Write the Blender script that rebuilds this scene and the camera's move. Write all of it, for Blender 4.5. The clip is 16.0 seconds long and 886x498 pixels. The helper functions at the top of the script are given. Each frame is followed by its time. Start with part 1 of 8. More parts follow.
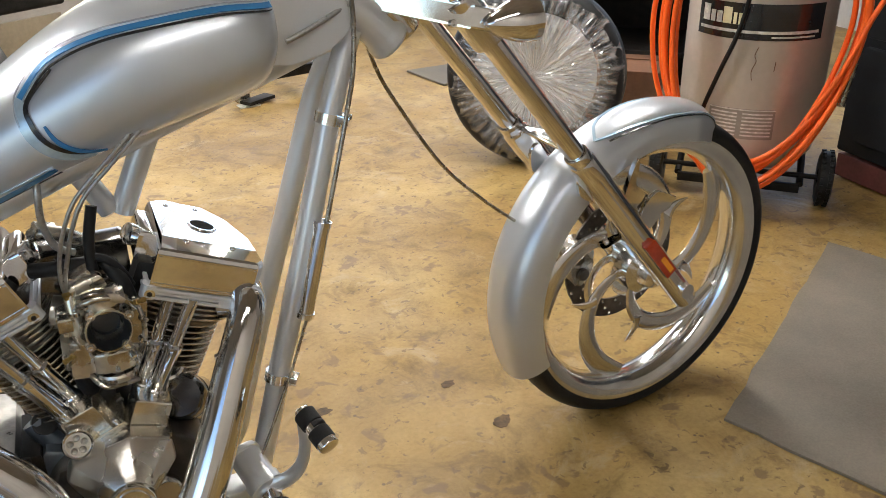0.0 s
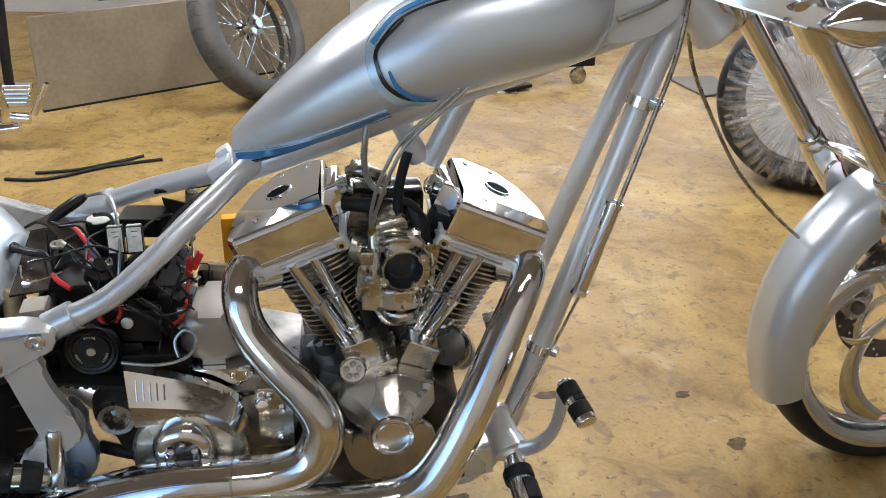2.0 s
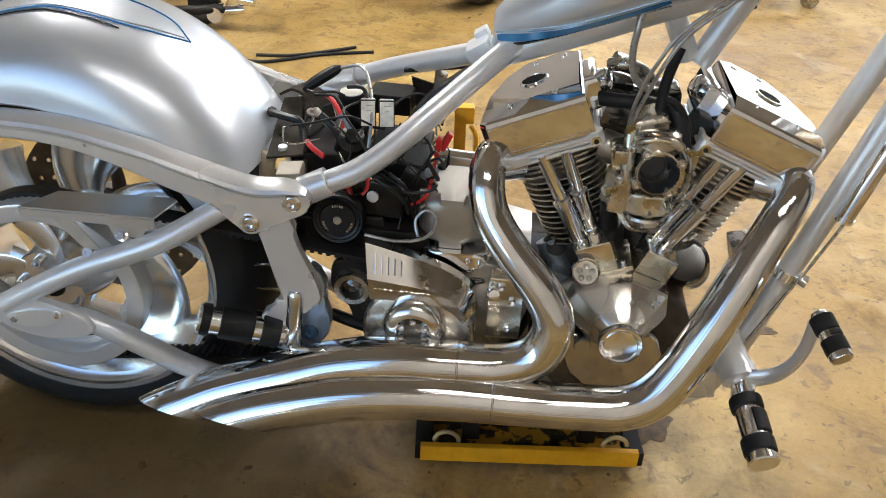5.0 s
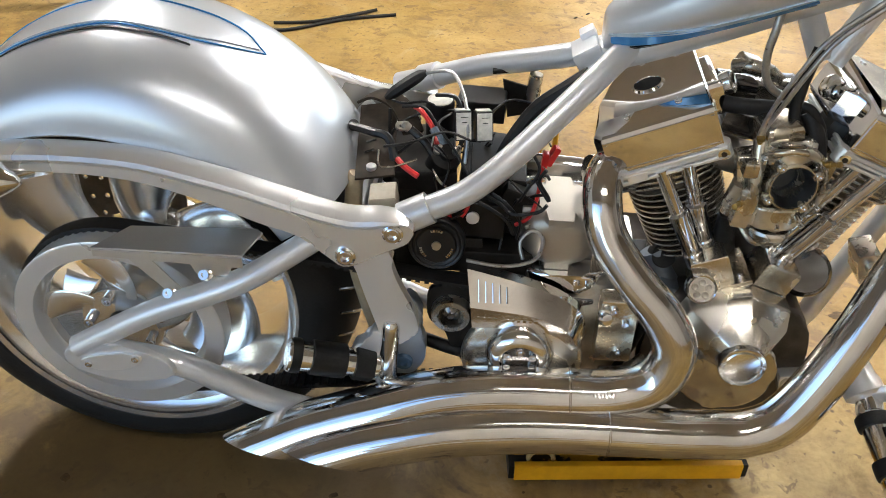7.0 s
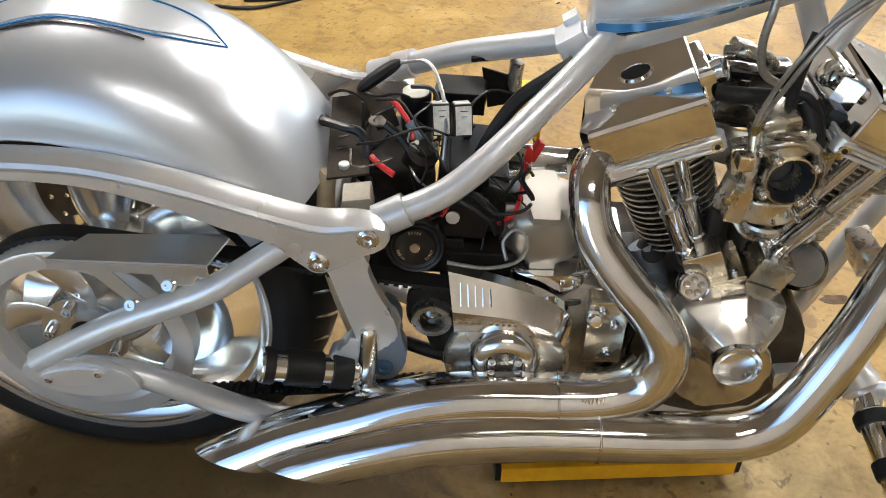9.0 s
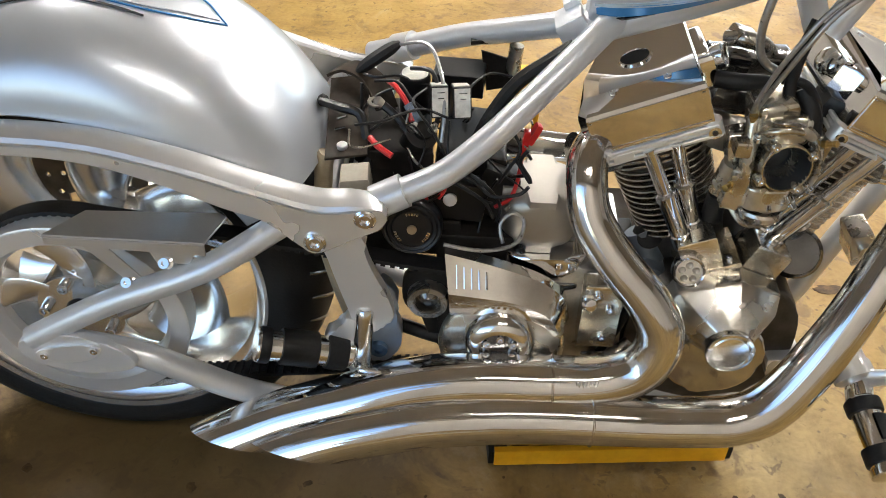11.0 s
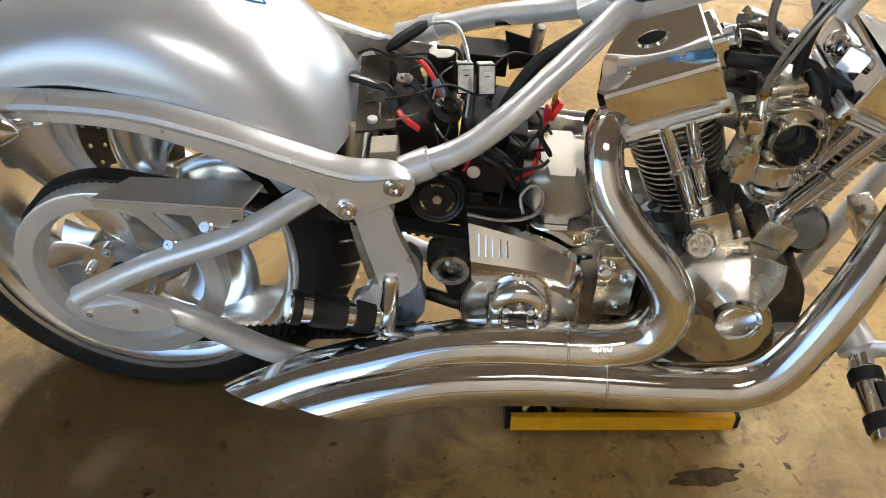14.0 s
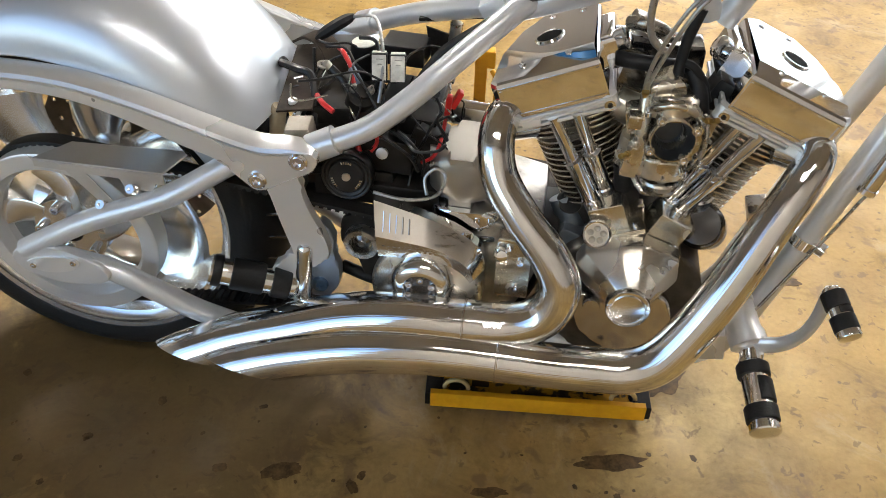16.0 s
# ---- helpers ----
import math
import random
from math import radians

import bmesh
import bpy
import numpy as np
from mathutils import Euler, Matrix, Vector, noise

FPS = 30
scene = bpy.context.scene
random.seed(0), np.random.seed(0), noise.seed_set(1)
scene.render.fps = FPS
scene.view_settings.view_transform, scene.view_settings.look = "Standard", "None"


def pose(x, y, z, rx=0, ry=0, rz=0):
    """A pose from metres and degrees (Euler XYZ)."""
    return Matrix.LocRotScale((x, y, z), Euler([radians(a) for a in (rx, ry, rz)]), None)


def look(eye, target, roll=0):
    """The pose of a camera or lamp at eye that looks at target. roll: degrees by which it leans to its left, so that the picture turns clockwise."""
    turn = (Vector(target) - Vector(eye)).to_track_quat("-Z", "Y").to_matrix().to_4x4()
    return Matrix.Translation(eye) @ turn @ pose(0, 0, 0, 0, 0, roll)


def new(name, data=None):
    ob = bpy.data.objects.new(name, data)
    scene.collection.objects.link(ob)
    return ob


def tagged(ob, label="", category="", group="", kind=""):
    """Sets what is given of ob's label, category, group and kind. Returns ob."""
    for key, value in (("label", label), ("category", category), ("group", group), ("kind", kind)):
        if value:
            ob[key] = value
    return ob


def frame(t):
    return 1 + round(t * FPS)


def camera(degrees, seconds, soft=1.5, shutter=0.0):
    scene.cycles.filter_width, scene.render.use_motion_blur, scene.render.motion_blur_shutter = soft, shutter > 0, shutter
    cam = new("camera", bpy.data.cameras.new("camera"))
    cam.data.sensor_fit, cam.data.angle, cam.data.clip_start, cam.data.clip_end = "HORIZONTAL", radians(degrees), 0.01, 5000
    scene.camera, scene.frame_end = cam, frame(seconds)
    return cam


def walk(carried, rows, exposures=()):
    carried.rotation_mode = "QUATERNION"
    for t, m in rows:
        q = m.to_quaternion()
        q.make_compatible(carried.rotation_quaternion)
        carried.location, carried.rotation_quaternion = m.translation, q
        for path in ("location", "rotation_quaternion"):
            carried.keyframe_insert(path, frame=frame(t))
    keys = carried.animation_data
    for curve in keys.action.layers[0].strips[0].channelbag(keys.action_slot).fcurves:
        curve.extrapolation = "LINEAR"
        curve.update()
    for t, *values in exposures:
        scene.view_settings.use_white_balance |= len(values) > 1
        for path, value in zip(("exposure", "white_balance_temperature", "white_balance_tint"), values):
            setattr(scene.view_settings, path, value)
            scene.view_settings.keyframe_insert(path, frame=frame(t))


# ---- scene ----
cam = camera(55.0, 16.0, soft=0.9)
PATH = [
    (0, (0.847, -1.186, 1.191), (1.536, 0.462, 0.292), -1.2),
    (0.5, (0.826, -1.178, 1.189), (1.49, 0.477, 0.282), -0.2),
    (1, (0.774, -1.168, 1.182), (1.369, 0.521, 0.292), 2.1),
    (1.5, (0.748, -1.174, 1.17), (1.119, 0.574, 0.272), 1.9),
    (2, (0.724, -1.184, 1.164), (0.955, 0.588, 0.265), 1.9),
    (2.5, (0.707, -1.181, 1.147), (0.927, 0.586, 0.238), 3.0),
    (3, (0.685, -1.172, 1.125), (0.848, 0.554, 0.128), 2.5),
    (3.5, (0.668, -1.169, 1.119), (0.74, 0.522, 0.053), 2.2),
    (4, (0.653, -1.172, 1.116), (0.687, 0.519, 0.048), 3.2),
    (4.5, (0.633, -1.178, 1.111), (0.612, 0.515, 0.046), 3.5),
    (5, (0.605, -1.166, 1.108), (0.468, 0.517, 0.036), 2.6),
    (5.2, (0.578, -1.152, 1.111), (0.414, 0.522, 0.03), 2.3),
    (7.3, (0.431, -1.017, 1.149), (0.336, 0.584, -0.047), 0.8),
    (7.5, (0.434, -1.006, 1.15), (0.339, 0.593, -0.048), 0.5),
    (8, (0.426, -0.981, 1.144), (0.346, 0.603, -0.074), 0.7),
    (8.5, (0.425, -0.968, 1.143), (0.356, 0.605, -0.091), 0.9),
    (9, (0.434, -0.96, 1.141), (0.373, 0.605, -0.103), 0.8),
    (9.5, (0.433, -0.956, 1.137), (0.376, 0.596, -0.123), 1.0),
    (10, (0.434, -0.96, 1.135), (0.38, 0.591, -0.126), 1.2),
    (12.5, (0.43, -0.975, 1.139), (0.39, 0.558, -0.145), 2.9),
    (13, (0.432, -0.983, 1.138), (0.4, 0.544, -0.153), 2.7),
    (13.5, (0.44, -1.005, 1.14), (0.403, 0.522, -0.152), 1.9),
    (14, (0.423, -1.033, 1.151), (0.344, 0.501, -0.13), 2.0),
    (14.5, (0.396, -1.049, 1.152), (0.147, 0.466, -0.13), 1.2),
    (15, (0.437, -1.07, 1.16), (0.198, 0.449, -0.119), 1.3),
    (15.5, (0.563, -1.082, 1.173), (0.346, 0.452, -0.092), 1.9),
    (16, (0.649, -1.108, 1.172), (0.431, 0.43, -0.087), 2.1),
]
walk(cam, [(t, look(eye, target, roll)) for t, eye, target, roll in PATH], ((0, -0.12, 6450, 10), (1, -0.16, 6300, 10), (1.5, -0.16, 6100, 10), (2, -0.08, 5950, 10), (3, 0.02, 6000, 10), (4, 0.12, 6100, 10), (5, 0.15, 6300, 10), (8, 0.2, 6500, 10), (13.5, 0.18, 6600, 10), (14.5, 0.19, 6600, 10), (16, 0.27, 6500, 10)))

# world: dim daylight outside the open garage door behind the viewer
world = bpy.data.worlds.new("world")
scene.world = world
world.use_nodes = True
sky = world.node_tree.nodes.new("ShaderNodeTexSky")
sky.sky_type, sky.sun_disc, sky.sun_elevation, sky.sun_rotation = "NISHITA", False, radians(40), radians(0)
background = world.node_tree.nodes["Background"]
world.node_tree.links.new(sky.outputs[0], background.inputs[0])
background.inputs[1].default_value = 0.42
scene.view_settings.exposure = 0.15


# tube lights that hang under the ceiling: x, y, turn, strength
# the last one, behind the viewer, is an unseen fill lamp for the near side
LAMPS = [(-0.9, 1.7, 90, 250.0), (1.1, 1.7, 90, 145.0), (2.6, 1.2, 90, 130.0), (2.4, 3.4, 0, 115.0), (0.8, -1.6, 0, 48.0)]
# ---- materials ----
def material(name, colour, rough=0.5, metal=0.0, vary=0.12, scale=8.0, fine=120.0, bump=0.0, coat=0.0, stops=None, rough_vary=0.1, spec=0.5):
    """A procedural surface: colour mottled at two scales, uneven gloss, fine relief."""
    m = bpy.data.materials.new(name)
    m.use_nodes = True
    n, l = m.node_tree.nodes, m.node_tree.links
    b = n["Principled BSDF"]
    b.inputs["Roughness"].default_value, b.inputs["Metallic"].default_value = rough, metal
    b.inputs["Coat Weight"].default_value = coat
    b.inputs["Coat Roughness"].default_value = 0.06
    b.inputs["Specular IOR Level"].default_value = spec
    co = n.new("ShaderNodeTexCoord")
    big, small = n.new("ShaderNodeTexNoise"), n.new("ShaderNodeTexNoise")
    for tex, sc in ((big, scale), (small, fine)):
        tex.inputs["Scale"].default_value = sc
        tex.inputs["Detail"].default_value = 4.0
        l.new(co.outputs["Object"], tex.inputs["Vector"])
    mix = n.new("ShaderNodeMath")
    mix.operation = "MULTIPLY_ADD"
    l.new(small.outputs[0], mix.inputs[0])
    mix.inputs[1].default_value = 0.4 if metal < 0.5 else 0.15
    l.new(big.outputs[0], mix.inputs[2])
    ramp = n.new("ShaderNodeValToRGB")
    l.new(mix.outputs[0], ramp.inputs[0])
    lo = tuple(c * (1 - vary) for c in colour)
    hi = tuple(min(1.0, c * (1 + vary)) for c in colour)
    stops = stops or (((0.5, lo), (0.9, hi)) if metal < 0.5 else ((0.38, lo), (0.78, hi)))
    el = ramp.color_ramp.elements
    while len(el) < len(stops):
        el.new(0.5)
    for e, (at, c) in zip(el, stops):
        e.position, e.color = at, (*c, 1)
    l.new(ramp.outputs[0], b.inputs["Base Color"])
    rr = n.new("ShaderNodeMapRange")
    l.new(big.outputs[0], rr.inputs[0])
    rr.inputs[1].default_value, rr.inputs[2].default_value = 0.3, 0.7
    rr.inputs[3].default_value, rr.inputs[4].default_value = max(0.02, rough * (1 - rough_vary)), min(1.0, rough * (1 + rough_vary))
    l.new(rr.outputs[0], b.inputs["Roughness"])
    if bump:
        bn = n.new("ShaderNodeBump")
        bn.inputs["Strength"].default_value, bn.inputs["Distance"].default_value = bump, 0.002
        l.new(small.outputs[0], bn.inputs["Height"])
        l.new(bn.outputs[0], b.inputs["Normal"])
    return m


CHROME = material("chrome", (0.86, 0.86, 0.87), 0.05, 1.0, 0.03, 20, 300, rough_vary=0.6)
PIPE = material("heat_tinted_chrome_pipe", (0.80, 0.795, 0.785), 0.075, 1.0, 0.05, 26, 120, rough_vary=0.6)


def polish_lines(m, around, along, strength):
    """Fine drawn lines along the length, from a tube's own lengthwise map."""
    n, l = m.node_tree.nodes, m.node_tree.links
    uv, stretch, tex, bn = (n.new("ShaderNode" + k) for k in ("UVMap", "Mapping", "TexNoise", "Bump"))
    stretch.inputs["Scale"].default_value = (along, around, 1)
    l.new(uv.outputs[0], stretch.inputs[0])
    l.new(stretch.outputs[0], tex.inputs["Vector"])
    tex.inputs["Scale"].default_value, tex.inputs["Detail"].default_value = 1.0, 3.0
    bn.inputs["Strength"].default_value, bn.inputs["Distance"].default_value = strength, 0.002
    l.new(tex.outputs[0], bn.inputs["Height"])
    l.new(bn.outputs[0], n["Principled BSDF"].inputs["Normal"])


polish_lines(PIPE, 40.0, 1.6, 0.26)
CHROME_WAVY = material("rippled_chrome", (0.74, 0.72, 0.69), 0.09, 1.0, 0.10, 18, 38, bump=0.30, rough_vary=0.6)
CHROME_HAZE = material("heat_hazed_chrome", (0.68, 0.65, 0.62), 0.10, 1.0, 0.06, 14, 200, rough_vary=0.5)
POLISHED = material("polished_aluminium", (0.84, 0.84, 0.83), 0.15, 1.0, 0.05, 16, 150, bump=0.02, rough_vary=0.5)
WHEELMETAL = material("polished_wheel_aluminium", (0.86, 0.86, 0.85), 0.19, 0.96, 0.03, 9, 160, rough_vary=0.35)
SATIN = material("satin_aluminium", (0.78, 0.785, 0.79), 0.32, 0.62, 0.03, 6, 260, rough_vary=0.2)
STRUTMETAL = material("buffed_strut_aluminium", (0.81, 0.815, 0.82), 0.29, 0.68, 0.03, 5, 260, rough_vary=0.25)
BRUSHED = material("brushed_cover_aluminium", (0.70, 0.67, 0.61), 0.27, 0.95, 0.06, 12, 260, bump=0.03, rough_vary=0.4)
CARBMETAL = material("stained_carburettor_casting", (0.60, 0.56, 0.48), 0.24, 0.95, 0.3, 38, 160, bump=0.06, rough_vary=0.5)
GUNMETAL = material("dark_glossy_gunmetal", (0.16, 0.155, 0.15), 0.14, 0.95, 0.25, 20, 200, rough_vary=0.5)
# barrel iron coloured near black to paint the shade between the fins
GAP_SHADE = material("fin_gap_shade_iron", (0.05, 0.045, 0.04), 0.5, 0.5, 0.3, 30, 200)
HOLE_SHADE = material("painted_hole_shade", (0.004, 0.004, 0.004), 0.8, 0.0, 0.3, 30, 200, spec=0.1)
CAST = material("cast_aluminium", (0.46, 0.44, 0.40), 0.30, 0.95, 0.35, 28, 300, bump=0.2)
WARMCAST = material("oily_polished_casting", (0.72, 0.67, 0.56), 0.20, 0.95, 0.18, 26, 220, bump=0.12, rough_vary=0.5)
FIN = material("grey_cylinder_fins", (0.62, 0.58, 0.51), 0.24, 0.95, 0.2, 30, 300, bump=0.05)
PAINT = material("silver_metallic_paint", (0.60, 0.63, 0.67), 0.33, 0.62, 0.03, 3, 900, coat=0.6, rough_vary=0.08)
FRAME_PAINT = material("satin_silver_frame_paint", (0.70, 0.715, 0.735), 0.33, 0.48, 0.04, 5, 600, coat=0.25, rough_vary=0.15)
BLUE = material("blue_pinstripe", (0.04, 0.22, 0.50), 0.25, 0.2, 0.1, 20, 200, coat=0.5)
PALE = material("pale_silver_pinstripe", (0.62, 0.66, 0.70), 0.25, 0.4, 0.05, 20, 200, coat=0.5)
BLACKLINE = material("black_pinstripe", (0.015, 0.016, 0.018), 0.25, 0.0, 0.2, 20, 200, coat=0.5)
RUBBER = material("black_rubber", (0.012, 0.012, 0.0122), 0.5, 0.0, 0.4, 30, 300, bump=0.2, spec=0.25)
TYRE = material("tyre_rubber", (0.0105, 0.0105, 0.0108), 0.5, 0.0, 0.3, 20, 250, bump=0.25, spec=0.3)
PLASTIC = material("black_plastic", (0.006, 0.006, 0.0065), 0.38, 0.0, 0.4, 30, 300, bump=0.05, spec=0.35)
BLACKMETAL = material("black_painted_metal", (0.011, 0.0095, 0.008), 0.5, 0.0, 0.6, 25, 200, spec=0.22)
DULL = material("dull_grey_steel", (0.42, 0.39, 0.34), 0.27, 0.95, 0.4, 35, 160, bump=0.15)
ROTOR = material("brown_brake_rotor", (0.10, 0.085, 0.07), 0.38, 0.8, 0.3, 40, 200)
YELLOW = material("chipped_yellow_paint", (0.72, 0.34, 0.012), 0.42, 0.0, 0.1, 25, 90, stops=((0.40, (0.12, 0.06, 0.02)), (0.46, (0.74, 0.33, 0.008)), (0.9, (0.90, 0.46, 0.015))))
RED = material("red_plastic", (0.55, 0.02, 0.02), 0.35, 0.0, 0.15, 30, 200)
ORANGE = material("orange_air_hose", (0.90, 0.13, 0.012), 0.38, 0.0, 0.08, 6, 120)
AMBER = material("amber_lens", (0.95, 0.32, 0.02), 0.18, 0.0, 0.1, 60, 400, coat=0.6)
REDLENS = material("red_lens", (0.40, 0.04, 0.01), 0.2, 0.0, 0.15, 60, 400, coat=0.6)
WHITEPLASTIC = material("white_label_plastic", (0.66, 0.64, 0.58), 0.45, 0.0, 0.25, 60, 200)
CLEARWIRE = material("clear_sheathed_braid", (0.42, 0.42, 0.41), 0.3, 0.8, 0.15, 200, 600)
COMPRESSOR = material("grey_tank_paint", (0.50, 0.44, 0.37), 0.32, 0.25, 0.1, 5, 60, coat=0.3, stops=((0.42, (0.33, 0.27, 0.21)), (0.52, (0.48, 0.43, 0.36)), (0.9, (0.56, 0.50, 0.43))))
MAT = material("grey_rubber_mat", (0.185, 0.158, 0.125), 0.75, 0.0, 0.25, 4, 200, bump=0.35)
WOOD = material("dirty_plywood", (0.25, 0.205, 0.14), 0.42, 0.0, 0.25, 2.2, 50, bump=0.05)
DARKCABINET = material("dark_blue_cabinet", (0.018, 0.021, 0.026), 0.4, 0.0, 0.3, 10, 200)
BROWN = material("brown_cardboard", (0.16, 0.075, 0.04), 0.7, 0.0, 0.2, 8, 90, bump=0.1)
WALL = material("painted_garage_wall", (0.52, 0.49, 0.45), 0.7, 0.0, 0.1, 2, 60, bump=0.1)
CEILING = material("ceiling_board", (0.36, 0.33, 0.29), 0.75, 0.0, 0.12, 2, 60)
SASH = material("white_window_paint", (0.75, 0.74, 0.72), 0.5, 0.0, 0.06, 6, 90)
def wrap_material():
    """Clear stretch film: see-through with streaky shiny creases."""
    m = bpy.data.materials.new("clear_stretch_film")
    m.use_nodes = True
    n, l = m.node_tree.nodes, m.node_tree.links
    b = n["Principled BSDF"]
    b.inputs["Base Color"].default_value = (0.72, 0.72, 0.73, 1)
    b.inputs["Roughness"].default_value, b.inputs["Metallic"].default_value = 0.16, 0.55
    co, tex, fine = n.new("ShaderNodeTexCoord"), n.new("ShaderNodeTexNoise"), n.new("ShaderNodeTexNoise")
    for t, sc in ((tex, 24.0), (fine, 75.0)):
        t.inputs["Scale"].default_value, t.inputs["Detail"].default_value = sc, 6.0
        l.new(co.outputs["Object"], t.inputs["Vector"])
    ramp = n.new("ShaderNodeMapRange")
    # stretched folds run outwards from the hub
    sep, turn, dist, polar = n.new("ShaderNodeSeparateXYZ"), n.new("ShaderNodeMath"), n.new("ShaderNodeVectorMath"), n.new("ShaderNodeCombineXYZ")
    turn.operation, dist.operation = "ARCTAN2", "LENGTH"
    l.new(co.outputs["Object"], sep.inputs[0])
    l.new(sep.outputs[0], turn.inputs[0])
    l.new(sep.outputs[2], turn.inputs[1])
    l.new(co.outputs["Object"], dist.inputs[0])
    l.new(turn.outputs[0], polar.inputs[0])
    l.new(dist.outputs["Value"], polar.inputs[1])
    streak, flat = n.new("ShaderNodeTexNoise"), n.new("ShaderNodeMapping")
    flat.inputs["Scale"].default_value = (16.0, 14.0, 1.0)
    l.new(polar.outputs[0], flat.inputs[0])
    l.new(flat.outputs[0], streak.inputs["Vector"])
    streak.inputs["Scale"].default_value, streak.inputs["Detail"].default_value = 1.0, 6.0
    layers, both = n.new("ShaderNodeMapRange"), n.new("ShaderNodeMath")
    l.new(dist.outputs["Value"], layers.inputs[0])
    layers.inputs[1].default_value, layers.inputs[2].default_value = 0.16, 0.31
    layers.inputs[3].default_value, layers.inputs[4].default_value = 0.16, -0.10
    both.operation = "ADD"
    l.new(streak.outputs[0], both.inputs[0])
    l.new(layers.outputs[0], both.inputs[1])
    l.new(both.outputs[0], ramp.inputs[0])
    ramp.inputs[1].default_value, ramp.inputs[2].default_value = 0.36, 0.72
    ramp.inputs[3].default_value, ramp.inputs[4].default_value = 0.08, 0.88
    bn = n.new("ShaderNodeBump")
    bn.inputs["Strength"].default_value, bn.inputs["Distance"].default_value = 0.9, 0.003
    high = n.new("ShaderNodeMath")
    high.operation = "MULTIPLY_ADD"
    l.new(streak.outputs[0], high.inputs[0])
    high.inputs[1].default_value = 2.5
    l.new(fine.outputs[0], high.inputs[2])
    l.new(high.outputs[0], bn.inputs["Height"])
    l.new(bn.outputs[0], b.inputs["Normal"])
    clear, mix = n.new("ShaderNodeBsdfTransparent"), n.new("ShaderNodeMixShader")
    l.new(ramp.outputs[0], mix.inputs[0])
    l.new(clear.outputs[0], mix.inputs[1])
    l.new(b.outputs[0], mix.inputs[2])
    l.new(mix.outputs[0], n["Material Output"].inputs[0])
    return m


WRAP = wrap_material()
FOAM = material("white_packing_sheet", (0.75, 0.74, 0.72), 0.4, 0.1, 0.1, 12, 90, bump=0.4)
INSIDE = material("sooty_pipe_inside", (0.03, 0.027, 0.025), 0.7, 0.2, 0.3, 30, 200)


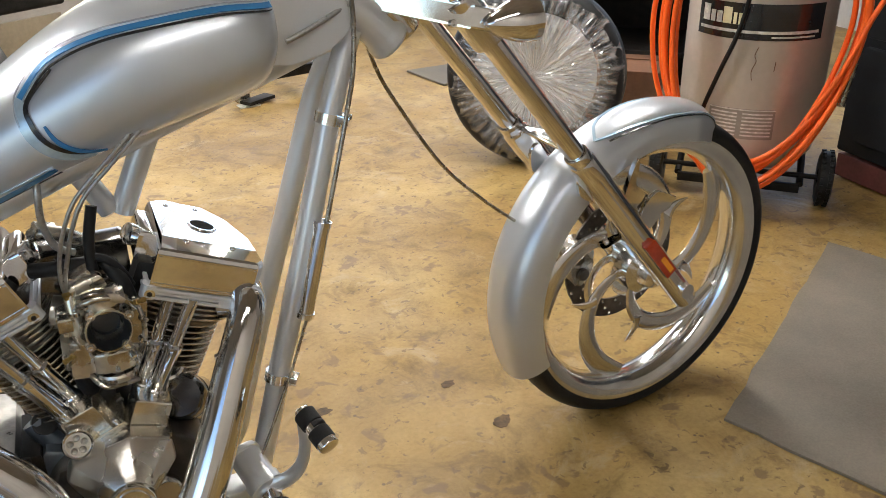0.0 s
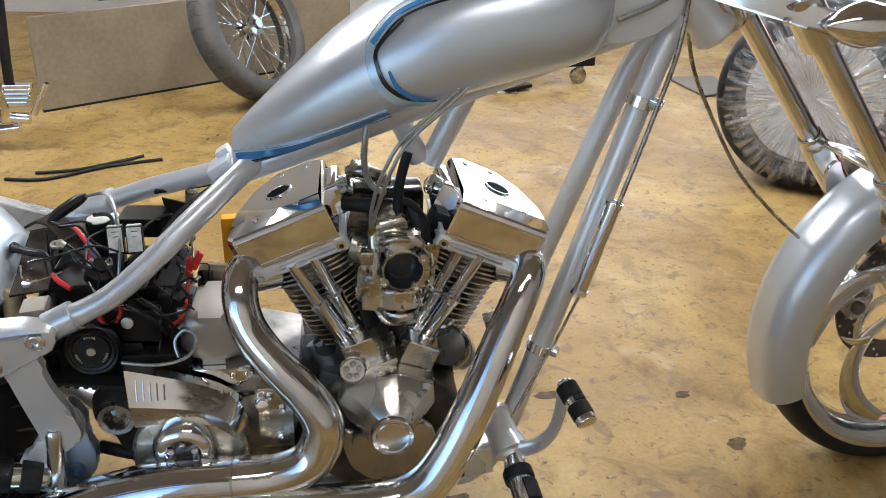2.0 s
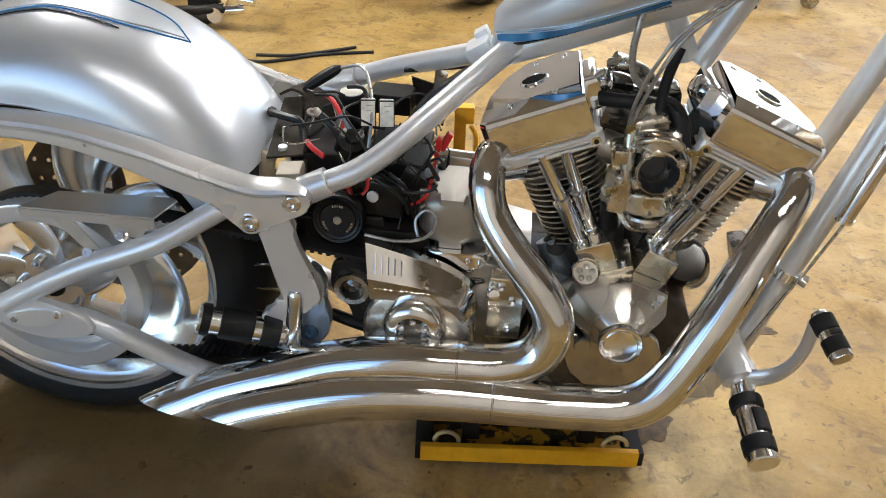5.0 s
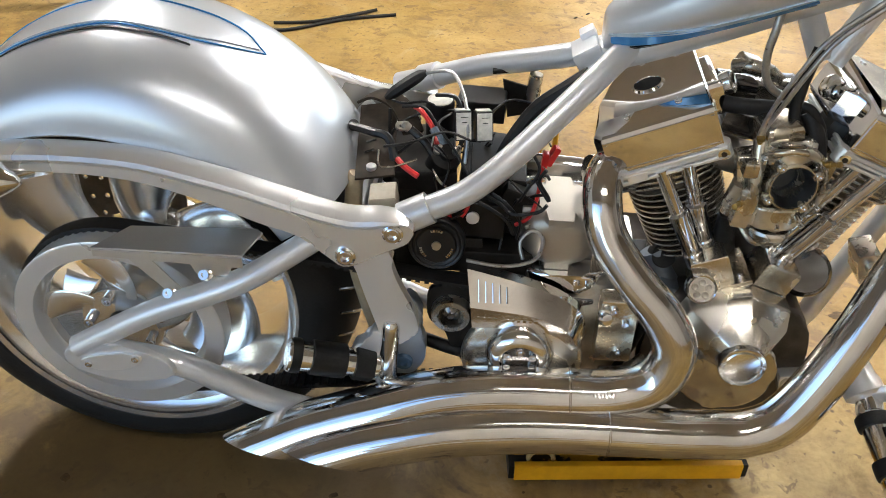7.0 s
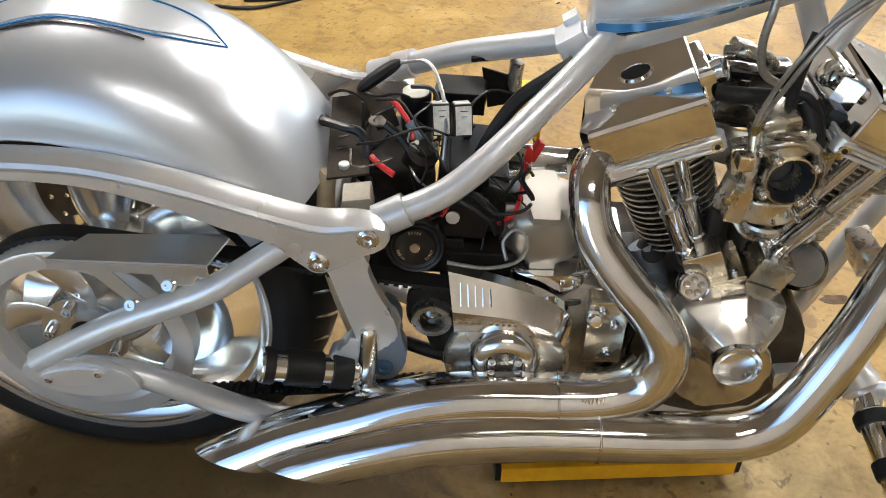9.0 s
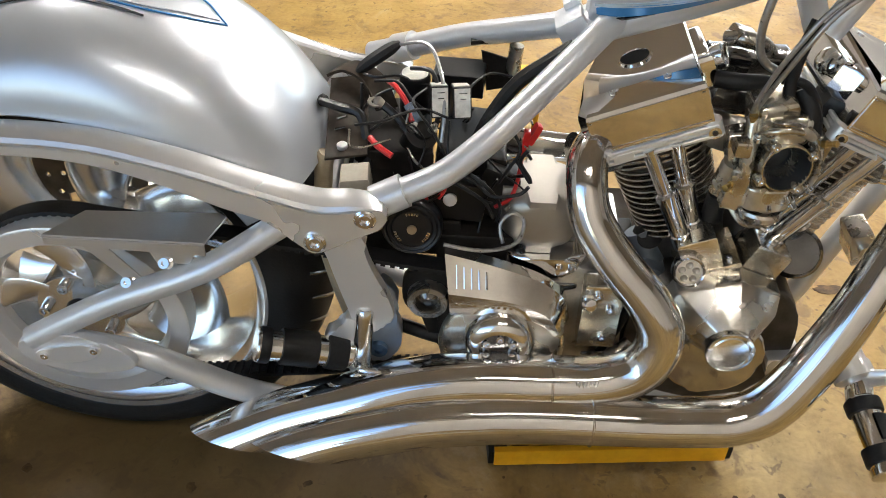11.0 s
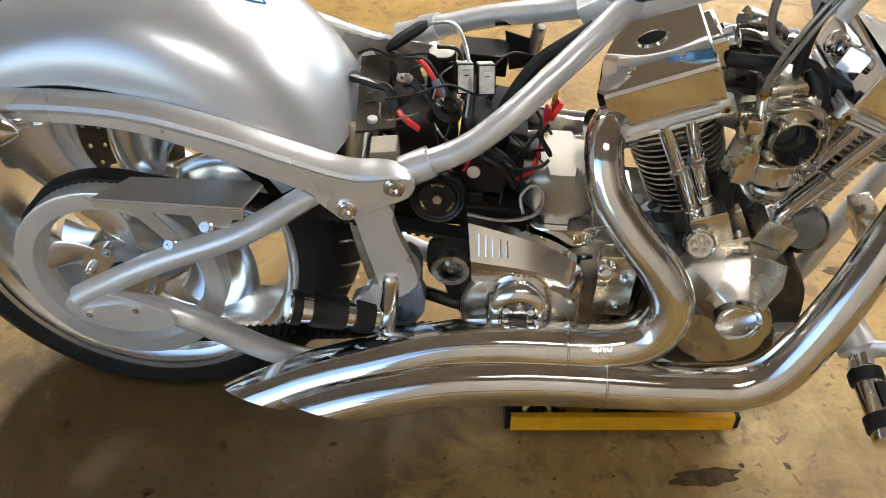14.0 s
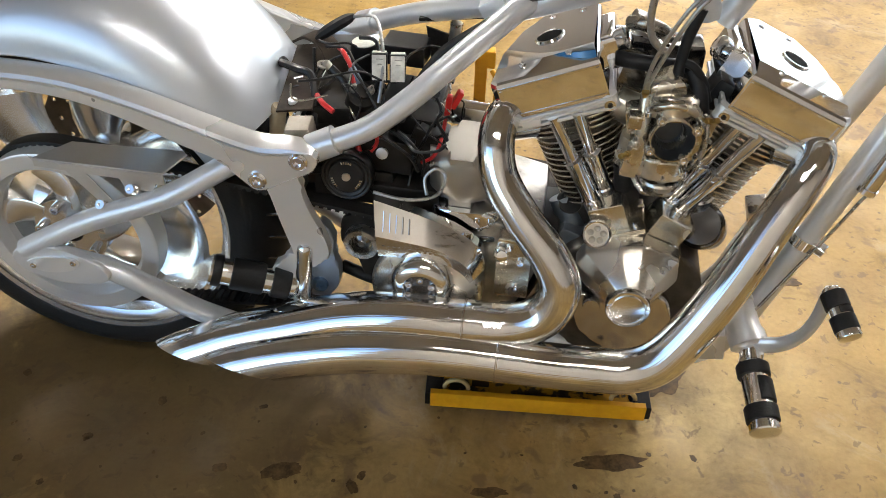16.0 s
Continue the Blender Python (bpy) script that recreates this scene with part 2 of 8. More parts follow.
def floor_material():
    """Tan, worn and oil-spotted concrete."""
    m = bpy.data.materials.new("stained_concrete")
    m.use_nodes = True
    n, l = m.node_tree.nodes, m.node_tree.links
    b = n["Principled BSDF"]
    co = n.new("ShaderNodeTexCoord")

    def noise_at(scale, detail=6.0, rough=0.6, warp=0.0):
        t = n.new("ShaderNodeTexNoise")
        t.inputs["Scale"].default_value, t.inputs["Detail"].default_value, t.inputs["Roughness"].default_value = scale, detail, rough
        t.inputs["Distortion"].default_value = warp
        l.new(co.outputs["Object"], t.inputs["Vector"])
        return t.outputs[0]

    def ramp(value, stops):
        r = n.new("ShaderNodeValToRGB")
        l.new(value, r.inputs[0])
        while len(r.color_ramp.elements) < len(stops):
            r.color_ramp.elements.new(0.5)
        for e, (at, c) in zip(r.color_ramp.elements, stops):
            e.position, e.color = at, (*c, 1)
        return r.outputs[0]

    def blend(kind, factor, a, c):
        x = n.new("ShaderNodeMix")
        x.data_type, x.blend_type = "RGBA", kind
        if isinstance(factor, float):
            x.inputs["Factor"].default_value = factor
        else:
            l.new(factor, x.inputs["Factor"])
        l.new(a, x.inputs[6])
        if isinstance(c, tuple):
            x.inputs[7].default_value = (*c, 1)
        else:
            l.new(c, x.inputs[7])
        return x.outputs[2]

    base = ramp(noise_at(1.6, 5, 0.6, 0.5), ((0.3, (0.215, 0.128, 0.034)), (0.5, (0.325, 0.207, 0.064)), (0.72, (0.445, 0.312, 0.120))))
    cloud = ramp(noise_at(7.0, 8, 0.7, 0.8), ((0.32, (0.50, 0.46, 0.38)), (0.5, (1.0, 1.0, 1.0)), (0.7, (1.18, 1.20, 1.25))))
    col = blend("MULTIPLY", 0.85, base, cloud)
    grain = ramp(noise_at(90, 4), ((0.3, (0.84, 0.82, 0.78)), (0.6, (1.06, 1.06, 1.06))))
    col = blend("MULTIPLY", 0.8, col, grain)
    pale = ramp(noise_at(3.2, 9, 0.75, 1.5), ((0.56, (0, 0, 0)), (0.70, (0.55, 0.55, 0.55))))
    col = blend("MIX", pale, col, (0.47, 0.38, 0.24))
    blot = ramp(noise_at(14.0, 4, 0.55, 0.5), ((0.595, (0, 0, 0)), (0.66, (0.7, 0.7, 0.7))))
    col = blend("MIX", blot, col, (0.16, 0.095, 0.045))
    fleck = ramp(noise_at(38.0, 4, 0.6, 0.6), ((0.605, (0, 0, 0)), (0.66, (0.7, 0.7, 0.7))))
    col = blend("MIX", fleck, col, (0.13, 0.078, 0.034))
    oil = ramp(noise_at(2.3, 4, 0.55, 0.6), ((0.62, (0, 0, 0)), (0.74, (0.7, 0.7, 0.7))))
    col = blend("MIX", oil, col, (0.20, 0.125, 0.055))
    drop = n.new("ShaderNodeTexVoronoi")
    drop.inputs["Scale"].default_value = 22.0
    l.new(co.outputs["Object"], drop.inputs["Vector"])
    dots = ramp(drop.outputs["Distance"], ((0.06, (0.8, 0.8, 0.8)), (0.11, (0, 0, 0))))
    some = ramp(drop.outputs["Color"], ((0.52, (0, 0, 0)), (0.56, (1, 1, 1))))
    col = blend("MIX", blend("MULTIPLY", 1.0, dots, some), col, (0.075, 0.05, 0.03))
    # grimy, oil-soaked patches where bikes are worked on, with the bike's shade painted in
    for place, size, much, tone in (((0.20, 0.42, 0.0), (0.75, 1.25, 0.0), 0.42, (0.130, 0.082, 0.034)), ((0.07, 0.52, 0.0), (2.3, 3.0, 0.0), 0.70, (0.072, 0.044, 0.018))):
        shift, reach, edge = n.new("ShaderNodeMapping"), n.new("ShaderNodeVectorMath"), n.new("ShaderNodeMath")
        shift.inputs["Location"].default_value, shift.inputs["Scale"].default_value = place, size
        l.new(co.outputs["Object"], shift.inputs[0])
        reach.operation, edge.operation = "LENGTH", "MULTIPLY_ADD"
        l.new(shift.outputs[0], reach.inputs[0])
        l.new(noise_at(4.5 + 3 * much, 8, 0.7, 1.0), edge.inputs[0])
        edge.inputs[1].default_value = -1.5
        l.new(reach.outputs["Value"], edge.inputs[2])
        grime_shade = ramp(edge.outputs[0], ((0.0, (much, much, much)), (0.24, (0.0, 0.0, 0.0))))
        col = blend("MIX", grime_shade, col, tone)
    b.inputs["Specular IOR Level"].default_value = 0.35
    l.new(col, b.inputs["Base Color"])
    l.new(ramp(noise_at(5, 6), ((0.3, (0.38, 0.38, 0.38)), (0.7, (0.62, 0.62, 0.62)))), b.inputs["Roughness"])
    bn = n.new("ShaderNodeBump")
    bn.inputs["Strength"].default_value, bn.inputs["Distance"].default_value = 0.25, 0.002
    l.new(noise_at(60, 6), bn.inputs["Height"])
    l.new(bn.outputs[0], b.inputs["Normal"])
    return m


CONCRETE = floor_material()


# ---- mesh tools ----
def finish(bm, angle=38):
    bmesh.ops.recalc_face_normals(bm, faces=bm.faces)
    for face in bm.faces:
        face.smooth = True
    for e in bm.edges:
        e.smooth = len(e.link_faces) == 2 and e.calc_face_angle(0) < radians(angle)


def part(name, bm, mat, parent=None, label="", angle=38, flat=True):
    """Links a bmesh as one mesh object, under a thing or a part."""
    finish(bm, angle)
    me = bpy.data.meshes.new(name)
    bm.to_mesh(me)
    bm.free()
    for one in mat if isinstance(mat, (list, tuple)) else (mat,):
        me.materials.append(one)
    ob = new(name, me)
    ob.parent = parent
    if flat:
        # broad faces stay flat between their softened edges
        even = ob.modifiers.new("even_normals", "WEIGHTED_NORMAL")
        even.keep_sharp = True
    if label:
        tagged(ob, label)
    return ob


def thing(name, label, category, m=None, group=""):
    ob = new(name)
    ob.empty_display_size = 0.1
    if m is not None:
        ob.matrix_world = m
    return tagged(ob, label, category, group)


def curve_points(pts, steps=6, closed=False):
    """Catmull-Rom through the points; extra columns (radii) are carried along."""
    p = np.array(pts, float)
    if steps < 2:
        return p
    n = len(p)
    out = []
    for i in range(n if closed else n - 1):
        a, b, c, d = (p[(i + k) % n] if closed else p[min(max(i + k, 0), n - 1)] for k in (-1, 0, 1, 2))
        for s in np.arange(steps) / steps:
            out.append(0.5 * (2 * b + (c - a) * s + (2 * a - 5 * b + 4 * c - d) * s**2 + (3 * b - 3 * c + d - a) * s**3))
    if not closed:
        out.append(p[-1])
    return np.array(out)


def sweep(bm, pts, radius=None, sides=12, steps=6, closed=False, caps=True, section=None, up=None):
    """A tube along points (x, y, z) or (x, y, z, r); section: a 2D outline instead of a circle."""
    p = curve_points(pts, steps, closed)
    r = p[:, 3] if p.shape[1] > 3 else np.full(len(p), radius if radius else 1.0)
    p = p[:, :3]
    n = len(p)
    tang = np.roll(p, -1, 0) - np.roll(p, 1, 0) if closed else np.gradient(p, axis=0)
    tang /= np.linalg.norm(tang, axis=1)[:, None] + 1e-12
    ref = np.array(up if up is not None else ((0, 0, 1) if abs(tang[0][2]) < 0.9 else (1, 0, 0)), float)
    rings = []
    if section is None:
        section = [(math.cos(2 * math.pi * k / sides), math.sin(2 * math.pi * k / sides)) for k in range(sides)]
    for i in range(n):
        side = np.cross(tang[i], ref)
        side /= np.linalg.norm(side) + 1e-12
        over = np.cross(side, tang[i])
        if up is None:
            ref = over
        rings.append([bm.verts.new(p[i] + r[i] * (a * side + b * over)) for a, b in section])
    k = len(section)
    far = np.r_[0, np.cumsum(np.linalg.norm(np.diff(p, axis=0), axis=1))]
    uv = bm.loops.layers.uv.verify()
    for i in range(n if closed else n - 1):
        one, two = rings[i], rings[(i + 1) % n]
        for j in range(k):
            f = bm.faces.new((one[j], one[(j + 1) % k], two[(j + 1) % k], two[j]))
            for loop, (a, b) in zip(f.loops, ((0, 0), (0, 1), (1, 1), (1, 0))):
                loop[uv].uv = (far[min(i + a, n - 1)], (j + b) / k)
    if caps and not closed:
        bm.faces.new(rings[0])
        bm.faces.new(rings[-1])
    return bm


def axis_matrix(at, along):
    """z along the given way, at a place."""
    return Matrix.Translation(at) @ Vector(along).to_track_quat("Z", "Y").to_matrix().to_4x4()


def lathe(bm, profile, m, sides=32, close=False, arc=None):
    """Turns (radius, height) pairs round the z axis of m."""
    a0, a1 = arc or (0, 360)
    count = sides + (1 if arc else 0)
    rings = []
    for rad, h in profile:
        if rad < 1e-6 and not arc:
            rings.append([bm.verts.new(m @ Vector((0, 0, h)))])
        else:
            rings.append([bm.verts.new(m @ Vector((rad * math.cos(t), rad * math.sin(t), h))) for t in (radians(a0 + (a1 - a0) * k / sides) for k in range(count))])
    pairs = list(zip(rings, rings[1:] + rings[:1])) if close else list(zip(rings, rings[1:]))
    for one, two in pairs:
        for k in range(count - 1 if arc else count):
            j = (k + 1) % count
            f = [one[k % len(one)], one[j % len(one)], two[j % len(two)], two[k % len(two)]]
            f = list(dict.fromkeys(f))
            if len(f) > 2:
                bm.faces.new(f)
    return bm


def rod(bm, a, b, r, sides=12, r2=None):
    a, b = Vector(a), Vector(b)
    m = axis_matrix(a, b - a)
    d = (b - a).length
    return lathe(bm, [(0, 0), (r, 0), (r if r2 is None else r2, d), (0, d)], m, sides)


def prism(bm, outline, depth, m, bevel=0.0, segments=2):
    """An outline in x, y of m, thick along z from 0 to depth, with softened edges."""
    start = len(bm.verts)
    low = [bm.verts.new(m @ Vector((x, y, 0))) for x, y in outline]
    high = [bm.verts.new(m @ Vector((x, y, depth))) for x, y in outline]
    n = len(outline)
    made = [bm.faces.new(low[::-1]), bm.faces.new(high)]
    made += [bm.faces.new((low[i], low[(i + 1) % n], high[(i + 1) % n], high[i])) for i in range(n)]
    if bevel:
        edges = [e for e in {e for f in made for e in f.edges} if e.calc_face_angle(0) > radians(25) or e in made[0].edges or e in made[1].edges]
        bmesh.ops.bevel(bm, geom=edges, offset=bevel, segments=segments, profile=0.5, affect="EDGES", clamp_overlap=True)
    return bm


def box(bm, size, m, bevel=0.002, segments=2):
    x, y, z = size
    return prism(bm, [(-x / 2, -y / 2), (x / 2, -y / 2), (x / 2, y / 2), (-x / 2, y / 2)], z, m @ Matrix.Translation((0, 0, -z / 2)), bevel, segments)


def side(y):
    """Outlines given as (x, z) of the place, extruded towards +y from y."""
    return Matrix(((1, 0, 0, 0), (0, 0, 1, y), (0, 1, 0, 0), (0, 0, 0, 1)))


def smooth_outline(pts, steps=5):
    return [tuple(p) for p in curve_points(pts, steps, True)]


def bolt(bm, at, along, r=0.006, h=0.005, socket=True):
    m = axis_matrix(at, along)
    prof = [(0, -0.002), (r, -0.002), (r, h * 0.8), (r * 0.85, h)]
    prof += [(r * 0.5, h), (r * 0.48, h * 0.35), (0, h * 0.35)] if socket else [(0, h)]
    return lathe(bm, prof, m, 12)


def B():
    return bmesh.new()

# ---- the room ----
GLOW = {}


def glow(power):
    """The lit surface of a tube lamp."""
    if power not in GLOW:
        m = bpy.data.materials.new("lit_tube")
        m.use_nodes = True
        b = m.node_tree.nodes["Principled BSDF"]
        b.inputs["Base Color"].default_value = (0.9, 0.9, 0.9, 1)
        b.inputs["Emission Color"].default_value = (1.0, 0.98, 0.95, 1)
        b.inputs["Emission Strength"].default_value = power
        GLOW[power] = m
    return GLOW[power]


def structure(name, bm, mat, label, category):
    return tagged(part(name, bm, mat), label, category, kind="structure")


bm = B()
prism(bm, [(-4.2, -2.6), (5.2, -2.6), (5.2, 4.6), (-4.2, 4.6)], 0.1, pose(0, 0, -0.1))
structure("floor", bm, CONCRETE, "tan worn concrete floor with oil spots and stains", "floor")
WX0, WX1, WZ0, WZ1 = 0.2, 4.9, 0.80, 2.20
bm = B()
for a, b, low, high in ((-4.2, WX0, 0.0, 2.7), (WX1, 5.2, 0.0, 2.7), (WX0, WX1, 0.0, WZ0), (WX0, WX1, WZ1, 2.7)):
    prism(bm, [(a, 4.6), (b, 4.6), (b, 4.75), (a, 4.75)], high - low, pose(0, 0, low))
structure("wall_north", bm, WALL, "painted garage wall with a wide window", "wall")
window = tagged(new("window_1"), "wide garage window that lets in pale daylight", "window", kind="structure")
for a, b, low, high in ((WX0, WX1, WZ0, WZ0 + 0.05), (WX0, WX1, WZ1 - 0.05, WZ1)):
    bm = B()
    box(bm, (b - a - 0.004, 0.06, high - low), pose((a + b) / 2, 4.66, (low + high) / 2), 0.004)
    part("window_frame", bm, SASH, window)
for k in range(5):
    bm = B()
    box(bm, (0.05, 0.06, WZ1 - WZ0 - 0.104), pose(WX0 + 0.028 + (WX1 - WX0 - 0.056) * k / 4, 4.66, (WZ0 + WZ1) / 2), 0.004)
    part("mullion", bm, SASH, window)
bm = B()
for a, b, low, high in ((-2.75, 1.3, 0.0, 2.7), (4.3, 4.75, 0.0, 2.7), (1.3, 4.3, 0.0, WZ0), (1.3, 4.3, WZ1, 2.7)):
    prism(bm, [(5.2, a), (5.35, a), (5.35, b), (5.2, b)], high - low, pose(0, 0, low))
structure("wall_east", bm, WALL, "painted garage wall with a window", "wall")
window = tagged(new("window_2"), "garage side window that lets in pale daylight", "window", kind="structure")
for z in (WZ0 + 0.027, WZ1 - 0.027):
    bm = B()
    box(bm, (0.06, 2.996, 0.05), pose(5.26, 2.8, z), 0.004)
    part("window_frame", bm, SASH, window)
for k in range(4):
    bm = B()
    box(bm, (0.06, 0.05, WZ1 - WZ0 - 0.108), pose(5.26, 1.33 + 2.94 * k / 3, (WZ0 + WZ1) / 2), 0.004)
    part("mullion", bm, SASH, window)
bm = B()
prism(bm, [(-4.35, -2.75), (-4.2, -2.75), (-4.2, 4.75), (-4.35, 4.75)], 2.7, pose(0, 0, 0))
structure("wall_west", bm, WALL, "plain painted garage wall", "wall")
bm = B()
for a, b, low in ((-4.2, -4.1, 0.0), (-0.25, 5.2, 0.0), (-4.1, -0.25, 2.4)):
    prism(bm, [(a, -2.75), (b, -2.75), (b, -2.6), (a, -2.6)], 2.7 - low, pose(0, 0, low))
structure("wall_south", bm, WALL, "garage wall with an open doorway", "wall")
bm = B()
prism(bm, [(-4.35, -2.75), (5.35, -2.75), (5.35, 4.75), (-4.35, 4.75)], 0.12, pose(0, 0, 2.7))
structure("ceiling", bm, CEILING, "plain board garage ceiling", "ceiling")
bm = B()
prism(bm, [(-60, -60), (60, -60), (60, 60), (-60, 60)], 0.1, pose(0, 0, -0.13))
structure("ground", bm, material("pale_driveway", (0.36, 0.34, 0.31), 0.8, 0, 0.15, 2, 90, bump=0.2), "pale concrete yard outside the doors", "ground")
for lx, ly, lturn, power in LAMPS:
    fix = thing("ceiling_light", "unseen white twin tube light hung under the ceiling", "ceiling light", pose(lx, ly, 2.5, 0, 0, lturn), "tube lights")
    bm = B()
    prism(bm, [(-0.06, 0.0), (0.06, 0.0), (0.14, -0.05), (0.13, -0.055), (0.055, -0.01), (-0.055, -0.01), (-0.13, -0.055), (-0.14, -0.05)], 1.36, Matrix(((0, 0, 1, -0.68), (1, 0, 0, 0), (0, 1, 0, 0.05), (0, 0, 0, 1))), 0.001, 1)
    for q in (-0.5, 0.5):
        rod(bm, (q, 0, 0.05), (q, 0, 0.2), 0.004, 8)
    part("housing", bm, WHITEPLASTIC, fix)
    for q in (-0.06, 0.06):
        bm = B()
        rod(bm, (-0.62, q, 0.0), (0.62, q, 0.0), 0.014, 12)
        part("tube", bm, glow(power), fix, "lit white tube")
# ---- the motorcycle ----
YC = 0.02
bike = thing("motorcycle", "silver custom chopper with chrome engine, seat and side covers off", "motorcycle")


def mirror(y):
    return 2 * YC - y


# rear wheel
RX, RZ, RT = -0.080, 0.338, 0.334
YR = 0.0
rear_axis = axis_matrix((RX, YR, RZ), (0, -1, 0))


def tyre_profile(r_out, r_rim, half, crown=2.6, bulge=0.10):
    pts = []
    for k in range(-10, 11):
        a = k / 10 * 1.0
        h = half * math.sin(a * math.pi / 2) * 1.0
        rr = r_out - (r_out - r_rim) * abs(a) ** crown
        w = h * (1.0 + bulge * math.sin(math.pi * min(1.0, abs(a) ** 2)))
        pts.append((rr, w))
    pts += [(r_rim - 0.012, half * 0.88), (r_rim - 0.012, -half * 0.88)]
    return pts


bm = B()
tyre_axis = axis_matrix((RX - 0.005, YR, RZ), (0, -1, 0))
lathe(bm, tyre_profile(RT, 0.252, 0.113, 2.1, 0.06), tyre_axis, 96, close=True)
rear_wheel = part("rear_wheel", bm, TYRE, bike, "wide rear wheel with black tyre and polished rim")
for k in range(44):
    for s in (-1, 1):
        a0 = 2 * math.pi * (k + (0.5 if s > 0 else 0)) / 44
        pts = []
        for q in range(5):
            f = q / 4
            hh = s * (0.018 + 0.075 * f)
            aa = a0 + 0.16 * f
            e = abs(math.asin(min(1, hh * s / 0.118)) / (math.pi / 2))
            rr = RT - (RT - 0.252) * e**2.1 + 0.0006
            pts.append(tyre_axis @ Vector((rr * math.cos(aa), rr * math.sin(aa), hh)))
        bm = B()
        sweep(bm, [tuple(p) for p in pts], 0.0024, 4, 1)
        part("tread_groove", bm, BLACKLINE, rear_wheel, flat=False)
bm = B()
lip = 0.107
rim_prof = [(0.247, lip), (0.246, lip + 0.005), (0.236, lip + 0.004), (0.232, lip - 0.004), (0.222, lip - 0.012), (0.214, lip - 0.05), (0.211, 0.0), (0.214, -lip + 0.05), (0.222, -lip + 0.012), (0.232, -lip + 0.004), (0.236, -lip - 0.004), (0.246, -lip - 0.005), (0.247, -lip), (0.235, -lip + 0.01), (0.226, 0), (0.235, lip - 0.01)]
lathe(bm, [(r + 0.005, h) for r, h in rim_prof], rear_axis, 96, close=True)
part("rim", bm, WHEELMETAL, rear_wheel, "polished aluminium rim")


def blade(bm, m, r0, r1, w0, w1, turn, thick, y0, hook=0.0):
    """A swept, twisted wheel spoke from hub to rim."""
    cen = []
    for f in np.linspace(0, 1, 9):
        a = turn * (f**1.4)
        rr = r0 + (r1 - r0) * f
        cen.append((rr * math.cos(a), rr * math.sin(a), y0, (w0 + (w1 - w0) * f)))
    sec = [(1.0 * math.cos(t), thick * math.sin(t)) for t in np.linspace(0, 2 * math.pi, 12, endpoint=False)]
    p = curve_points(cen, 2)
    rings = []
    for i, q in enumerate(p):
        tg = p[min(i + 1, len(p) - 1)][:3] - p[max(i - 1, 0)][:3]
        tg /= np.linalg.norm(tg)
        sd = np.cross(tg, (0, 0, 1))
        f = i / (len(p) - 1)
        lean = 0.35 - 0.5 * f
        up = np.array((0, 0, 1.0))
        d1 = math.cos(lean) * sd + math.sin(lean) * up
        d2 = -math.sin(lean) * sd + math.cos(lean) * up
        rings.append([bm.verts.new(m @ Vector(q[:3] + q[3] * (a * d1 + b * d2))) for a, b in sec])
    for one, two in zip(rings, rings[1:]):
        for j in range(len(sec)):
            bm.faces.new((one[j], one[(j + 1) % len(sec)], two[(j + 1) % len(sec)], two[j]))
    bm.faces.new(rings[0])
    bm.faces.new(rings[-1])


wheel_face = Matrix(((1, 0, 0, RX), (0, 0, -1, YR), (0, 1, 0, RZ), (0, 0, 0, 1)))
for k in range(5):
    bm = B()
    blade(bm, wheel_face @ Matrix.Rotation(2 * math.pi * k / 5 + 1.84, 4, "Z"), 0.045, 0.219, 0.040, 0.068, -0.62, 0.30, -0.01)
    part("spoke", bm, WHEELMETAL, rear_wheel)
bm = B()
lathe(bm, [(0.0, 0.10), (0.03, 0.10), (0.034, 0.095), (0.04, 0.06), (0.07, 0.035), (0.075, 0.0), (0.07, -0.035), (0.045, -0.06), (0.045, -0.1), (0.0, -0.1)], rear_axis, 40)
part("hub", bm, WHEELMETAL, rear_wheel)


def rotor(bm, m, r1, r0, thick, count=20, rows=3, hole=0.0044):
    """A brake disc with its rows of holes drilled through."""
    step = (r1 - r0) / rows
    for k in range(count):
        for j in range(rows):
            skew = 0.33 * j
            a0 = 2 * math.pi * (k + skew) / count
            a1 = a0 + 2 * math.pi / count
            ra, rb = r0 + step * j, r0 + step * (j + 1)
            am, rm = (a0 + a1) / 2, (ra + rb) / 2
            rim_pts = [(ra, a0), (ra, am), (ra, a1), (rm, a1), (rb, a1), (rb, am), (rb, a0), (rm, a0)]
            ring = []
            for rr, aa in rim_pts:
                d = math.atan2(rr - rm, (aa - am) * rm)
                ring.append(((rr, aa), (rm + hole * math.sin(d), am + hole * math.cos(d) / rm)))
            lay = []
            for h in (0.0, thick):
                lay.append([[bm.verts.new(m @ Vector((rr * math.cos(aa), rr * math.sin(aa), h))) for rr, aa in pair] for pair in ring])
            for q in range(8):
                w = (q + 1) % 8
                for l in lay:
                    bm.faces.new((l[q][0], l[w][0], l[w][1], l[q][1]))
                bm.faces.new((lay[0][q][1], lay[0][w][1], lay[1][w][1], lay[1][q][1]))
                if (j == 0 and q < 2) or (j == rows - 1 and 4 <= q < 6):
                    bm.faces.new((lay[0][q][0], lay[0][w][0], lay[1][w][0], lay[1][q][0]))
    bmesh.ops.remove_doubles(bm, verts=bm.verts, dist=0.00002)


bm = B()
rd = axis_matrix((RX, YR + 0.085, RZ), (0, -1, 0))
rotor(bm, rd, 0.168, 0.105, 0.005)
disc = part("brake_disc", bm, ROTOR, rear_wheel, "drilled brown steel brake disc")
bm = B()
for k in range(5):
    blade(bm, rd @ Matrix.Rotation(2 * math.pi * k / 5, 4, "Z"), 0.03, 0.112, 0.016, 0.013, 0.4, 0.3, 0.003)
part("disc_carrier", bm, ROTOR, disc)

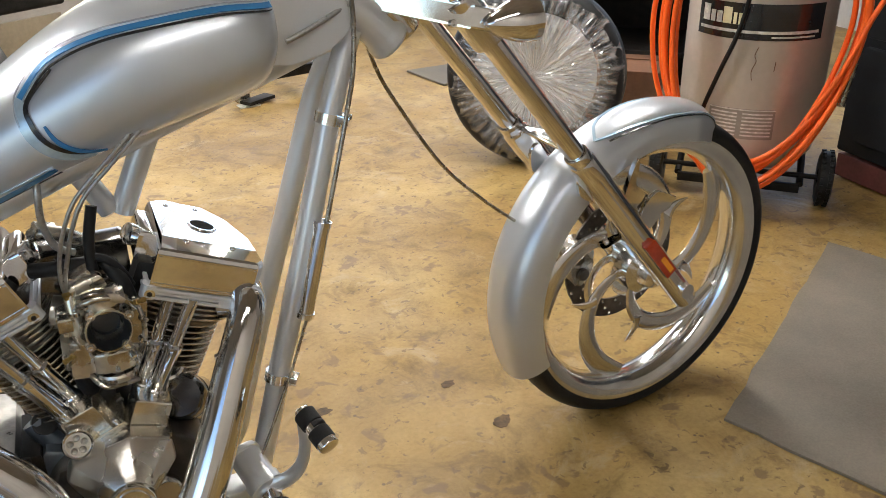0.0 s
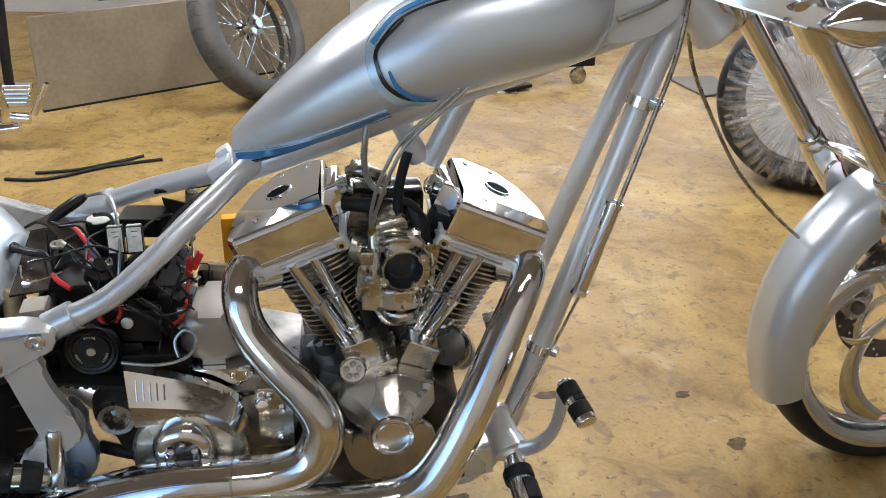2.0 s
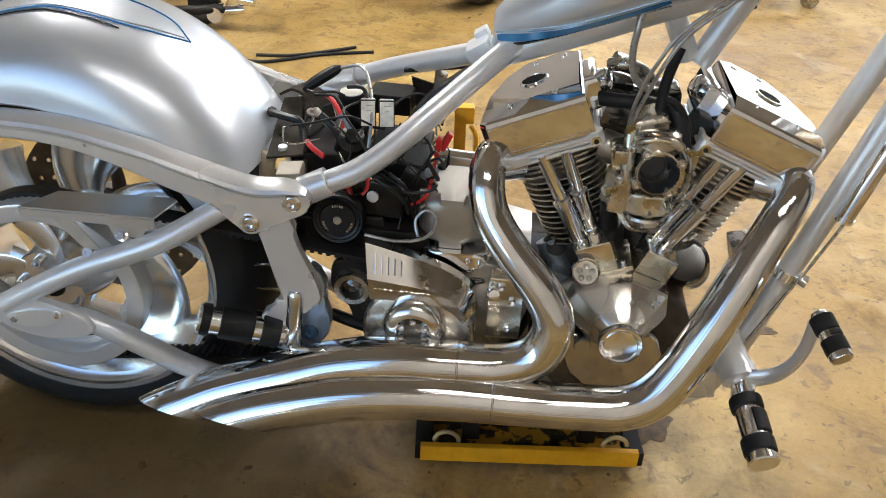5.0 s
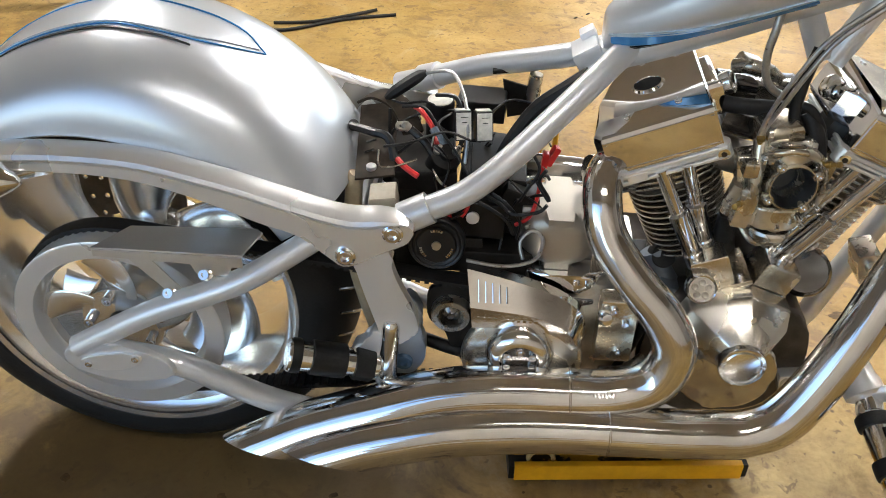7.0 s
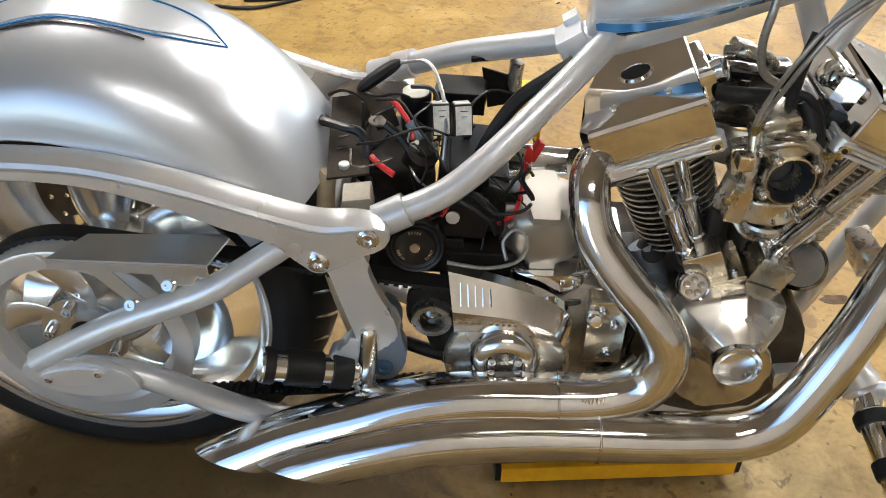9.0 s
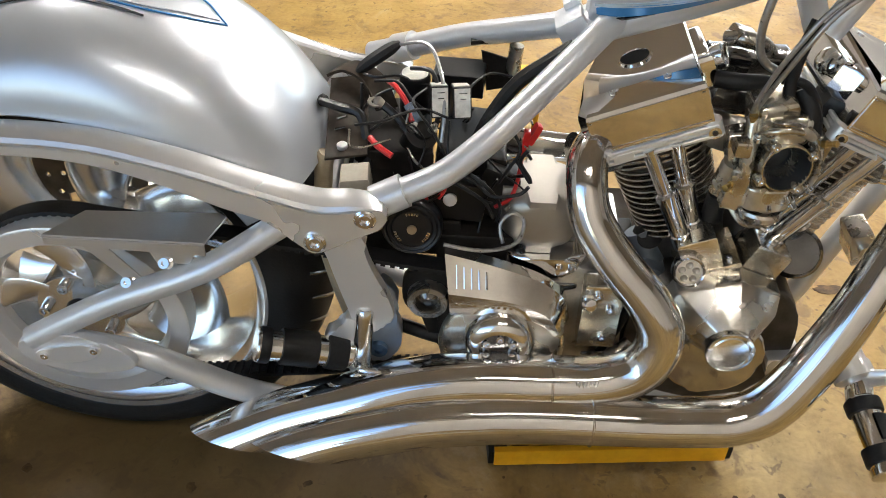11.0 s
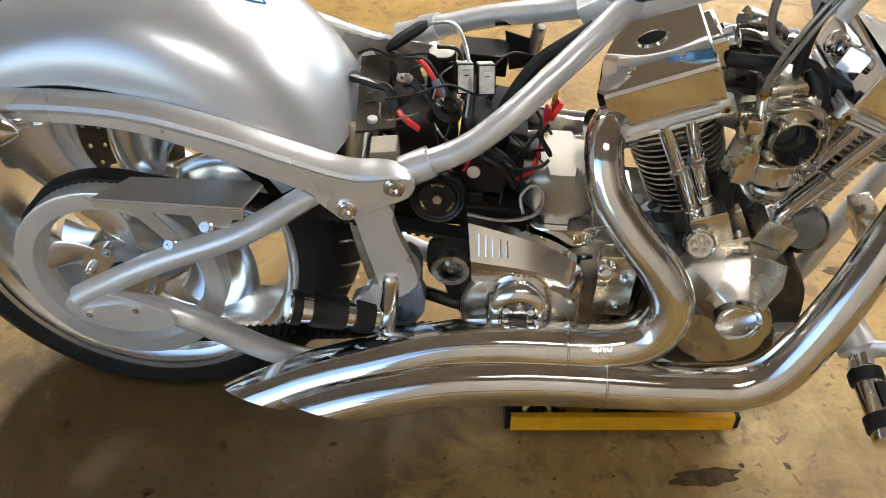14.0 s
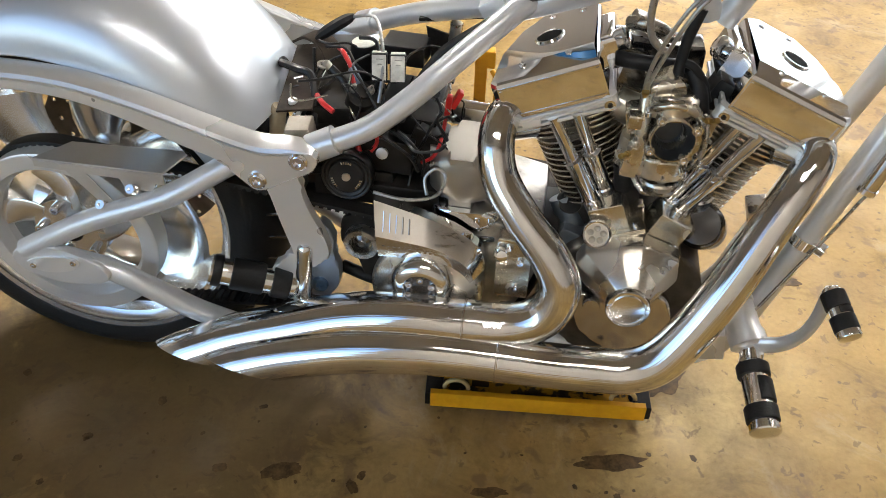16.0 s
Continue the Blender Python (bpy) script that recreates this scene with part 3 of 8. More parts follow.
# drive pulley and belt
PY = -0.153
pul = axis_matrix((RX + 0.006, PY, RZ + 0.001), (0, -1, 0))
bm = B()
lathe(bm, [(0.146, -0.018), (0.146, 0.018), (0.148, 0.020), (0.144, 0.022), (0.122, 0.021), (0.119, 0.017), (0.117, 0.006), (0.113, 0.002), (0.113, -0.012), (0.12, -0.018)], pul, 80, close=True)
pulley = part("drive_pulley", bm, SATIN, bike, "satin aluminium belt pulley")
for k in range(5):
    bm = B()
    blade(bm, pul @ Matrix.Rotation(2 * math.pi * k / 5 + 0.2, 4, "Z"), 0.045, 0.118, 0.026, 0.020, 0.35, 0.22, 0.0)
    part("spoke", bm, WHEELMETAL, pulley)
bm = B()
lathe(bm, [(0.020, 0.008), (0.058, 0.008), (0.060, 0.004), (0.060, -0.03), (0.02, -0.03)], pul, 40, close=True)
part("hub", bm, WHEELMETAL, pulley)
for k in range(5):
    a = 2 * math.pi * k / 5 + 0.55
    bm = B()
    at = pul @ Vector((0.046 * math.cos(a), 0.046 * math.sin(a), 0.008))
    bolt(bm, at, (0, -1, 0), 0.008, 0.012)
    part("bolt", bm, CHROME, pulley)
# black plug that paints the shade of the open axle hole
bm = B()
lathe(bm, [(0, 0.012), (0.018, 0.012), (0.020, 0.006), (0.020, -0.02), (0, -0.02)], pul, 24)
part("axle_hole_shade", bm, BLACKMETAL, pulley)

FPX, FPZ, FPR, RPR = 0.478, 0.338, 0.078, 0.149


def belt_path(count):
    """The belt's loop round the two pulleys, as (x, z, outward angle)."""
    d = math.hypot(FPX - RX, FPZ - RZ)
    base = math.atan2(FPZ - RZ, FPX - RX)
    tilt = math.acos((RPR - FPR) / d)
    a_top, a_low = base + tilt, base - tilt
    segs = []
    n = 40
    for k in range(n + 1):
        a = a_top + (2 * math.pi - 2 * tilt) * k / n
        segs.append((RX + 0.006 + RPR * math.cos(a), RZ + RPR * math.sin(a)))
    for k in range(n + 1):
        a = a_low + (2 * tilt) * k / n
        segs.append((FPX + FPR * math.cos(a), FPZ + FPR * math.sin(a)))
    p = np.array(segs + segs[:1])
    seg = np.hypot(*np.diff(p, axis=0).T)
    s = np.r_[0, np.cumsum(seg)]
    t = np.linspace(0, s[-1], count, endpoint=False)
    return np.stack([np.interp(t, s, p[:, 0]), np.interp(t, s, p[:, 1])], 1)


bm = B()
loop = belt_path(150)
inner, outer = [], []
for k, (x, z) in enumerate(loop):
    d = loop[(k + 1) % 150] - loop[k - 1]
    d /= np.hypot(*d)
    nx, nz = d[1], -d[0]
    ring = [bm.verts.new((x + nx * o, y, z + nz * o)) for o, y in ((0.0, PY + 0.006), (0.005, PY + 0.006), (0.005, PY + 0.032), (0.0, PY + 0.032))]
    inner.append(ring)
for k in range(150):
    one, two = inner[k], inner[(k + 1) % 150]
    for j in range(4):
        bm.faces.new((one[j], one[(j + 1) % 4], two[(j + 1) % 4], two[j]))
belt = part("drive_belt", bm, RUBBER, bike, "black toothed drive belt")
bm = B()
for k in range(0, 150):
    x, z = loop[k]
    d = loop[(k + 1) % 150] - loop[k - 1]
    d /= np.hypot(*d)
    box(bm, (0.0062, 0.025, 0.0045), Matrix.Translation((x - d[1] * 0.0015, PY + 0.019, z + d[0] * 0.0015)) @ Matrix.Rotation(-math.atan2(d[1], d[0]), 4, "Y"), 0)
part("tooth", bm, RUBBER, belt)
bm = B()
lathe(bm, [(0, 0.010), (0.060, 0.010), (0.072, 0.013), (0.076, 0.013), (0.076, -0.016), (0, -0.016)], axis_matrix((FPX, PY + 0.019, FPZ), (0, -1, 0)), 48)
part("front_pulley", bm, BLACKMETAL, bike, "dark steel front belt pulley")

# belt guard: bent sheet over the pulley's top
bm = B()
prism(bm, [(-0.070, -0.198), (0.124, -0.198), (0.138, -0.146), (0.128, -0.138), (-0.036, -0.146)], 0.003, pose(0.006, -0.012, 0.504), 0.0008, 1)
prism(bm, [(-0.069, 0.486), (0.123, 0.480), (0.123, 0.4965), (-0.069, 0.4965)], 0.003, pose(0.006, 0, 0.007) @ side(-0.210), 0.0006, 1)
prism(bm, [(-0.030, 0.487), (0.0, 0.487), (0.042, 0.430), (0.018, 0.430)], 0.003, pose(0.006, 0, 0.007) @ side(-0.206), 0.0006, 1)
prism(bm, [(0.05, 0.487), (0.112, 0.487), (0.10, 0.462), (0.06, 0.462)], 0.003, pose(0.006, 0, 0.007) @ side(-0.205), 0.0006, 1)
guard = part("belt_guard", bm, material("brushed_steel", (0.66, 0.65, 0.63), 0.36, 0.85, 0.12, 7, 300, rough_vary=0.5), bike, "folded polished steel belt guard")
for gx, gz in ((0.074, 0.466), (0.022, 0.432)):
    bm = B()
    lathe(bm, [(0, -0.01), (0.008, -0.01), (0.008, 0.0), (0.005, 0.001), (0.005, 0.007), (0.0065, 0.008), (0.0065, 0.012), (0.003, 0.012), (0.003, 0.009), (0, 0.009)], axis_matrix((gx + 0.006, -0.209, gz + 0.007), (0, -0.8, 0.6)), 14)
    part("bolt", bm, POLISHED, guard)

# frame tubes


def frame_tube(pts, r, label="", mat=None, steps=8):
    bm = B()
    sweep(bm, pts, r, 20, steps)
    return part("frame_tube", bm, mat or FRAME_PAINT, frame_root, label)


bm = B()
lathe(bm, [(0, -0.085), (0.03, -0.085), (0.034, -0.08), (0.034, -0.068), (0.029, -0.06), (0.029, 0.06), (0.034, 0.068), (0.034, 0.08), (0.03, 0.085), (0, 0.085)], axis_matrix((1.215, YC, 0.955), (-0.72, 0, 0.70)), 32)
frame_root = part("frame", bm, FRAME_PAINT, bike, "silver painted tubular frame")
rail = [(0.306, -0.156, 0.529), (0.337, -0.147, 0.541), (0.400, -0.136, 0.568), (0.452, -0.116, 0.605), (0.503, -0.085, 0.647), (0.560, -0.040, 0.690), (0.60, 0.0, 0.716)]
frame_tube(rail, 0.0165)
frame_tube([(0.28, 0.20, 0.555), (0.341, 0.172, 0.583), (0.411, 0.142, 0.616), (0.48, 0.095, 0.650), (0.545, 0.052, 0.682), (0.60, 0.025, 0.714)], 0.0165)
frame_tube([(0.565, YC, 0.690), (0.62, YC - 0.015, 0.715), (0.70, YC - 0.018, 0.745), (0.83, YC - 0.02, 0.796), (0.98, YC - 0.015, 0.848), (1.12, YC, 0.895), (1.205, YC, 0.925)], 0.021)
down = [(1.205, YC - 0.018, 0.925), (1.185, YC - 0.03, 0.88), (1.157, -0.025, 0.809), (1.100, -0.042, 0.625), (1.034, -0.055, 0.414), (0.994, -0.06, 0.280), (0.972, -0.06, 0.212), (0.938, -0.062, 0.172), (0.87, -0.065, 0.158), (0.55, -0.075, 0.152), (0.38, -0.10, 0.148), (0.27, -0.145, 0.155), (0.148, -0.180, 0.216), (0.071, -0.200, 0.275), (0.01, -0.208, 0.313), (-0.10, -0.21, 0.335)]
frame_tube(down, 0.0175)
frame_tube([(x, mirror(y), z) for x, y, z in down], 0.0175)
stay = [(-0.113, -0.220, 0.344), (-0.001, -0.215, 0.409), (0.117, -0.202, 0.458), (0.188, -0.176, 0.494), (0.246, -0.150, 0.527)]
frame_tube(stay, 0.0165)
frame_tube([(x, mirror(y), z) for x, y, z in stay], 0.0165)
frame_tube([(0.285, -0.13, 0.51), (0.285, 0.17, 0.51)], 0.016)
frame_tube([(0.245, -0.11, 0.45), (0.245, 0.15, 0.45)], 0.017)
frame_tube([(0.254, -0.063, 0.545), (0.248, -0.066, 0.520), (0.246, -0.07, 0.40), (0.29, -0.07, 0.22), (0.33, -0.06, 0.11)], 0.012, "tan grimy frame post", material("grimy_cream_tube", (0.42, 0.34, 0.22), 0.5, 0, 0.2, 20, 120))
# the front end of the backbone: gusset to the engine's top mount
frame_tube([(0.80, YC - 0.01, 0.79), (0.84, YC - 0.01, 0.71)], 0.016)
frame_tube([(0.915, YC - 0.01, 0.83), (0.855, YC - 0.01, 0.705)], 0.017)
# axle plate and adjuster
for s in (-1, 1):
    bm = B()
    y0 = -0.234 if s < 0 else mirror(-0.226) - 0.012
    prism(bm, smooth_outline([(-0.13, 0.335), (-0.115, 0.355), (-0.06, 0.365), (0.0, 0.345), (0.02, 0.318), (0.0, 0.305), (-0.06, 0.298), (-0.115, 0.315)], 4), 0.012, side(y0), 0.003)
    plate = part("axle_plate", bm, FRAME_PAINT, frame_root, "silver axle plate")
    if s < 0:
        bm = B()
        prism(bm, smooth_outline([(-0.105, 0.334), (-0.075, 0.346), (-0.035, 0.352), (-0.02, 0.343), (-0.04, 0.325), (-0.085, 0.319)], 4), 0.004, side(y0 - 0.004), 0.001)
        part("axle_cap", bm, SATIN, plate)
        for bx, bz in ((-0.094, 0.331), (-0.027, 0.345)):
            bm = B()
            bolt(bm, (bx, y0 - 0.004, bz), (0, -1, 0), 0.005, 0.004)
            part("screw", bm, CHROME, plate)
# collars where the rails meet the fender struts and the tank's tail
for pts in ([(0.324, -0.150, 0.535), (0.359, -0.144, 0.551)], [(0.318, 0.183, 0.572), (0.345, 0.170, 0.585)]):
    bm = B()
    sweep(bm, pts, 0.021, 20, 1)
    part("collar", bm, FRAME_PAINT, frame_root)
bm = B()
box(bm, (0.036, 0.050, 0.038), pose(0.553, YC + 0.002, 0.692, 0, -32, 0), 0.003)
box(bm, (0.020, 0.022, 0.016), pose(0.550, YC + 0.022, 0.713, 0, -32, 0), 0.002)
part("seat_bracket", bm, FRAME_PAINT, frame_root, "welded seat bracket")
bm = B()
for (x, y, z) in ((0.53, YC + 0.012, 0.7415), (0.545, YC + 0.012, 0.7475)):
    lathe(bm, [(0, 0), (0.003, 0), (0, 0.0006)], axis_matrix((x, y, z - 0.004), (-0.4, 0, 0.9)), 8)
part("rivet", bm, BLACKLINE, frame_root)
for z, x in ((0.809, 1.157), (0.412, 1.033)):
    bm = B()
    lathe(bm, [(0.0175, -0.008), (0.021, -0.008), (0.021, 0.008), (0.0175, 0.008)], axis_matrix((x, -0.025 if z > 0.6 else -0.055, z), (0.29, 0.05, 0.95)), 24, close=True)
    box(bm, (0.02, 0.02, 0.014), pose(x + 0.018, -0.04 if z > 0.6 else -0.07, z, 0, 15, -30), 0.003)
    part("clamp", bm, POLISHED, frame_root)

# fender struts: a flat flank below a rounded, outward ledge
STRUT_TOP = [(-0.204, 0.600), (-0.19, 0.607), (-0.10, 0.613), (0.0, 0.608), (0.10, 0.585), (0.18, 0.560), (0.25, 0.541), (0.30, 0.543), (0.328, 0.540), (0.336, 0.532)]
STRUT_LOW = [(-0.204, 0.594), (-0.19, 0.586), (-0.08, 0.588), (0.0, 0.580), (0.073, 0.558), (0.14, 0.530), (0.19, 0.512), (0.228, 0.480), (0.250, 0.468), (0.295, 0.492), (0.328, 0.510), (0.336, 0.526)]


def strut_mesh(bm, y0, s):
    top, low = curve_points(STRUT_TOP, 6), curve_points(STRUT_LOW, 6)
    rings = []
    for x in np.linspace(-0.203, 0.3355, 90):
        zt, zl = np.interp(x, top[:, 0], top[:, 1]), np.interp(x, low[:, 0], low[:, 1])
        f = min(1.0, (x + 0.206) / 0.03, (0.345 - x) / 0.06)
        h = (zt - zl)
        prof = [(0.018, zl + 0.001), (0.003, zl), (0.0, zl + min(0.003, h * 0.2)), (0.0, zt - 0.011 * f), (0.0022, zt - 0.0095 * f), (0.0022, zt - 0.008 * f), (-0.0035 * f, zt - 0.0062 * f), (-0.0045 * f, zt - 0.003 * f), (-0.001, zt + 0.002 * f), (0.008, zt + 0.006 * f), (0.018, zt + 0.0085 * f), (0.028, zt + 0.008 * f), (0.030, zt + 0.004 * f), (0.026, zt - 0.004)]
        rings.append([bm.verts.new((x + 0.006, y0 - s * d if s > 0 else y0 + d, z + 0.007)) for d, z in prof])
    n = len(rings[0])
    for one, two in zip(rings, rings[1:]):
        for j in range(n):
            bm.faces.new((one[j], one[(j + 1) % n], two[(j + 1) % n], two[j]))
    bm.faces.new(rings[0])
    bm.faces.new(rings[-1])


for s in (-1, 1):
    y0 = -0.182 if s < 0 else mirror(-0.166)
    bm = B()
    strut_mesh(bm, y0, s)
    strut = part("fender_strut", bm, STRUTMETAL, bike, "satin aluminium fender strut", angle=28)
    for bx, bz in ((0.316, 0.534), (0.255, 0.496)):
        bm = B()
        lathe(bm, [(0.0135, 0), (0.0135, 0.003), (0.011, 0.005), (0.009, 0.005), (0.009, 0.007), (0.006, 0.007), (0.0055, 0.002), (0, 0.002)], axis_matrix((bx, y0, bz), (0, s, 0)), 20)
        part("bolt", bm, CHROME, strut)

# rear fender
def shell(bm, cx, cz, yc, a0, a1, steps, edge_r, crown_r, half, thick, flare=2.2, sides=22, crown_at=None, half_at=None, m=None):
    """A rounded mudguard: the section runs from edge over the crown to edge."""
    rows = []
    for layer in (0, 1):
        grid = []
        for i in range(steps + 1):
            f = i / steps
            a = radians(a0 + (a1 - a0) * f)
            cr = crown_at(f) if crown_at else crown_r
            hw = half_at(f) if half_at else half
            line = []
            for j in range(sides + 1):
                u = math.pi * j / sides
                yy = -math.cos(u)
                yy = math.copysign(abs(yy) ** (2 / flare), yy)
                hh = max(0.0, math.sin(u)) ** (2 / flare)
                rr = edge_r + (cr - edge_r) * hh - layer * thick
                p = Vector((cx + rr * math.cos(a), yc + (hw - layer * thick) * yy, cz + rr * math.sin(a)))
                line.append(bm.verts.new(m @ p if m else p))
            grid.append(line)
        for i in range(steps):
            for j in range(sides):
                bm.faces.new((grid[i][j], grid[i][j + 1], grid[i + 1][j + 1], grid[i + 1][j]))
        rows.append(grid)
    o, i_ = rows
    border = [o[k][0] for k in range(steps + 1)], [i_[k][0] for k in range(steps + 1)]
    for a, b in (border, ([o[k][-1] for k in range(steps + 1)], [i_[k][-1] for k in range(steps + 1)]), (o[0], i_[0]), (o[-1], i_[-1])):
        for k in range(len(a) - 1):
            bm.faces.new((a[k], a[k + 1], b[k + 1], b[k]))


def rear_crown(f):
    return 0.392 + 0.018 * math.sin(math.pi * min(1.0, f * 1.15)) - 0.040 * max(0.0, f - 0.55) / 0.45


bm = B()
shell(bm, -0.084, RZ + 0.003, YC - 0.015, 31, 129, 48, 0.292, 0.40, 0.158, 0.004, 2.3, 26, crown_at=rear_crown)
fender = part("rear_fender", bm, PAINT, bike, "silver metallic rear fender with fine pinstripes")


def fender_point(deg, u_deg, off=0.0012):
    f = (deg - 31) / 98
    u = radians(u_deg)
    yy = -math.cos(u)
    yy = math.copysign(abs(yy) ** (2 / 2.3), yy)
    hh = math.sin(u) ** (2 / 2.3)
    rr = 0.292 + (rear_crown(f) - 0.292) * hh + off * hh
    return (-0.084 + rr * math.cos(radians(deg)), YC - 0.015 + (0.158 + off * (1 - hh)) * yy, RZ + 0.003 + rr * math.sin(radians(deg)))


def ribbon(bm, pts, normals, width, thick=0.0012):
    """A thin painted stripe laid on a surface; width may be one value per point."""
    p = np.array(pts)
    nrm = np.array(normals)
    tang = np.gradient(p, axis=0)
    w = np.full(len(p), width) if np.isscalar(width) else np.array(width)
    rings = []
    for i in range(len(p)):
        acr = np.cross(tang[i], nrm[i])
        acr /= np.linalg.norm(acr) + 1e-9
        nn = nrm[i] / np.linalg.norm(nrm[i])
        rings.append([bm.verts.new(p[i] + acr * w[i] / 2 * s + nn * t) for s, t in ((-1, -thick), (-1, thick * 0.4), (1, thick * 0.4), (1, -thick))])
    for one, two in zip(rings, rings[1:]):
        for j in range(4):
            bm.faces.new((one[j], one[(j + 1) % 4], two[(j + 1) % 4], two[j]))
    bm.faces.new(rings[0])
    bm.faces.new(rings[-1])


def fender_stripe(name, path, width, mat, parent):
    q = curve_points(path, 8)
    pts = [fender_point(a, u) for a, u in q]
    nrm = [np.array(fender_point(a, u, 0.02)) - np.array(fender_point(a, u, 0.0)) for a, u in q]
    n = len(q)
    bm = B()
    ribbon(bm, pts, nrm, [max(0.0008, width * math.sin(math.pi * min(1.0, 0.06 + 0.94 * k / (n - 1))) ** 0.5) for k in range(n)])
    part(name, bm, mat, parent)


fender_stripe("pinstripe", [(70, 67), (78, 66.5), (84, 66), (97, 64), (112, 63), (127, 63)], 0.0045, BLACKLINE, fender)
fender_stripe("pinstripe", [(58, 86), (64, 77), (72, 70.5), (84, 69), (97, 67), (127, 66)], 0.0024, BLUE, fender)
fender_stripe("pinstripe", [(58, 86), (63, 92), (68, 93.5), (75, 93), (95, 92), (127, 91)], 0.0020, BLUE, fender)
fender_stripe("pinstripe", [(59.5, 86), (65, 79), (72, 72.6), (84, 71), (97, 69), (127, 68)], 0.0024, PALE, fender)

# tank
TANK = [(0.566, 0.704, 0.752, 0.014), (0.572, 0.704, 0.762, 0.026), (0.60, 0.712, 0.790, 0.046), (0.65, 0.732, 0.838, 0.072), (0.72, 0.760, 0.902, 0.098), (0.80, 0.792, 0.958, 0.118), (0.88, 0.818, 1.000, 0.130), (0.96, 0.840, 1.022, 0.135), (1.03, 0.860, 1.028, 0.131), (1.065, 0.876, 1.022, 0.122), (1.082, 0.905, 1.008, 0.105), (1.088, 0.93, 0.99, 0.07)]
TANK_ROWS = curve_points(TANK, 5)


def tank_section(x):
    cols = [np.interp(x, TANK_ROWS[:, 0], TANK_ROWS[:, k]) for k in (1, 2, 3)]
    return cols


def tank_ring(row, n=40):
    x, zb, zt, w = row
    out = []
    for k in range(n):
        a = 2 * math.pi * k / n
        c, s = math.cos(a), math.sin(a)
        zz = zb + (zt - zb) * (0.42 + (0.58 if s > 0 else 0.42) * math.copysign(abs(s) ** 0.85, s))
        yy = w * math.copysign(abs(c) ** (0.72 if s < 0 else 0.95), c)
        out.append((x, YC + yy, zz))
    return out


bm = B()
rings = [[bm.verts.new(p) for p in tank_ring(r)] for r in TANK_ROWS]
for one, two in zip(rings, rings[1:]):
    for j in range(40):
        bm.faces.new((one[j], one[(j + 1) % 40], two[(j + 1) % 40], two[j]))
bm.faces.new(rings[0])
bm.faces.new(rings[-1])
tank = part("fuel_tank", bm, PAINT, bike, "silver teardrop fuel tank with blue pinstripes")


def tank_side(x, z, off=0.0):
    """The tank's near flank at x, z."""
    zb, zt, w = tank_section(x)
    v = ((z - zb) / (zt - zb) - 0.42) / (0.58 if (z - zb) / (zt - zb) > 0.42 else 0.42)
    v = max(-0.999, min(0.999, v))
    s = math.copysign(abs(v) ** (1 / 0.85), v)
    c = math.sqrt(max(0.0, 1 - s * s))
    yy = w * c ** (0.72 if s < 0 else 0.95)
    return np.array((x, YC - yy - off, z))


def tank_stripe(path, width, mat, taper=True, lift=0.0008):
    q = curve_points(path, 8)
    pts, nrm = [], []
    for x, z in q:
        a, b, c = tank_side(x, z), tank_side(x + 0.004, z), tank_side(x, z + 0.004)
        nn = np.cross(b - a, c - a)
        nn = nn / np.linalg.norm(nn)
        nn = nn if nn[1] < 0 else -nn
        pts.append(a + nn * lift)
        nrm.append(nn)
    n = len(q)
    w = [max(0.001, width * (math.sin(math.pi * (0.05 + 0.9 * k / (n - 1))) ** 0.45 if taper else 1)) for k in range(n)]
    bm = B()
    ribbon(bm, pts, nrm, w)
    part("pinstripe", bm, mat, tank)


SCROLL = [(0.838, 0.822), (0.806, 0.829), (0.780, 0.846), (0.766, 0.872), (0.767, 0.902), (0.804, 0.940), (0.867, 0.967), (0.95, 0.982), (1.02, 0.988), (1.078, 0.985)]


def offset_path(path, d):
    p = np.array(path)
    t = np.gradient(p, axis=0)
    t /= np.linalg.norm(t, axis=1)[:, None]
    return [tuple(v) for v in p + d * np.stack([-t[:, 1], t[:, 0]], 1)]


HOOK = material("pale_blue_scallop", (0.50, 0.64, 0.76), 0.25, 0.35, 0.12, 25, 200, coat=0.5)
tank_stripe(SCROLL[:6], 0.014, HOOK, lift=0.0008)
tank_stripe(SCROLL[4:], 0.008, BLUE, False, lift=0.0014)
tank_stripe(offset_path(SCROLL, -0.0060)[4:], 0.0030, BLACKLINE, lift=0.0018)
tank_stripe(offset_path(SCROLL, 0.0054)[3:], 0.0014, PALE, lift=0.0018)
tank_stripe(offset_path(SCROLL, -0.0085)[:6], 0.0060, BLACKLINE, lift=0.0022)
tank_stripe([(0.852, 0.830), (0.832, 0.833), (0.812, 0.841), (0.797, 0.854), (0.788, 0.872)], 0.006, BLUE, lift=0.0026)
LOWER = [(0.575, 0.722), (0.62, 0.736), (0.68, 0.756), (0.74, 0.782), (0.79, 0.806)]
tank_stripe(offset_path(LOWER, 0.004), 0.017, BLUE)
tank_stripe(offset_path(LOWER, 0.011), 0.006, HOOK, lift=0.0014)
tank_stripe(offset_path(LOWER, -0.007), 0.007, BLACKLINE, lift=0.0014)

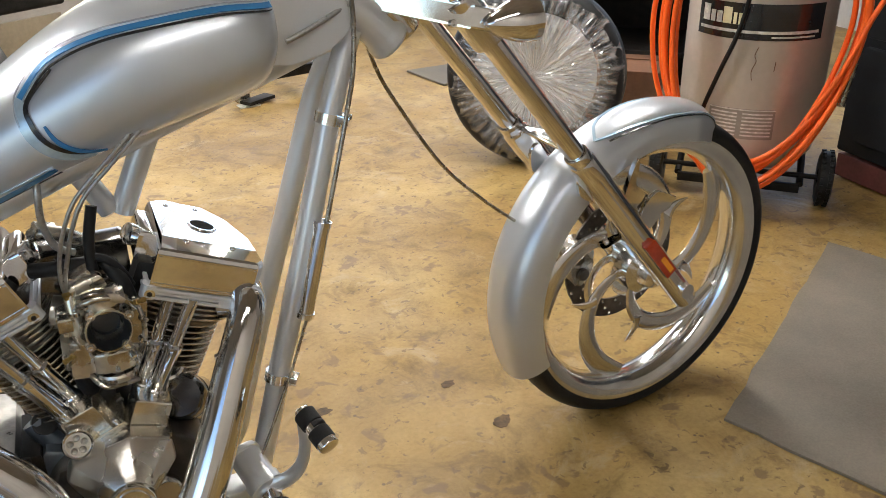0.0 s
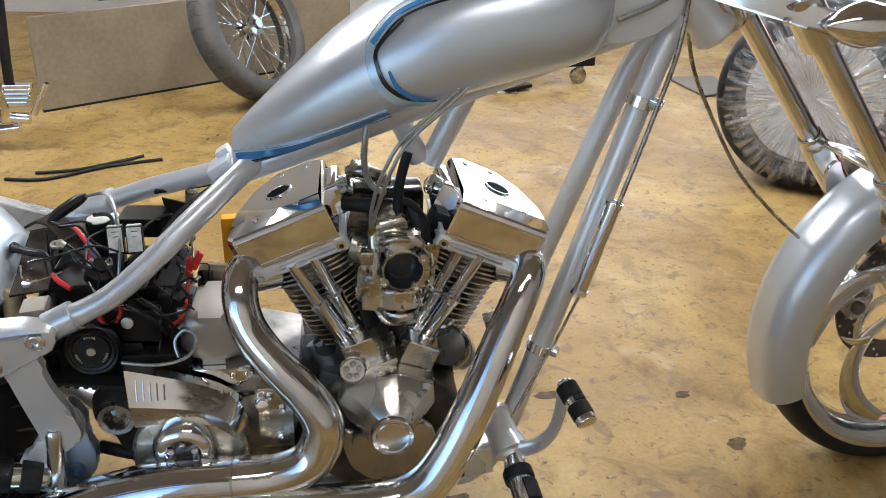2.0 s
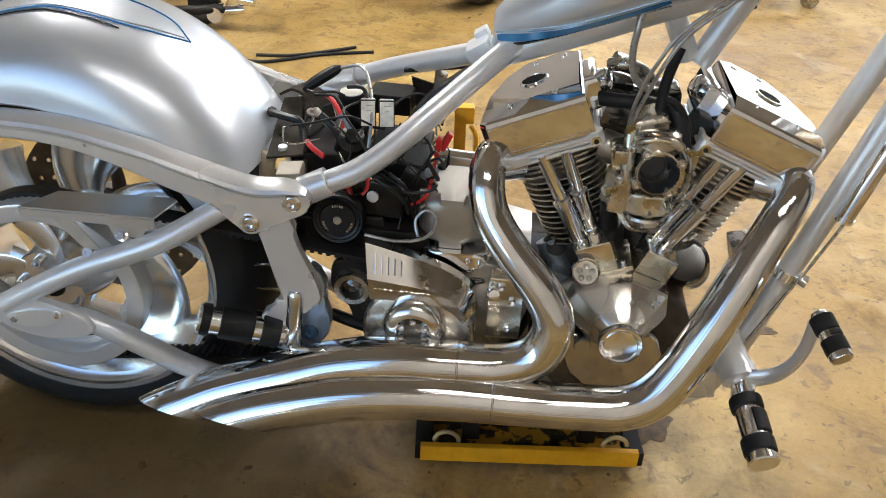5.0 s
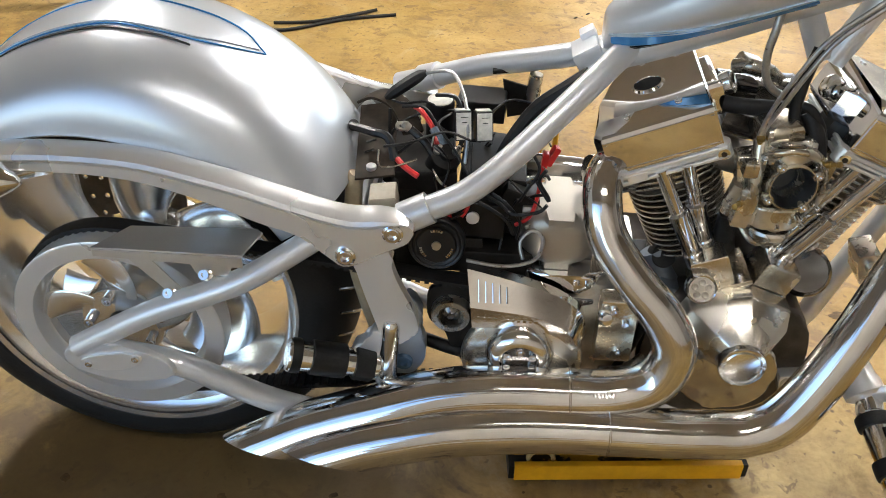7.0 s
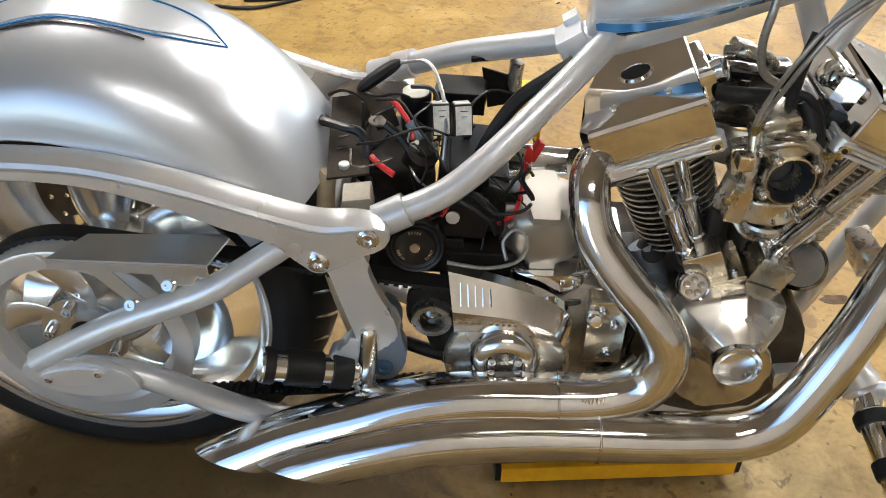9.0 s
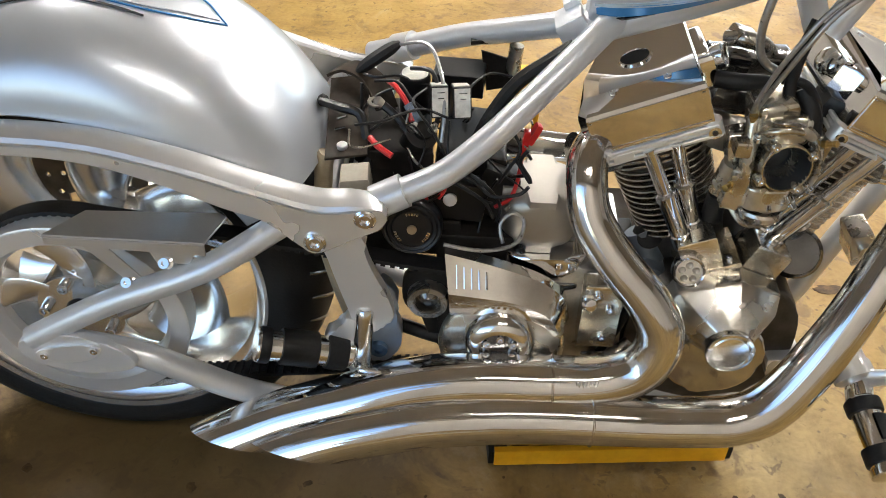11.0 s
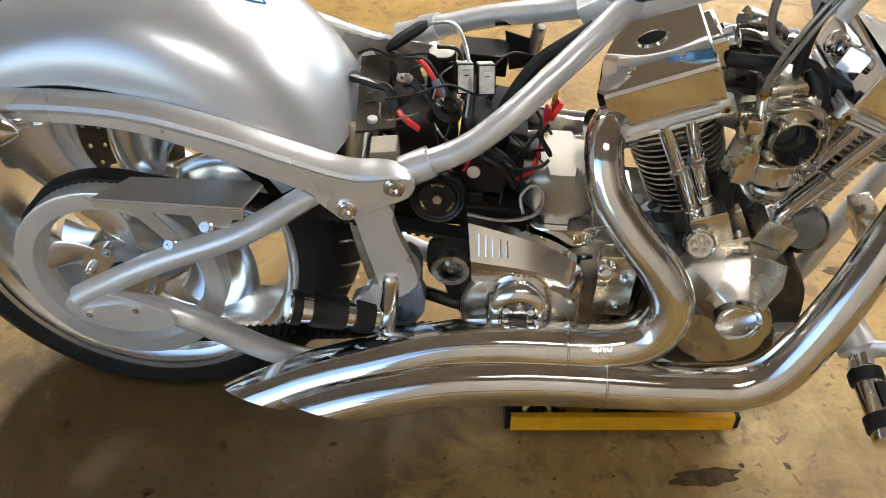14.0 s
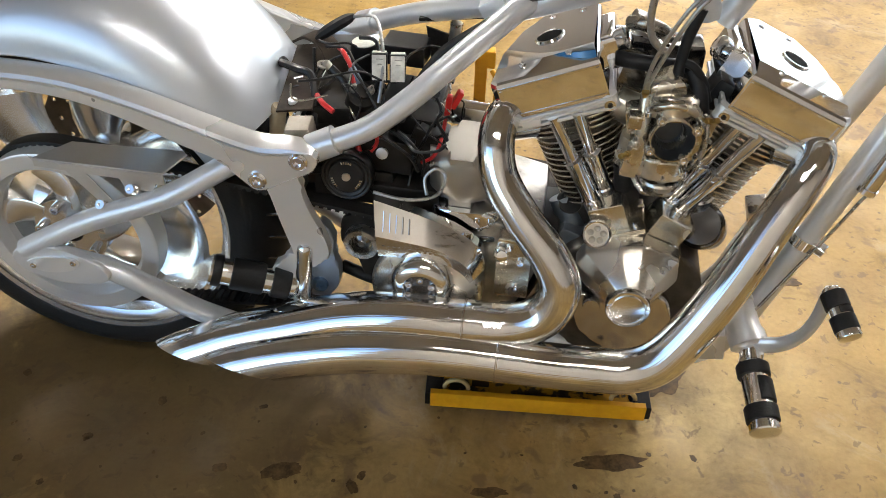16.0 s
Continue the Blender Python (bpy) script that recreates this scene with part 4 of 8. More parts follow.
# exhaust pipes
UPPER = [(0.600, -0.035, 0.585, 0.024), (0.577, -0.075, 0.578, 0.025), (0.573, -0.105, 0.550, 0.026), (0.584, -0.125, 0.512, 0.0265), (0.618, -0.148, 0.469, 0.027), (0.664, -0.168, 0.420, 0.0285), (0.685, -0.178, 0.372, 0.0305), (0.668, -0.184, 0.322, 0.032), (0.622, -0.188, 0.298, 0.033), (0.555, -0.190, 0.292, 0.0365), (0.462, -0.188, 0.286, 0.0385), (0.377, -0.190, 0.271, 0.039), (0.289, -0.200, 0.245, 0.039), (0.202, -0.209, 0.215, 0.039), (0.148, -0.218, 0.190, 0.039), (0.105, -0.224, 0.168, 0.039), (0.06, -0.230, 0.140, 0.039), (0.0, -0.238, 0.098, 0.039)]
LOWERP = [(0.985, -0.03, 0.585, 0.024), (0.995, -0.075, 0.575, 0.025), (0.978, -0.105, 0.540, 0.0265), (0.950, -0.132, 0.485, 0.028), (0.911, -0.168, 0.405, 0.030), (0.870, -0.192, 0.326, 0.032), (0.836, -0.205, 0.280, 0.033), (0.795, -0.210, 0.259, 0.0335), (0.745, -0.213, 0.256, 0.034), (0.676, -0.217, 0.256, 0.034), (0.551, -0.220, 0.258, 0.0365), (0.467, -0.221, 0.252, 0.038), (0.382, -0.224, 0.240, 0.039), (0.296, -0.232, 0.220, 0.039), (0.243, -0.238, 0.203, 0.039), (0.210, -0.242, 0.190, 0.039), (0.16, -0.248, 0.166, 0.039), (0.07, -0.258, 0.118, 0.039)]


def pipe(pts, cut_at, cut_normal, label):
    bm = B()
    sweep(bm, pts, None, 32, 7)
    geom = bm.verts[:] + bm.edges[:] + bm.faces[:]
    bmesh.ops.bisect_plane(bm, geom=geom, plane_co=cut_at, plane_no=cut_normal, clear_outer=True)
    ob = part("exhaust_pipe", bm, PIPE, bike, label)
    ob.location = (0.003, -0.010, 0.001)
    # wall thickness and the dark inside
    inner = [tuple((*p[:3], p[3] - 0.002)) for p in pts[-5:]]
    bm = B()
    sweep(bm, inner, None, 28, 6, caps=False)
    geom = bm.verts[:] + bm.edges[:] + bm.faces[:]
    bmesh.ops.bisect_plane(bm, geom=geom, plane_co=cut_at, plane_no=cut_normal, clear_outer=True)
    part("pipe_bore", bm, INSIDE, ob)
    return ob


up_pipe = pipe(UPPER, (0.080, -0.205, 0.176), (-0.17, -0.52, -0.84), "chrome exhaust pipe of the rear cylinder")
low_pipe = pipe(LOWERP, (0.172, -0.226, 0.190), (-0.17, -0.50, -0.85), "chrome exhaust pipe of the front cylinder")


def band(pts, i, f, r, w, parent, mat=None):
    a, b = np.array(pts[i][:3]), np.array(pts[i + 1][:3])
    bm = B()
    lathe(bm, [(r - 0.004, -w), (r, -w), (r + 0.0008, -w * 0.5), (r + 0.0008, w * 0.5), (r, w), (r - 0.004, w)], axis_matrix(tuple(a + (b - a) * f), tuple(b - a)), 32, close=True)
    return part("seam", bm, mat or CHROME_HAZE, parent)


band(UPPER, 9, 0.0, 0.0370, 0.0016, up_pipe)
band(LOWERP, 9, 0.55, 0.0366, 0.0016, low_pipe)
for k in range(6):
    a, b = np.array(UPPER[8][:3]), np.array(UPPER[9][:3])
    c = a + (b - a) * (0.25 + 0.07 * k) + np.array((0.003, -0.010, 0.001))
    out_ = Vector((0, -0.62, 0.78))
    bm = B()
    box(bm, (0.0014, 0.008 - 0.002 * (k % 2), 0.0009), axis_matrix(Vector(c) + out_ * 0.0352, out_) @ Matrix.Rotation(0.35 if k % 3 else -0.3, 4, "Z"), 0.0005, 1)
    part("stamped_stroke", bm, CHROME, up_pipe)
# ---- engine ----
CX, CZ, TILT22 = 0.794, 0.268, radians(22.5)


def cyl_matrix(s):
    """Local x outwards from the vee, y across, z up along the cylinder; s: 1 front, -1 rear."""
    c, k = math.cos(TILT22), math.sin(TILT22)
    return Matrix(((s * c, 0, s * k, CX), (0, 1, 0, 0), (-k, 0, c, CZ), (0, 0, 0, 1)))


def superellipse(a, b, n=28, p=3.0, cx=0.0, cy=0.0):
    out = []
    for k in range(n):
        t = 2 * math.pi * k / n
        c, s = math.cos(t), math.sin(t)
        out.append((cx + a * math.copysign(abs(c) ** (2 / p), c), cy + b * math.copysign(abs(s) ** (2 / p), s)))
    return out


bm = B()
case = [(CX - 0.125, CZ + 0.02), (CX - 0.115, CZ - 0.06), (CX - 0.06, CZ - 0.105), (CX + 0.03, CZ - 0.115), (CX + 0.095, CZ - 0.075), (CX + 0.115, CZ - 0.0), (CX + 0.10, CZ + 0.08), (CX + 0.05, CZ + 0.112), (CX - 0.05, CZ + 0.112), (CX - 0.105, CZ + 0.08)]
prism(bm, smooth_outline(case, 4), 0.18, side(-0.085), 0.008)
for s in (-1, 1):
    prism(bm, superellipse(0.062, 0.060, 24, 3), 0.05, cyl_matrix(s) @ Matrix.Translation((0, 0.034, 0.112)), 0.004)
engine = part("engine", bm, material("oily_dark_crankcase", (0.09, 0.082, 0.072), 0.45, 0.7, 0.4, 28, 260, bump=0.1), bike, "polished vee-twin engine")

# cam cover: a faceted cone that rises to a round boss
bm = B()
foot = [(0.708, 0.358), (0.720, 0.382), (0.768, 0.400), (0.800, 0.408), (0.856, 0.388), (0.860, 0.350), (0.832, 0.312), (0.798, 0.288), (0.752, 0.290), (0.722, 0.325)]
tip = [(0.764, 0.342), (0.770, 0.357), (0.786, 0.364), (0.800, 0.364), (0.814, 0.354), (0.818, 0.336), (0.812, 0.318), (0.797, 0.308), (0.778, 0.310), (0.766, 0.324)]
layers = [[(x, y, z) for x, z in pts] for pts, y in ((foot, -0.08), (foot, -0.106), ([(0.975 * a + 0.025 * 0.79, 0.975 * b + 0.025 * 0.345) for a, b in foot], -0.111), (tip, -0.156))]
rows_ = [[bm.verts.new(p) for p in l] for l in layers]
for one, two in zip(rows_, rows_[1:]):
    for j in range(len(one)):
        bm.faces.new((one[j], one[(j + 1) % len(one)], two[(j + 1) % len(one)], two[j]))
bm.faces.new(rows_[-1])
bmesh.ops.bevel(bm, geom=[e for e in bm.edges if len(e.link_faces) == 2], offset=0.0022, segments=2, profile=0.5, affect="EDGES", clamp_overlap=True)
cover = part("cam_cover", bm, BRUSHED, engine, "satin polished cam cover", angle=60, flat=False)
bm = B()
lathe(bm, [(0, 0.011), (0.024, 0.011), (0.0265, 0.009), (0.0275, 0.0115), (0.031, 0.0115), (0.0325, 0.009), (0.0325, -0.01), (0, -0.01)], axis_matrix((0.790, -0.157, 0.331), (0, -1, 0.08)), 40)
boss = part("point_cover", bm, POLISHED, cover, "round polished cover")
for dx in (-0.028, 0.028):
    bm = B()
    bolt(bm, (0.790 + dx, -0.167, 0.334), (0, -1, 0.08), 0.0035, 0.003)
    part("screw", bm, CHROME, boss)
for bx, bz in ((0.852, 0.362), (0.722, 0.370), (0.752, 0.298), (0.806, 0.400)):
    bm = B()
    bolt(bm, (bx, -0.107, bz), (0, -1, 0), 0.005, 0.004)
    part("bolt", bm, CHROME, cover)
# polished lower case below the cover
bm = B()
prism(bm, smooth_outline([(0.715, 0.30), (0.725, 0.235), (0.76, 0.195), (0.82, 0.19), (0.86, 0.225), (0.862, 0.29), (0.835, 0.315), (0.80, 0.288), (0.755, 0.29)], 4), 0.02, side(-0.108), 0.008, 3)
lathe(bm, [(0, 0.010), (0.012, 0.010), (0.014, 0.006), (0.014, 0), (0, 0)], axis_matrix((0.742, -0.108, 0.285), (0, -1, 0)), 20)
part("gear_case", bm, CHROME_HAZE, engine, "polished lower gear case")
# oil gauge
bm = B()
lathe(bm, [(0, 0), (0.021, 0), (0.022, 0.004), (0.022, 0.016), (0.020, 0.019), (0.018, 0.018), (0.0175, 0.0145), (0, 0.0145)], axis_matrix((0.733, -0.080, 0.399), (0, -0.90, 0.43)), 32)
gauge = part("oil_gauge", bm, CHROME, engine, "small round chrome oil gauge")
bm = B()
lathe(bm, [(0, 0.0155), (0.017, 0.0155), (0.017, 0.0148), (0, 0.0148)], axis_matrix((0.733, -0.080, 0.399), (0, -0.90, 0.43)), 24)
part("dial", bm, BRUSHED, gauge)
gm = axis_matrix((0.733, -0.080, 0.399), (0, -0.90, 0.43))
for k in range(5):
    a = radians(90 + 72 * k)
    bm = B()
    lathe(bm, [(0, 0.0004), (0.0030, 0.0004), (0.0046, 0.0014), (0.0052, 0.0006), (0.0052, -0.001), (0, -0.001)], gm @ Matrix.Translation((0.0098 * math.cos(a), 0.0098 * math.sin(a), 0.0156)), 14)
    part("port", bm, CAST, gauge, "cast round port")


def cylinder(s):
    m = cyl_matrix(s)
    back = Matrix.Translation((0, 0.024, 0)) @ m
    bm = B()
    lathe(bm, [(0.0, 0.13), (0.046, 0.13), (0.046, 0.30), (0, 0.30)], back, 28)
    part("cylinder", bm, GAP_SHADE, engine, "cylinder barrel, coloured dark for the shade between its fins")
    for k in range(12):
        u = 0.168 + 0.0105 * k
        w = 0.060 + 0.008 * (k / 11)
        bm = B()
        prism(bm, superellipse(w, w, 26, 2.5), 0.0032, back @ Matrix.Translation((0, 0, u)), 0.0008, 1)
        part("fin", bm, FIN, engine)
    for k in range(6):
        bm = B()
        prism(bm, superellipse(0.076, 0.068, 26, 3.0), 0.0038, back @ Matrix.Translation((0.004, 0.004, 0.294 + 0.0084 * k)), 0.0008, 1)
        part("fin", bm, FIN, engine)
    bm = B()
    prism(bm, superellipse(0.060, 0.052, 20, 3), 0.055, back @ Matrix.Translation((0.002, 0, 0.288)), 0)
    part("cylinder_head", bm, CAST, engine, "finned aluminium cylinder head")
    # exhaust port flange
    bm = B()
    a = m @ Vector((0.055, -0.02, 0.325))
    b = m @ Vector((0.100, -0.045, 0.345))
    rod(bm, a, b, 0.030, 20)
    part("exhaust_flange", bm, POLISHED, engine)
    # rocker box: three thin plates and a polished cover
    plan = [(-0.070, -0.088), (0.074, -0.088), (0.083, -0.078), (0.070, -0.02), (0.045, 0.045), (0.012, 0.082), (-0.05, 0.086), (-0.072, 0.068)]
    bm = B()
    for k, grow in enumerate((1.03, 1.0, 1.03)):
        prism(bm, [(x * grow, y * grow) for x, y in plan], 0.0048, m @ Matrix.Translation((0, 0, 0.3445 + 0.0062 * k)), 0.001, 1)
    rod(bm, m @ Vector((-0.066, -0.078, 0.343)), m @ Vector((-0.066, -0.078, 0.363)), 0.012, 18)
    prism(bm, [(0.03, -0.0915), (0.055, -0.0915), (0.055, -0.085), (0.03, -0.085)], 0.012, m @ Matrix.Translation((0, 0, 0.346)), 0.0008, 1)
    base = part("rocker_base", bm, SATIN, engine, "stacked aluminium rocker plates")
    bm = B()
    rod(bm, m @ Vector((-0.066, -0.0885, 0.351)), m @ Vector((-0.066, -0.0905, 0.351)), 0.0075, 16)
    part("boss", bm, POLISHED, base)
    # black dot on the boss, painted for the shade inside its socket
    bm = B()
    rod(bm, m @ Vector((-0.066, -0.0908, 0.351)), m @ Vector((-0.066, -0.0915, 0.351)), 0.0035, 12)
    part("socket", bm, BLACKLINE, base)
    bm = B()
    low = [(x * 0.985, y * 0.985) for x, y in plan]
    lift = lambda x, y: 0.424 - 0.10 * max(0.0, -y - 0.045) + (0.006 if y > -0.04 else 0.0)
    rings_ = []
    for f, grow in ((0, 1.0), (0.86, 1.0), (0.95, 0.985), (1.0, 0.95)):
        ring = []
        for x, y in low:
            z0, z1 = 0.363, lift(x, y)
            cx, cy = 0.0, -0.01
            ring.append(bm.verts.new(m @ Vector((cx + (x - cx) * grow, cy + (y - cy) * grow, z0 + (z1 - z0) * f))))
        rings_.append(ring)
    for one, two in zip(rings_, rings_[1:]):
        for j in range(len(one)):
            bm.faces.new((one[j], one[(j + 1) % len(one)], two[(j + 1) % len(one)], two[j]))
    bm.faces.new(rings_[0])
    # the top: a ridge line sets off a sloping near strip
    top = rings_[-1]
    ridge = [bm.verts.new(m @ Vector((-0.064, -0.060, 0.4285))), bm.verts.new(m @ Vector((0.070, -0.060, 0.4285)))]
    bm.faces.new((top[0], top[1], top[2], ridge[1], ridge[0]))
    bm.faces.new([ridge[0], ridge[1]] + top[3:])
    corner = [e for e in bm.edges if len(e.link_faces) == 2 and e.calc_face_angle(0) > radians(30)]
    bmesh.ops.bevel(bm, geom=corner, offset=0.0028, segments=3, profile=0.5, affect="EDGES", clamp_overlap=True)
    cov = part("rocker_cover", bm, CHROME, engine, "chrome rocker cover with a round hole", angle=12, flat=False)
    bm = B()
    hm = m @ Matrix.Translation((0.0, 0.0, 0.4295))
    lathe(bm, [(0.0172, 0.0), (0.0180, 0.0022), (0.0200, 0.0022), (0.0222, -0.001), (0.0172, -0.001)], hm, 32, close=True)
    part("hole_rim", bm, CHROME, cov)
    # flat near-black disc paints the shade down inside the hole
    bm = B()
    lathe(bm, [(0, 0.0008), (0.0175, 0.0008), (0.0175, -0.001), (0, -0.001)], hm, 24)
    part("hole", bm, HOLE_SHADE, cov)
    for x, y in ((-0.03, -0.062), (0.035, -0.062), (-0.045, 0.06), (0.0, 0.065)):
        bm = B()
        z = 0.4275 if y < 0 else 0.4305
        nrm = m.to_3x3() @ Vector((0, -0.15 if y < 0 else 0, 1))
        bolt(bm, m @ Vector((x, y, z)), nrm, 0.0048, 0.0012)
        part("screw", bm, CHROME, cov)
    for bx0, bx1, bz0, bz1 in ((-0.066, 0.071, 0.3655, 0.3690), (-0.066, 0.071, 0.4085, 0.4115), (-0.066, -0.0615, 0.3693, 0.4082), (0.0675, 0.0715, 0.3693, 0.4082)):
        bm = B()
        box(bm, (bx1 - bx0, 0.0016, bz1 - bz0), m @ Matrix.Translation(((bx0 + bx1) / 2, -0.0872, (bz0 + bz1) / 2)), 0.0006, 1)
        part("face_border", bm, CHROME, cov)
    # pushrod tubes
    ends = (((0.924, -0.084, 0.597), (0.8455, -0.042, 0.423)), ((0.896, -0.074, 0.604), (0.830, -0.026, 0.431)))
    ends = ends if s > 0 else (((0.648, -0.083, 0.589), (0.725, -0.056, 0.431)), ((0.679, -0.084, 0.600), (0.739, -0.037, 0.445)))
    for a, b in ends:
        q, axis = Vector(a), Vector(b) - Vector(a)
        length = axis.length
        bm = B()
        lathe(bm, [(0, 0), (0.0095, 0), (0.0095, length * 0.45), (0.014, length * 0.46), (0.014, length * 0.52), (0.0125, length * 0.53), (0.0125, length * 0.90), (0.0145, length * 0.91), (0.0145, length * 1.06), (0, length * 1.06)], axis_matrix(q, axis), 20)
        part("pushrod_tube", bm, CHROME, engine, "chrome pushrod tube")
    # tappet block
    bm = B()
    tb = m @ Matrix.Translation((-0.016, -0.046, 0.150 if s > 0 else 0.160))
    box(bm, (0.052, 0.064, 0.048), tb, 0.005)
    box(bm, (0.084, 0.080, 0.009), tb @ Matrix.Translation((-0.006, 0, -0.026)), 0.002)
    tap = part("tappet_block", bm, WARMCAST, engine, "polished tappet block")
    for x in (-0.029, 0.029):
        bm = B()
        bolt(bm, tb @ Vector((x - 0.006, -0.03, -0.020)), tb.to_3x3() @ Vector((0, 0, 1)), 0.005, 0.005)
        part("bolt", bm, CHROME, tap)


cylinder(1)
cylinder(-1)

# intake: manifold, carburettor with an open throat
bm = B()
sweep(bm, [(0.735, 0.0, 0.575), (0.765, -0.005, 0.568), (0.80, -0.008, 0.565), (0.835, -0.005, 0.568), (0.865, 0.0, 0.575)], 0.024, 18, 4)
rod(bm, (0.800, 0.0, 0.570), (0.803, -0.05, 0.574), 0.026, 20)
part("intake_manifold", bm, CAST, engine)
cm = axis_matrix((0.802, -0.045, 0.578), (0.09, -1.0, 0.12))
bm = B()
lathe(bm, [(0, 0), (0.029, 0), (0.031, 0.006), (0.031, 0.018), (0.026, 0.024), (0.026, 0.048), (0.0300, 0.054), (0.0310, 0.064), (0.0302, 0.067), (0.0285, 0.067), (0.0264, 0.058), (0.0195, 0.040), (0.018, 0.02), (0, 0.02)], cm, 36)
carb = part("carburettor", bm, CARBMETAL, engine, "cast carburettor with an open throat")
for ob in (carb,):
    ob.data.materials.append(INSIDE)
bm = B()
lathe(bm, [(0, 0.024), (0.0182, 0.024), (0.0197, 0.0402), (0.0262, 0.0582), (0.0284, 0.0664), (0.0288, 0.0650), (0.0266, 0.0572), (0.0203, 0.0392), (0.0187, 0.0232), (0, 0.0232)], cm, 32)
part("throat", bm, material("blued_throat", (0.07, 0.075, 0.08), 0.32, 0.7, 0.2, 30, 200), carb)
bm = B()
prism(bm, superellipse(0.034, 0.030, 28, 2.8), 0.036, pose(0.806, -0.066, 0.508), 0.006, 3)
lathe(bm, [(0, 0), (0.028, 0), (0.030, 0.004), (0.028, 0.012), (0.016, 0.016), (0, 0.016)], axis_matrix((0.806, -0.07, 0.505), (0, 0, -1)), 24)
part("float_bowl", bm, CARBMETAL, carb, "cast float bowl")
bm = B()
lathe(bm, [(0.034, 0), (0.036, 0.005), (0.034, 0.02), (0.026, 0.026), (0.012, 0.028), (0, 0.028)], axis_matrix((0.803, -0.066, 0.612), (0, -0.05, 1)), 28)
prism(bm, superellipse(0.036, 0.024, 24, 2.6), 0.020, pose(0.803, -0.066, 0.602), 0.005)
part("slide_cap", bm, CARBMETAL, carb)
for x, y, z in ((0.772, -0.09, 0.610), (0.836, -0.09, 0.610), (0.772, -0.045, 0.625), (0.836, -0.045, 0.625)):
    bm = B()
    bolt(bm, (x, y, z), (0, -0.1, 1), 0.0045, 0.005)
    part("screw", bm, CHROME, carb)
bm = B()
sweep(bm, [(0.768, -0.07, 0.630), (0.768, -0.08, 0.600), (0.770, -0.085, 0.560), (0.775, -0.08, 0.515)], 0.0095, 14, 4)
rod(bm, (0.757, -0.075, 0.570), (0.751, -0.064, 0.520), 0.0135, 16)
box(bm, (0.022, 0.016, 0.05), pose(0.762, -0.086, 0.535, 0, 8), 0.004)
box(bm, (0.018, 0.02, 0.022), pose(0.756, -0.09, 0.60), 0.004)
part("throttle_linkage", bm, CARBMETAL, carb)
bm = B()
rod(bm, (0.753, -0.062, 0.516), (0.764, -0.030, 0.455), 0.0125, 16, 0.0145)
part("plug_cap", bm, RUBBER, carb)
for a in (0.5, 2.2, 3.7, 5.3):
    bm = B()
    ear = B()
    rod(ear, cm @ Vector((0.0325 * math.cos(a), 0.0325 * math.sin(a), 0.054)), cm @ Vector((0.0325 * math.cos(a), 0.0325 * math.sin(a), 0.0655)), 0.0068, 14)
    part("ear", ear, DULL, carb)
    p = cm @ Vector((0.0330 * math.cos(a), 0.0330 * math.sin(a), 0.066))
    bolt(bm, p, (0.02, -1, 0.1), 0.0042, 0.003)
    part("screw", bm, CHROME, carb)
BRASS = material("tarnished_brass", (0.42, 0.28, 0.09), 0.35, 0.9, 0.3, 40, 200)
bm = B()
box(bm, (0.046, 0.05, 0.060), pose(0.792, -0.055, 0.628, 6, -14, 8), 0.012, 3)
sweep(bm, [(0.775, -0.085, 0.615), (0.785, -0.098, 0.628), (0.805, -0.1, 0.632), (0.83, -0.095, 0.622), (0.845, -0.085, 0.60)], 0.006, 10, 5)
box(bm, (0.022, 0.03, 0.075), pose(0.846, -0.07, 0.575, 0, 10, 0), 0.007, 3)
box(bm, (0.030, 0.03, 0.050), pose(0.762, -0.06, 0.585, 0, -12, 0), 0.008, 3)
part("carb_body", bm, CARBMETAL, carb, "cast carburettor body with passages")
for at, way, r0 in (((0.766, -0.075, 0.618), (-0.1, -0.1, 1), 0.006), ((0.812, -0.09, 0.618), (0.2, -0.6, 0.8), 0.005), ((0.848, -0.09, 0.61), (0.5, -0.6, 0.4), 0.0045), ((0.757, -0.09, 0.548), (-0.6, -0.7, 0.1), 0.0045)):
    bm = B()
    lathe(bm, [(0, 0), (r0, 0), (r0, 0.006), (r0 * 0.7, 0.007), (r0 * 0.7, 0.014), (r0 * 0.9, 0.015), (r0 * 0.9, 0.019), (0, 0.02)], axis_matrix(at, way), 12)
    part("jet", bm, BRASS, carb, "brass jet fitting")
# breather hoses and black clutter above the carburettor
for pts, r in (([(0.725, -0.025, 0.655), (0.75, -0.035, 0.657), (0.782, -0.035, 0.656), (0.806, -0.03, 0.652), (0.83, -0.02, 0.640)], 0.0105), ([(0.818, -0.04, 0.740), (0.806, -0.05, 0.697), (0.803, -0.06, 0.655), (0.812, -0.065, 0.625), (0.83, -0.06, 0.600)], 0.0075), ([(0.808, -0.055, 0.672), (0.822, -0.06, 0.668), (0.838, -0.06, 0.648), (0.848, -0.06, 0.622)], 0.0055), ([(0.822, -0.05, 0.66), (0.835, -0.065, 0.635), (0.842, -0.07, 0.605), (0.846, -0.06, 0.575)], 0.011)):
    bm = B()
    sweep(bm, pts, r, 12, 6)
    part("hose", bm, RUBBER, engine)
bm = B()
box(bm, (0.022, 0.04, 0.05), pose(0.862, -0.02, 0.62, 0, 25), 0.006)
part("coil", bm, PLASTIC, engine, "black ignition coil")
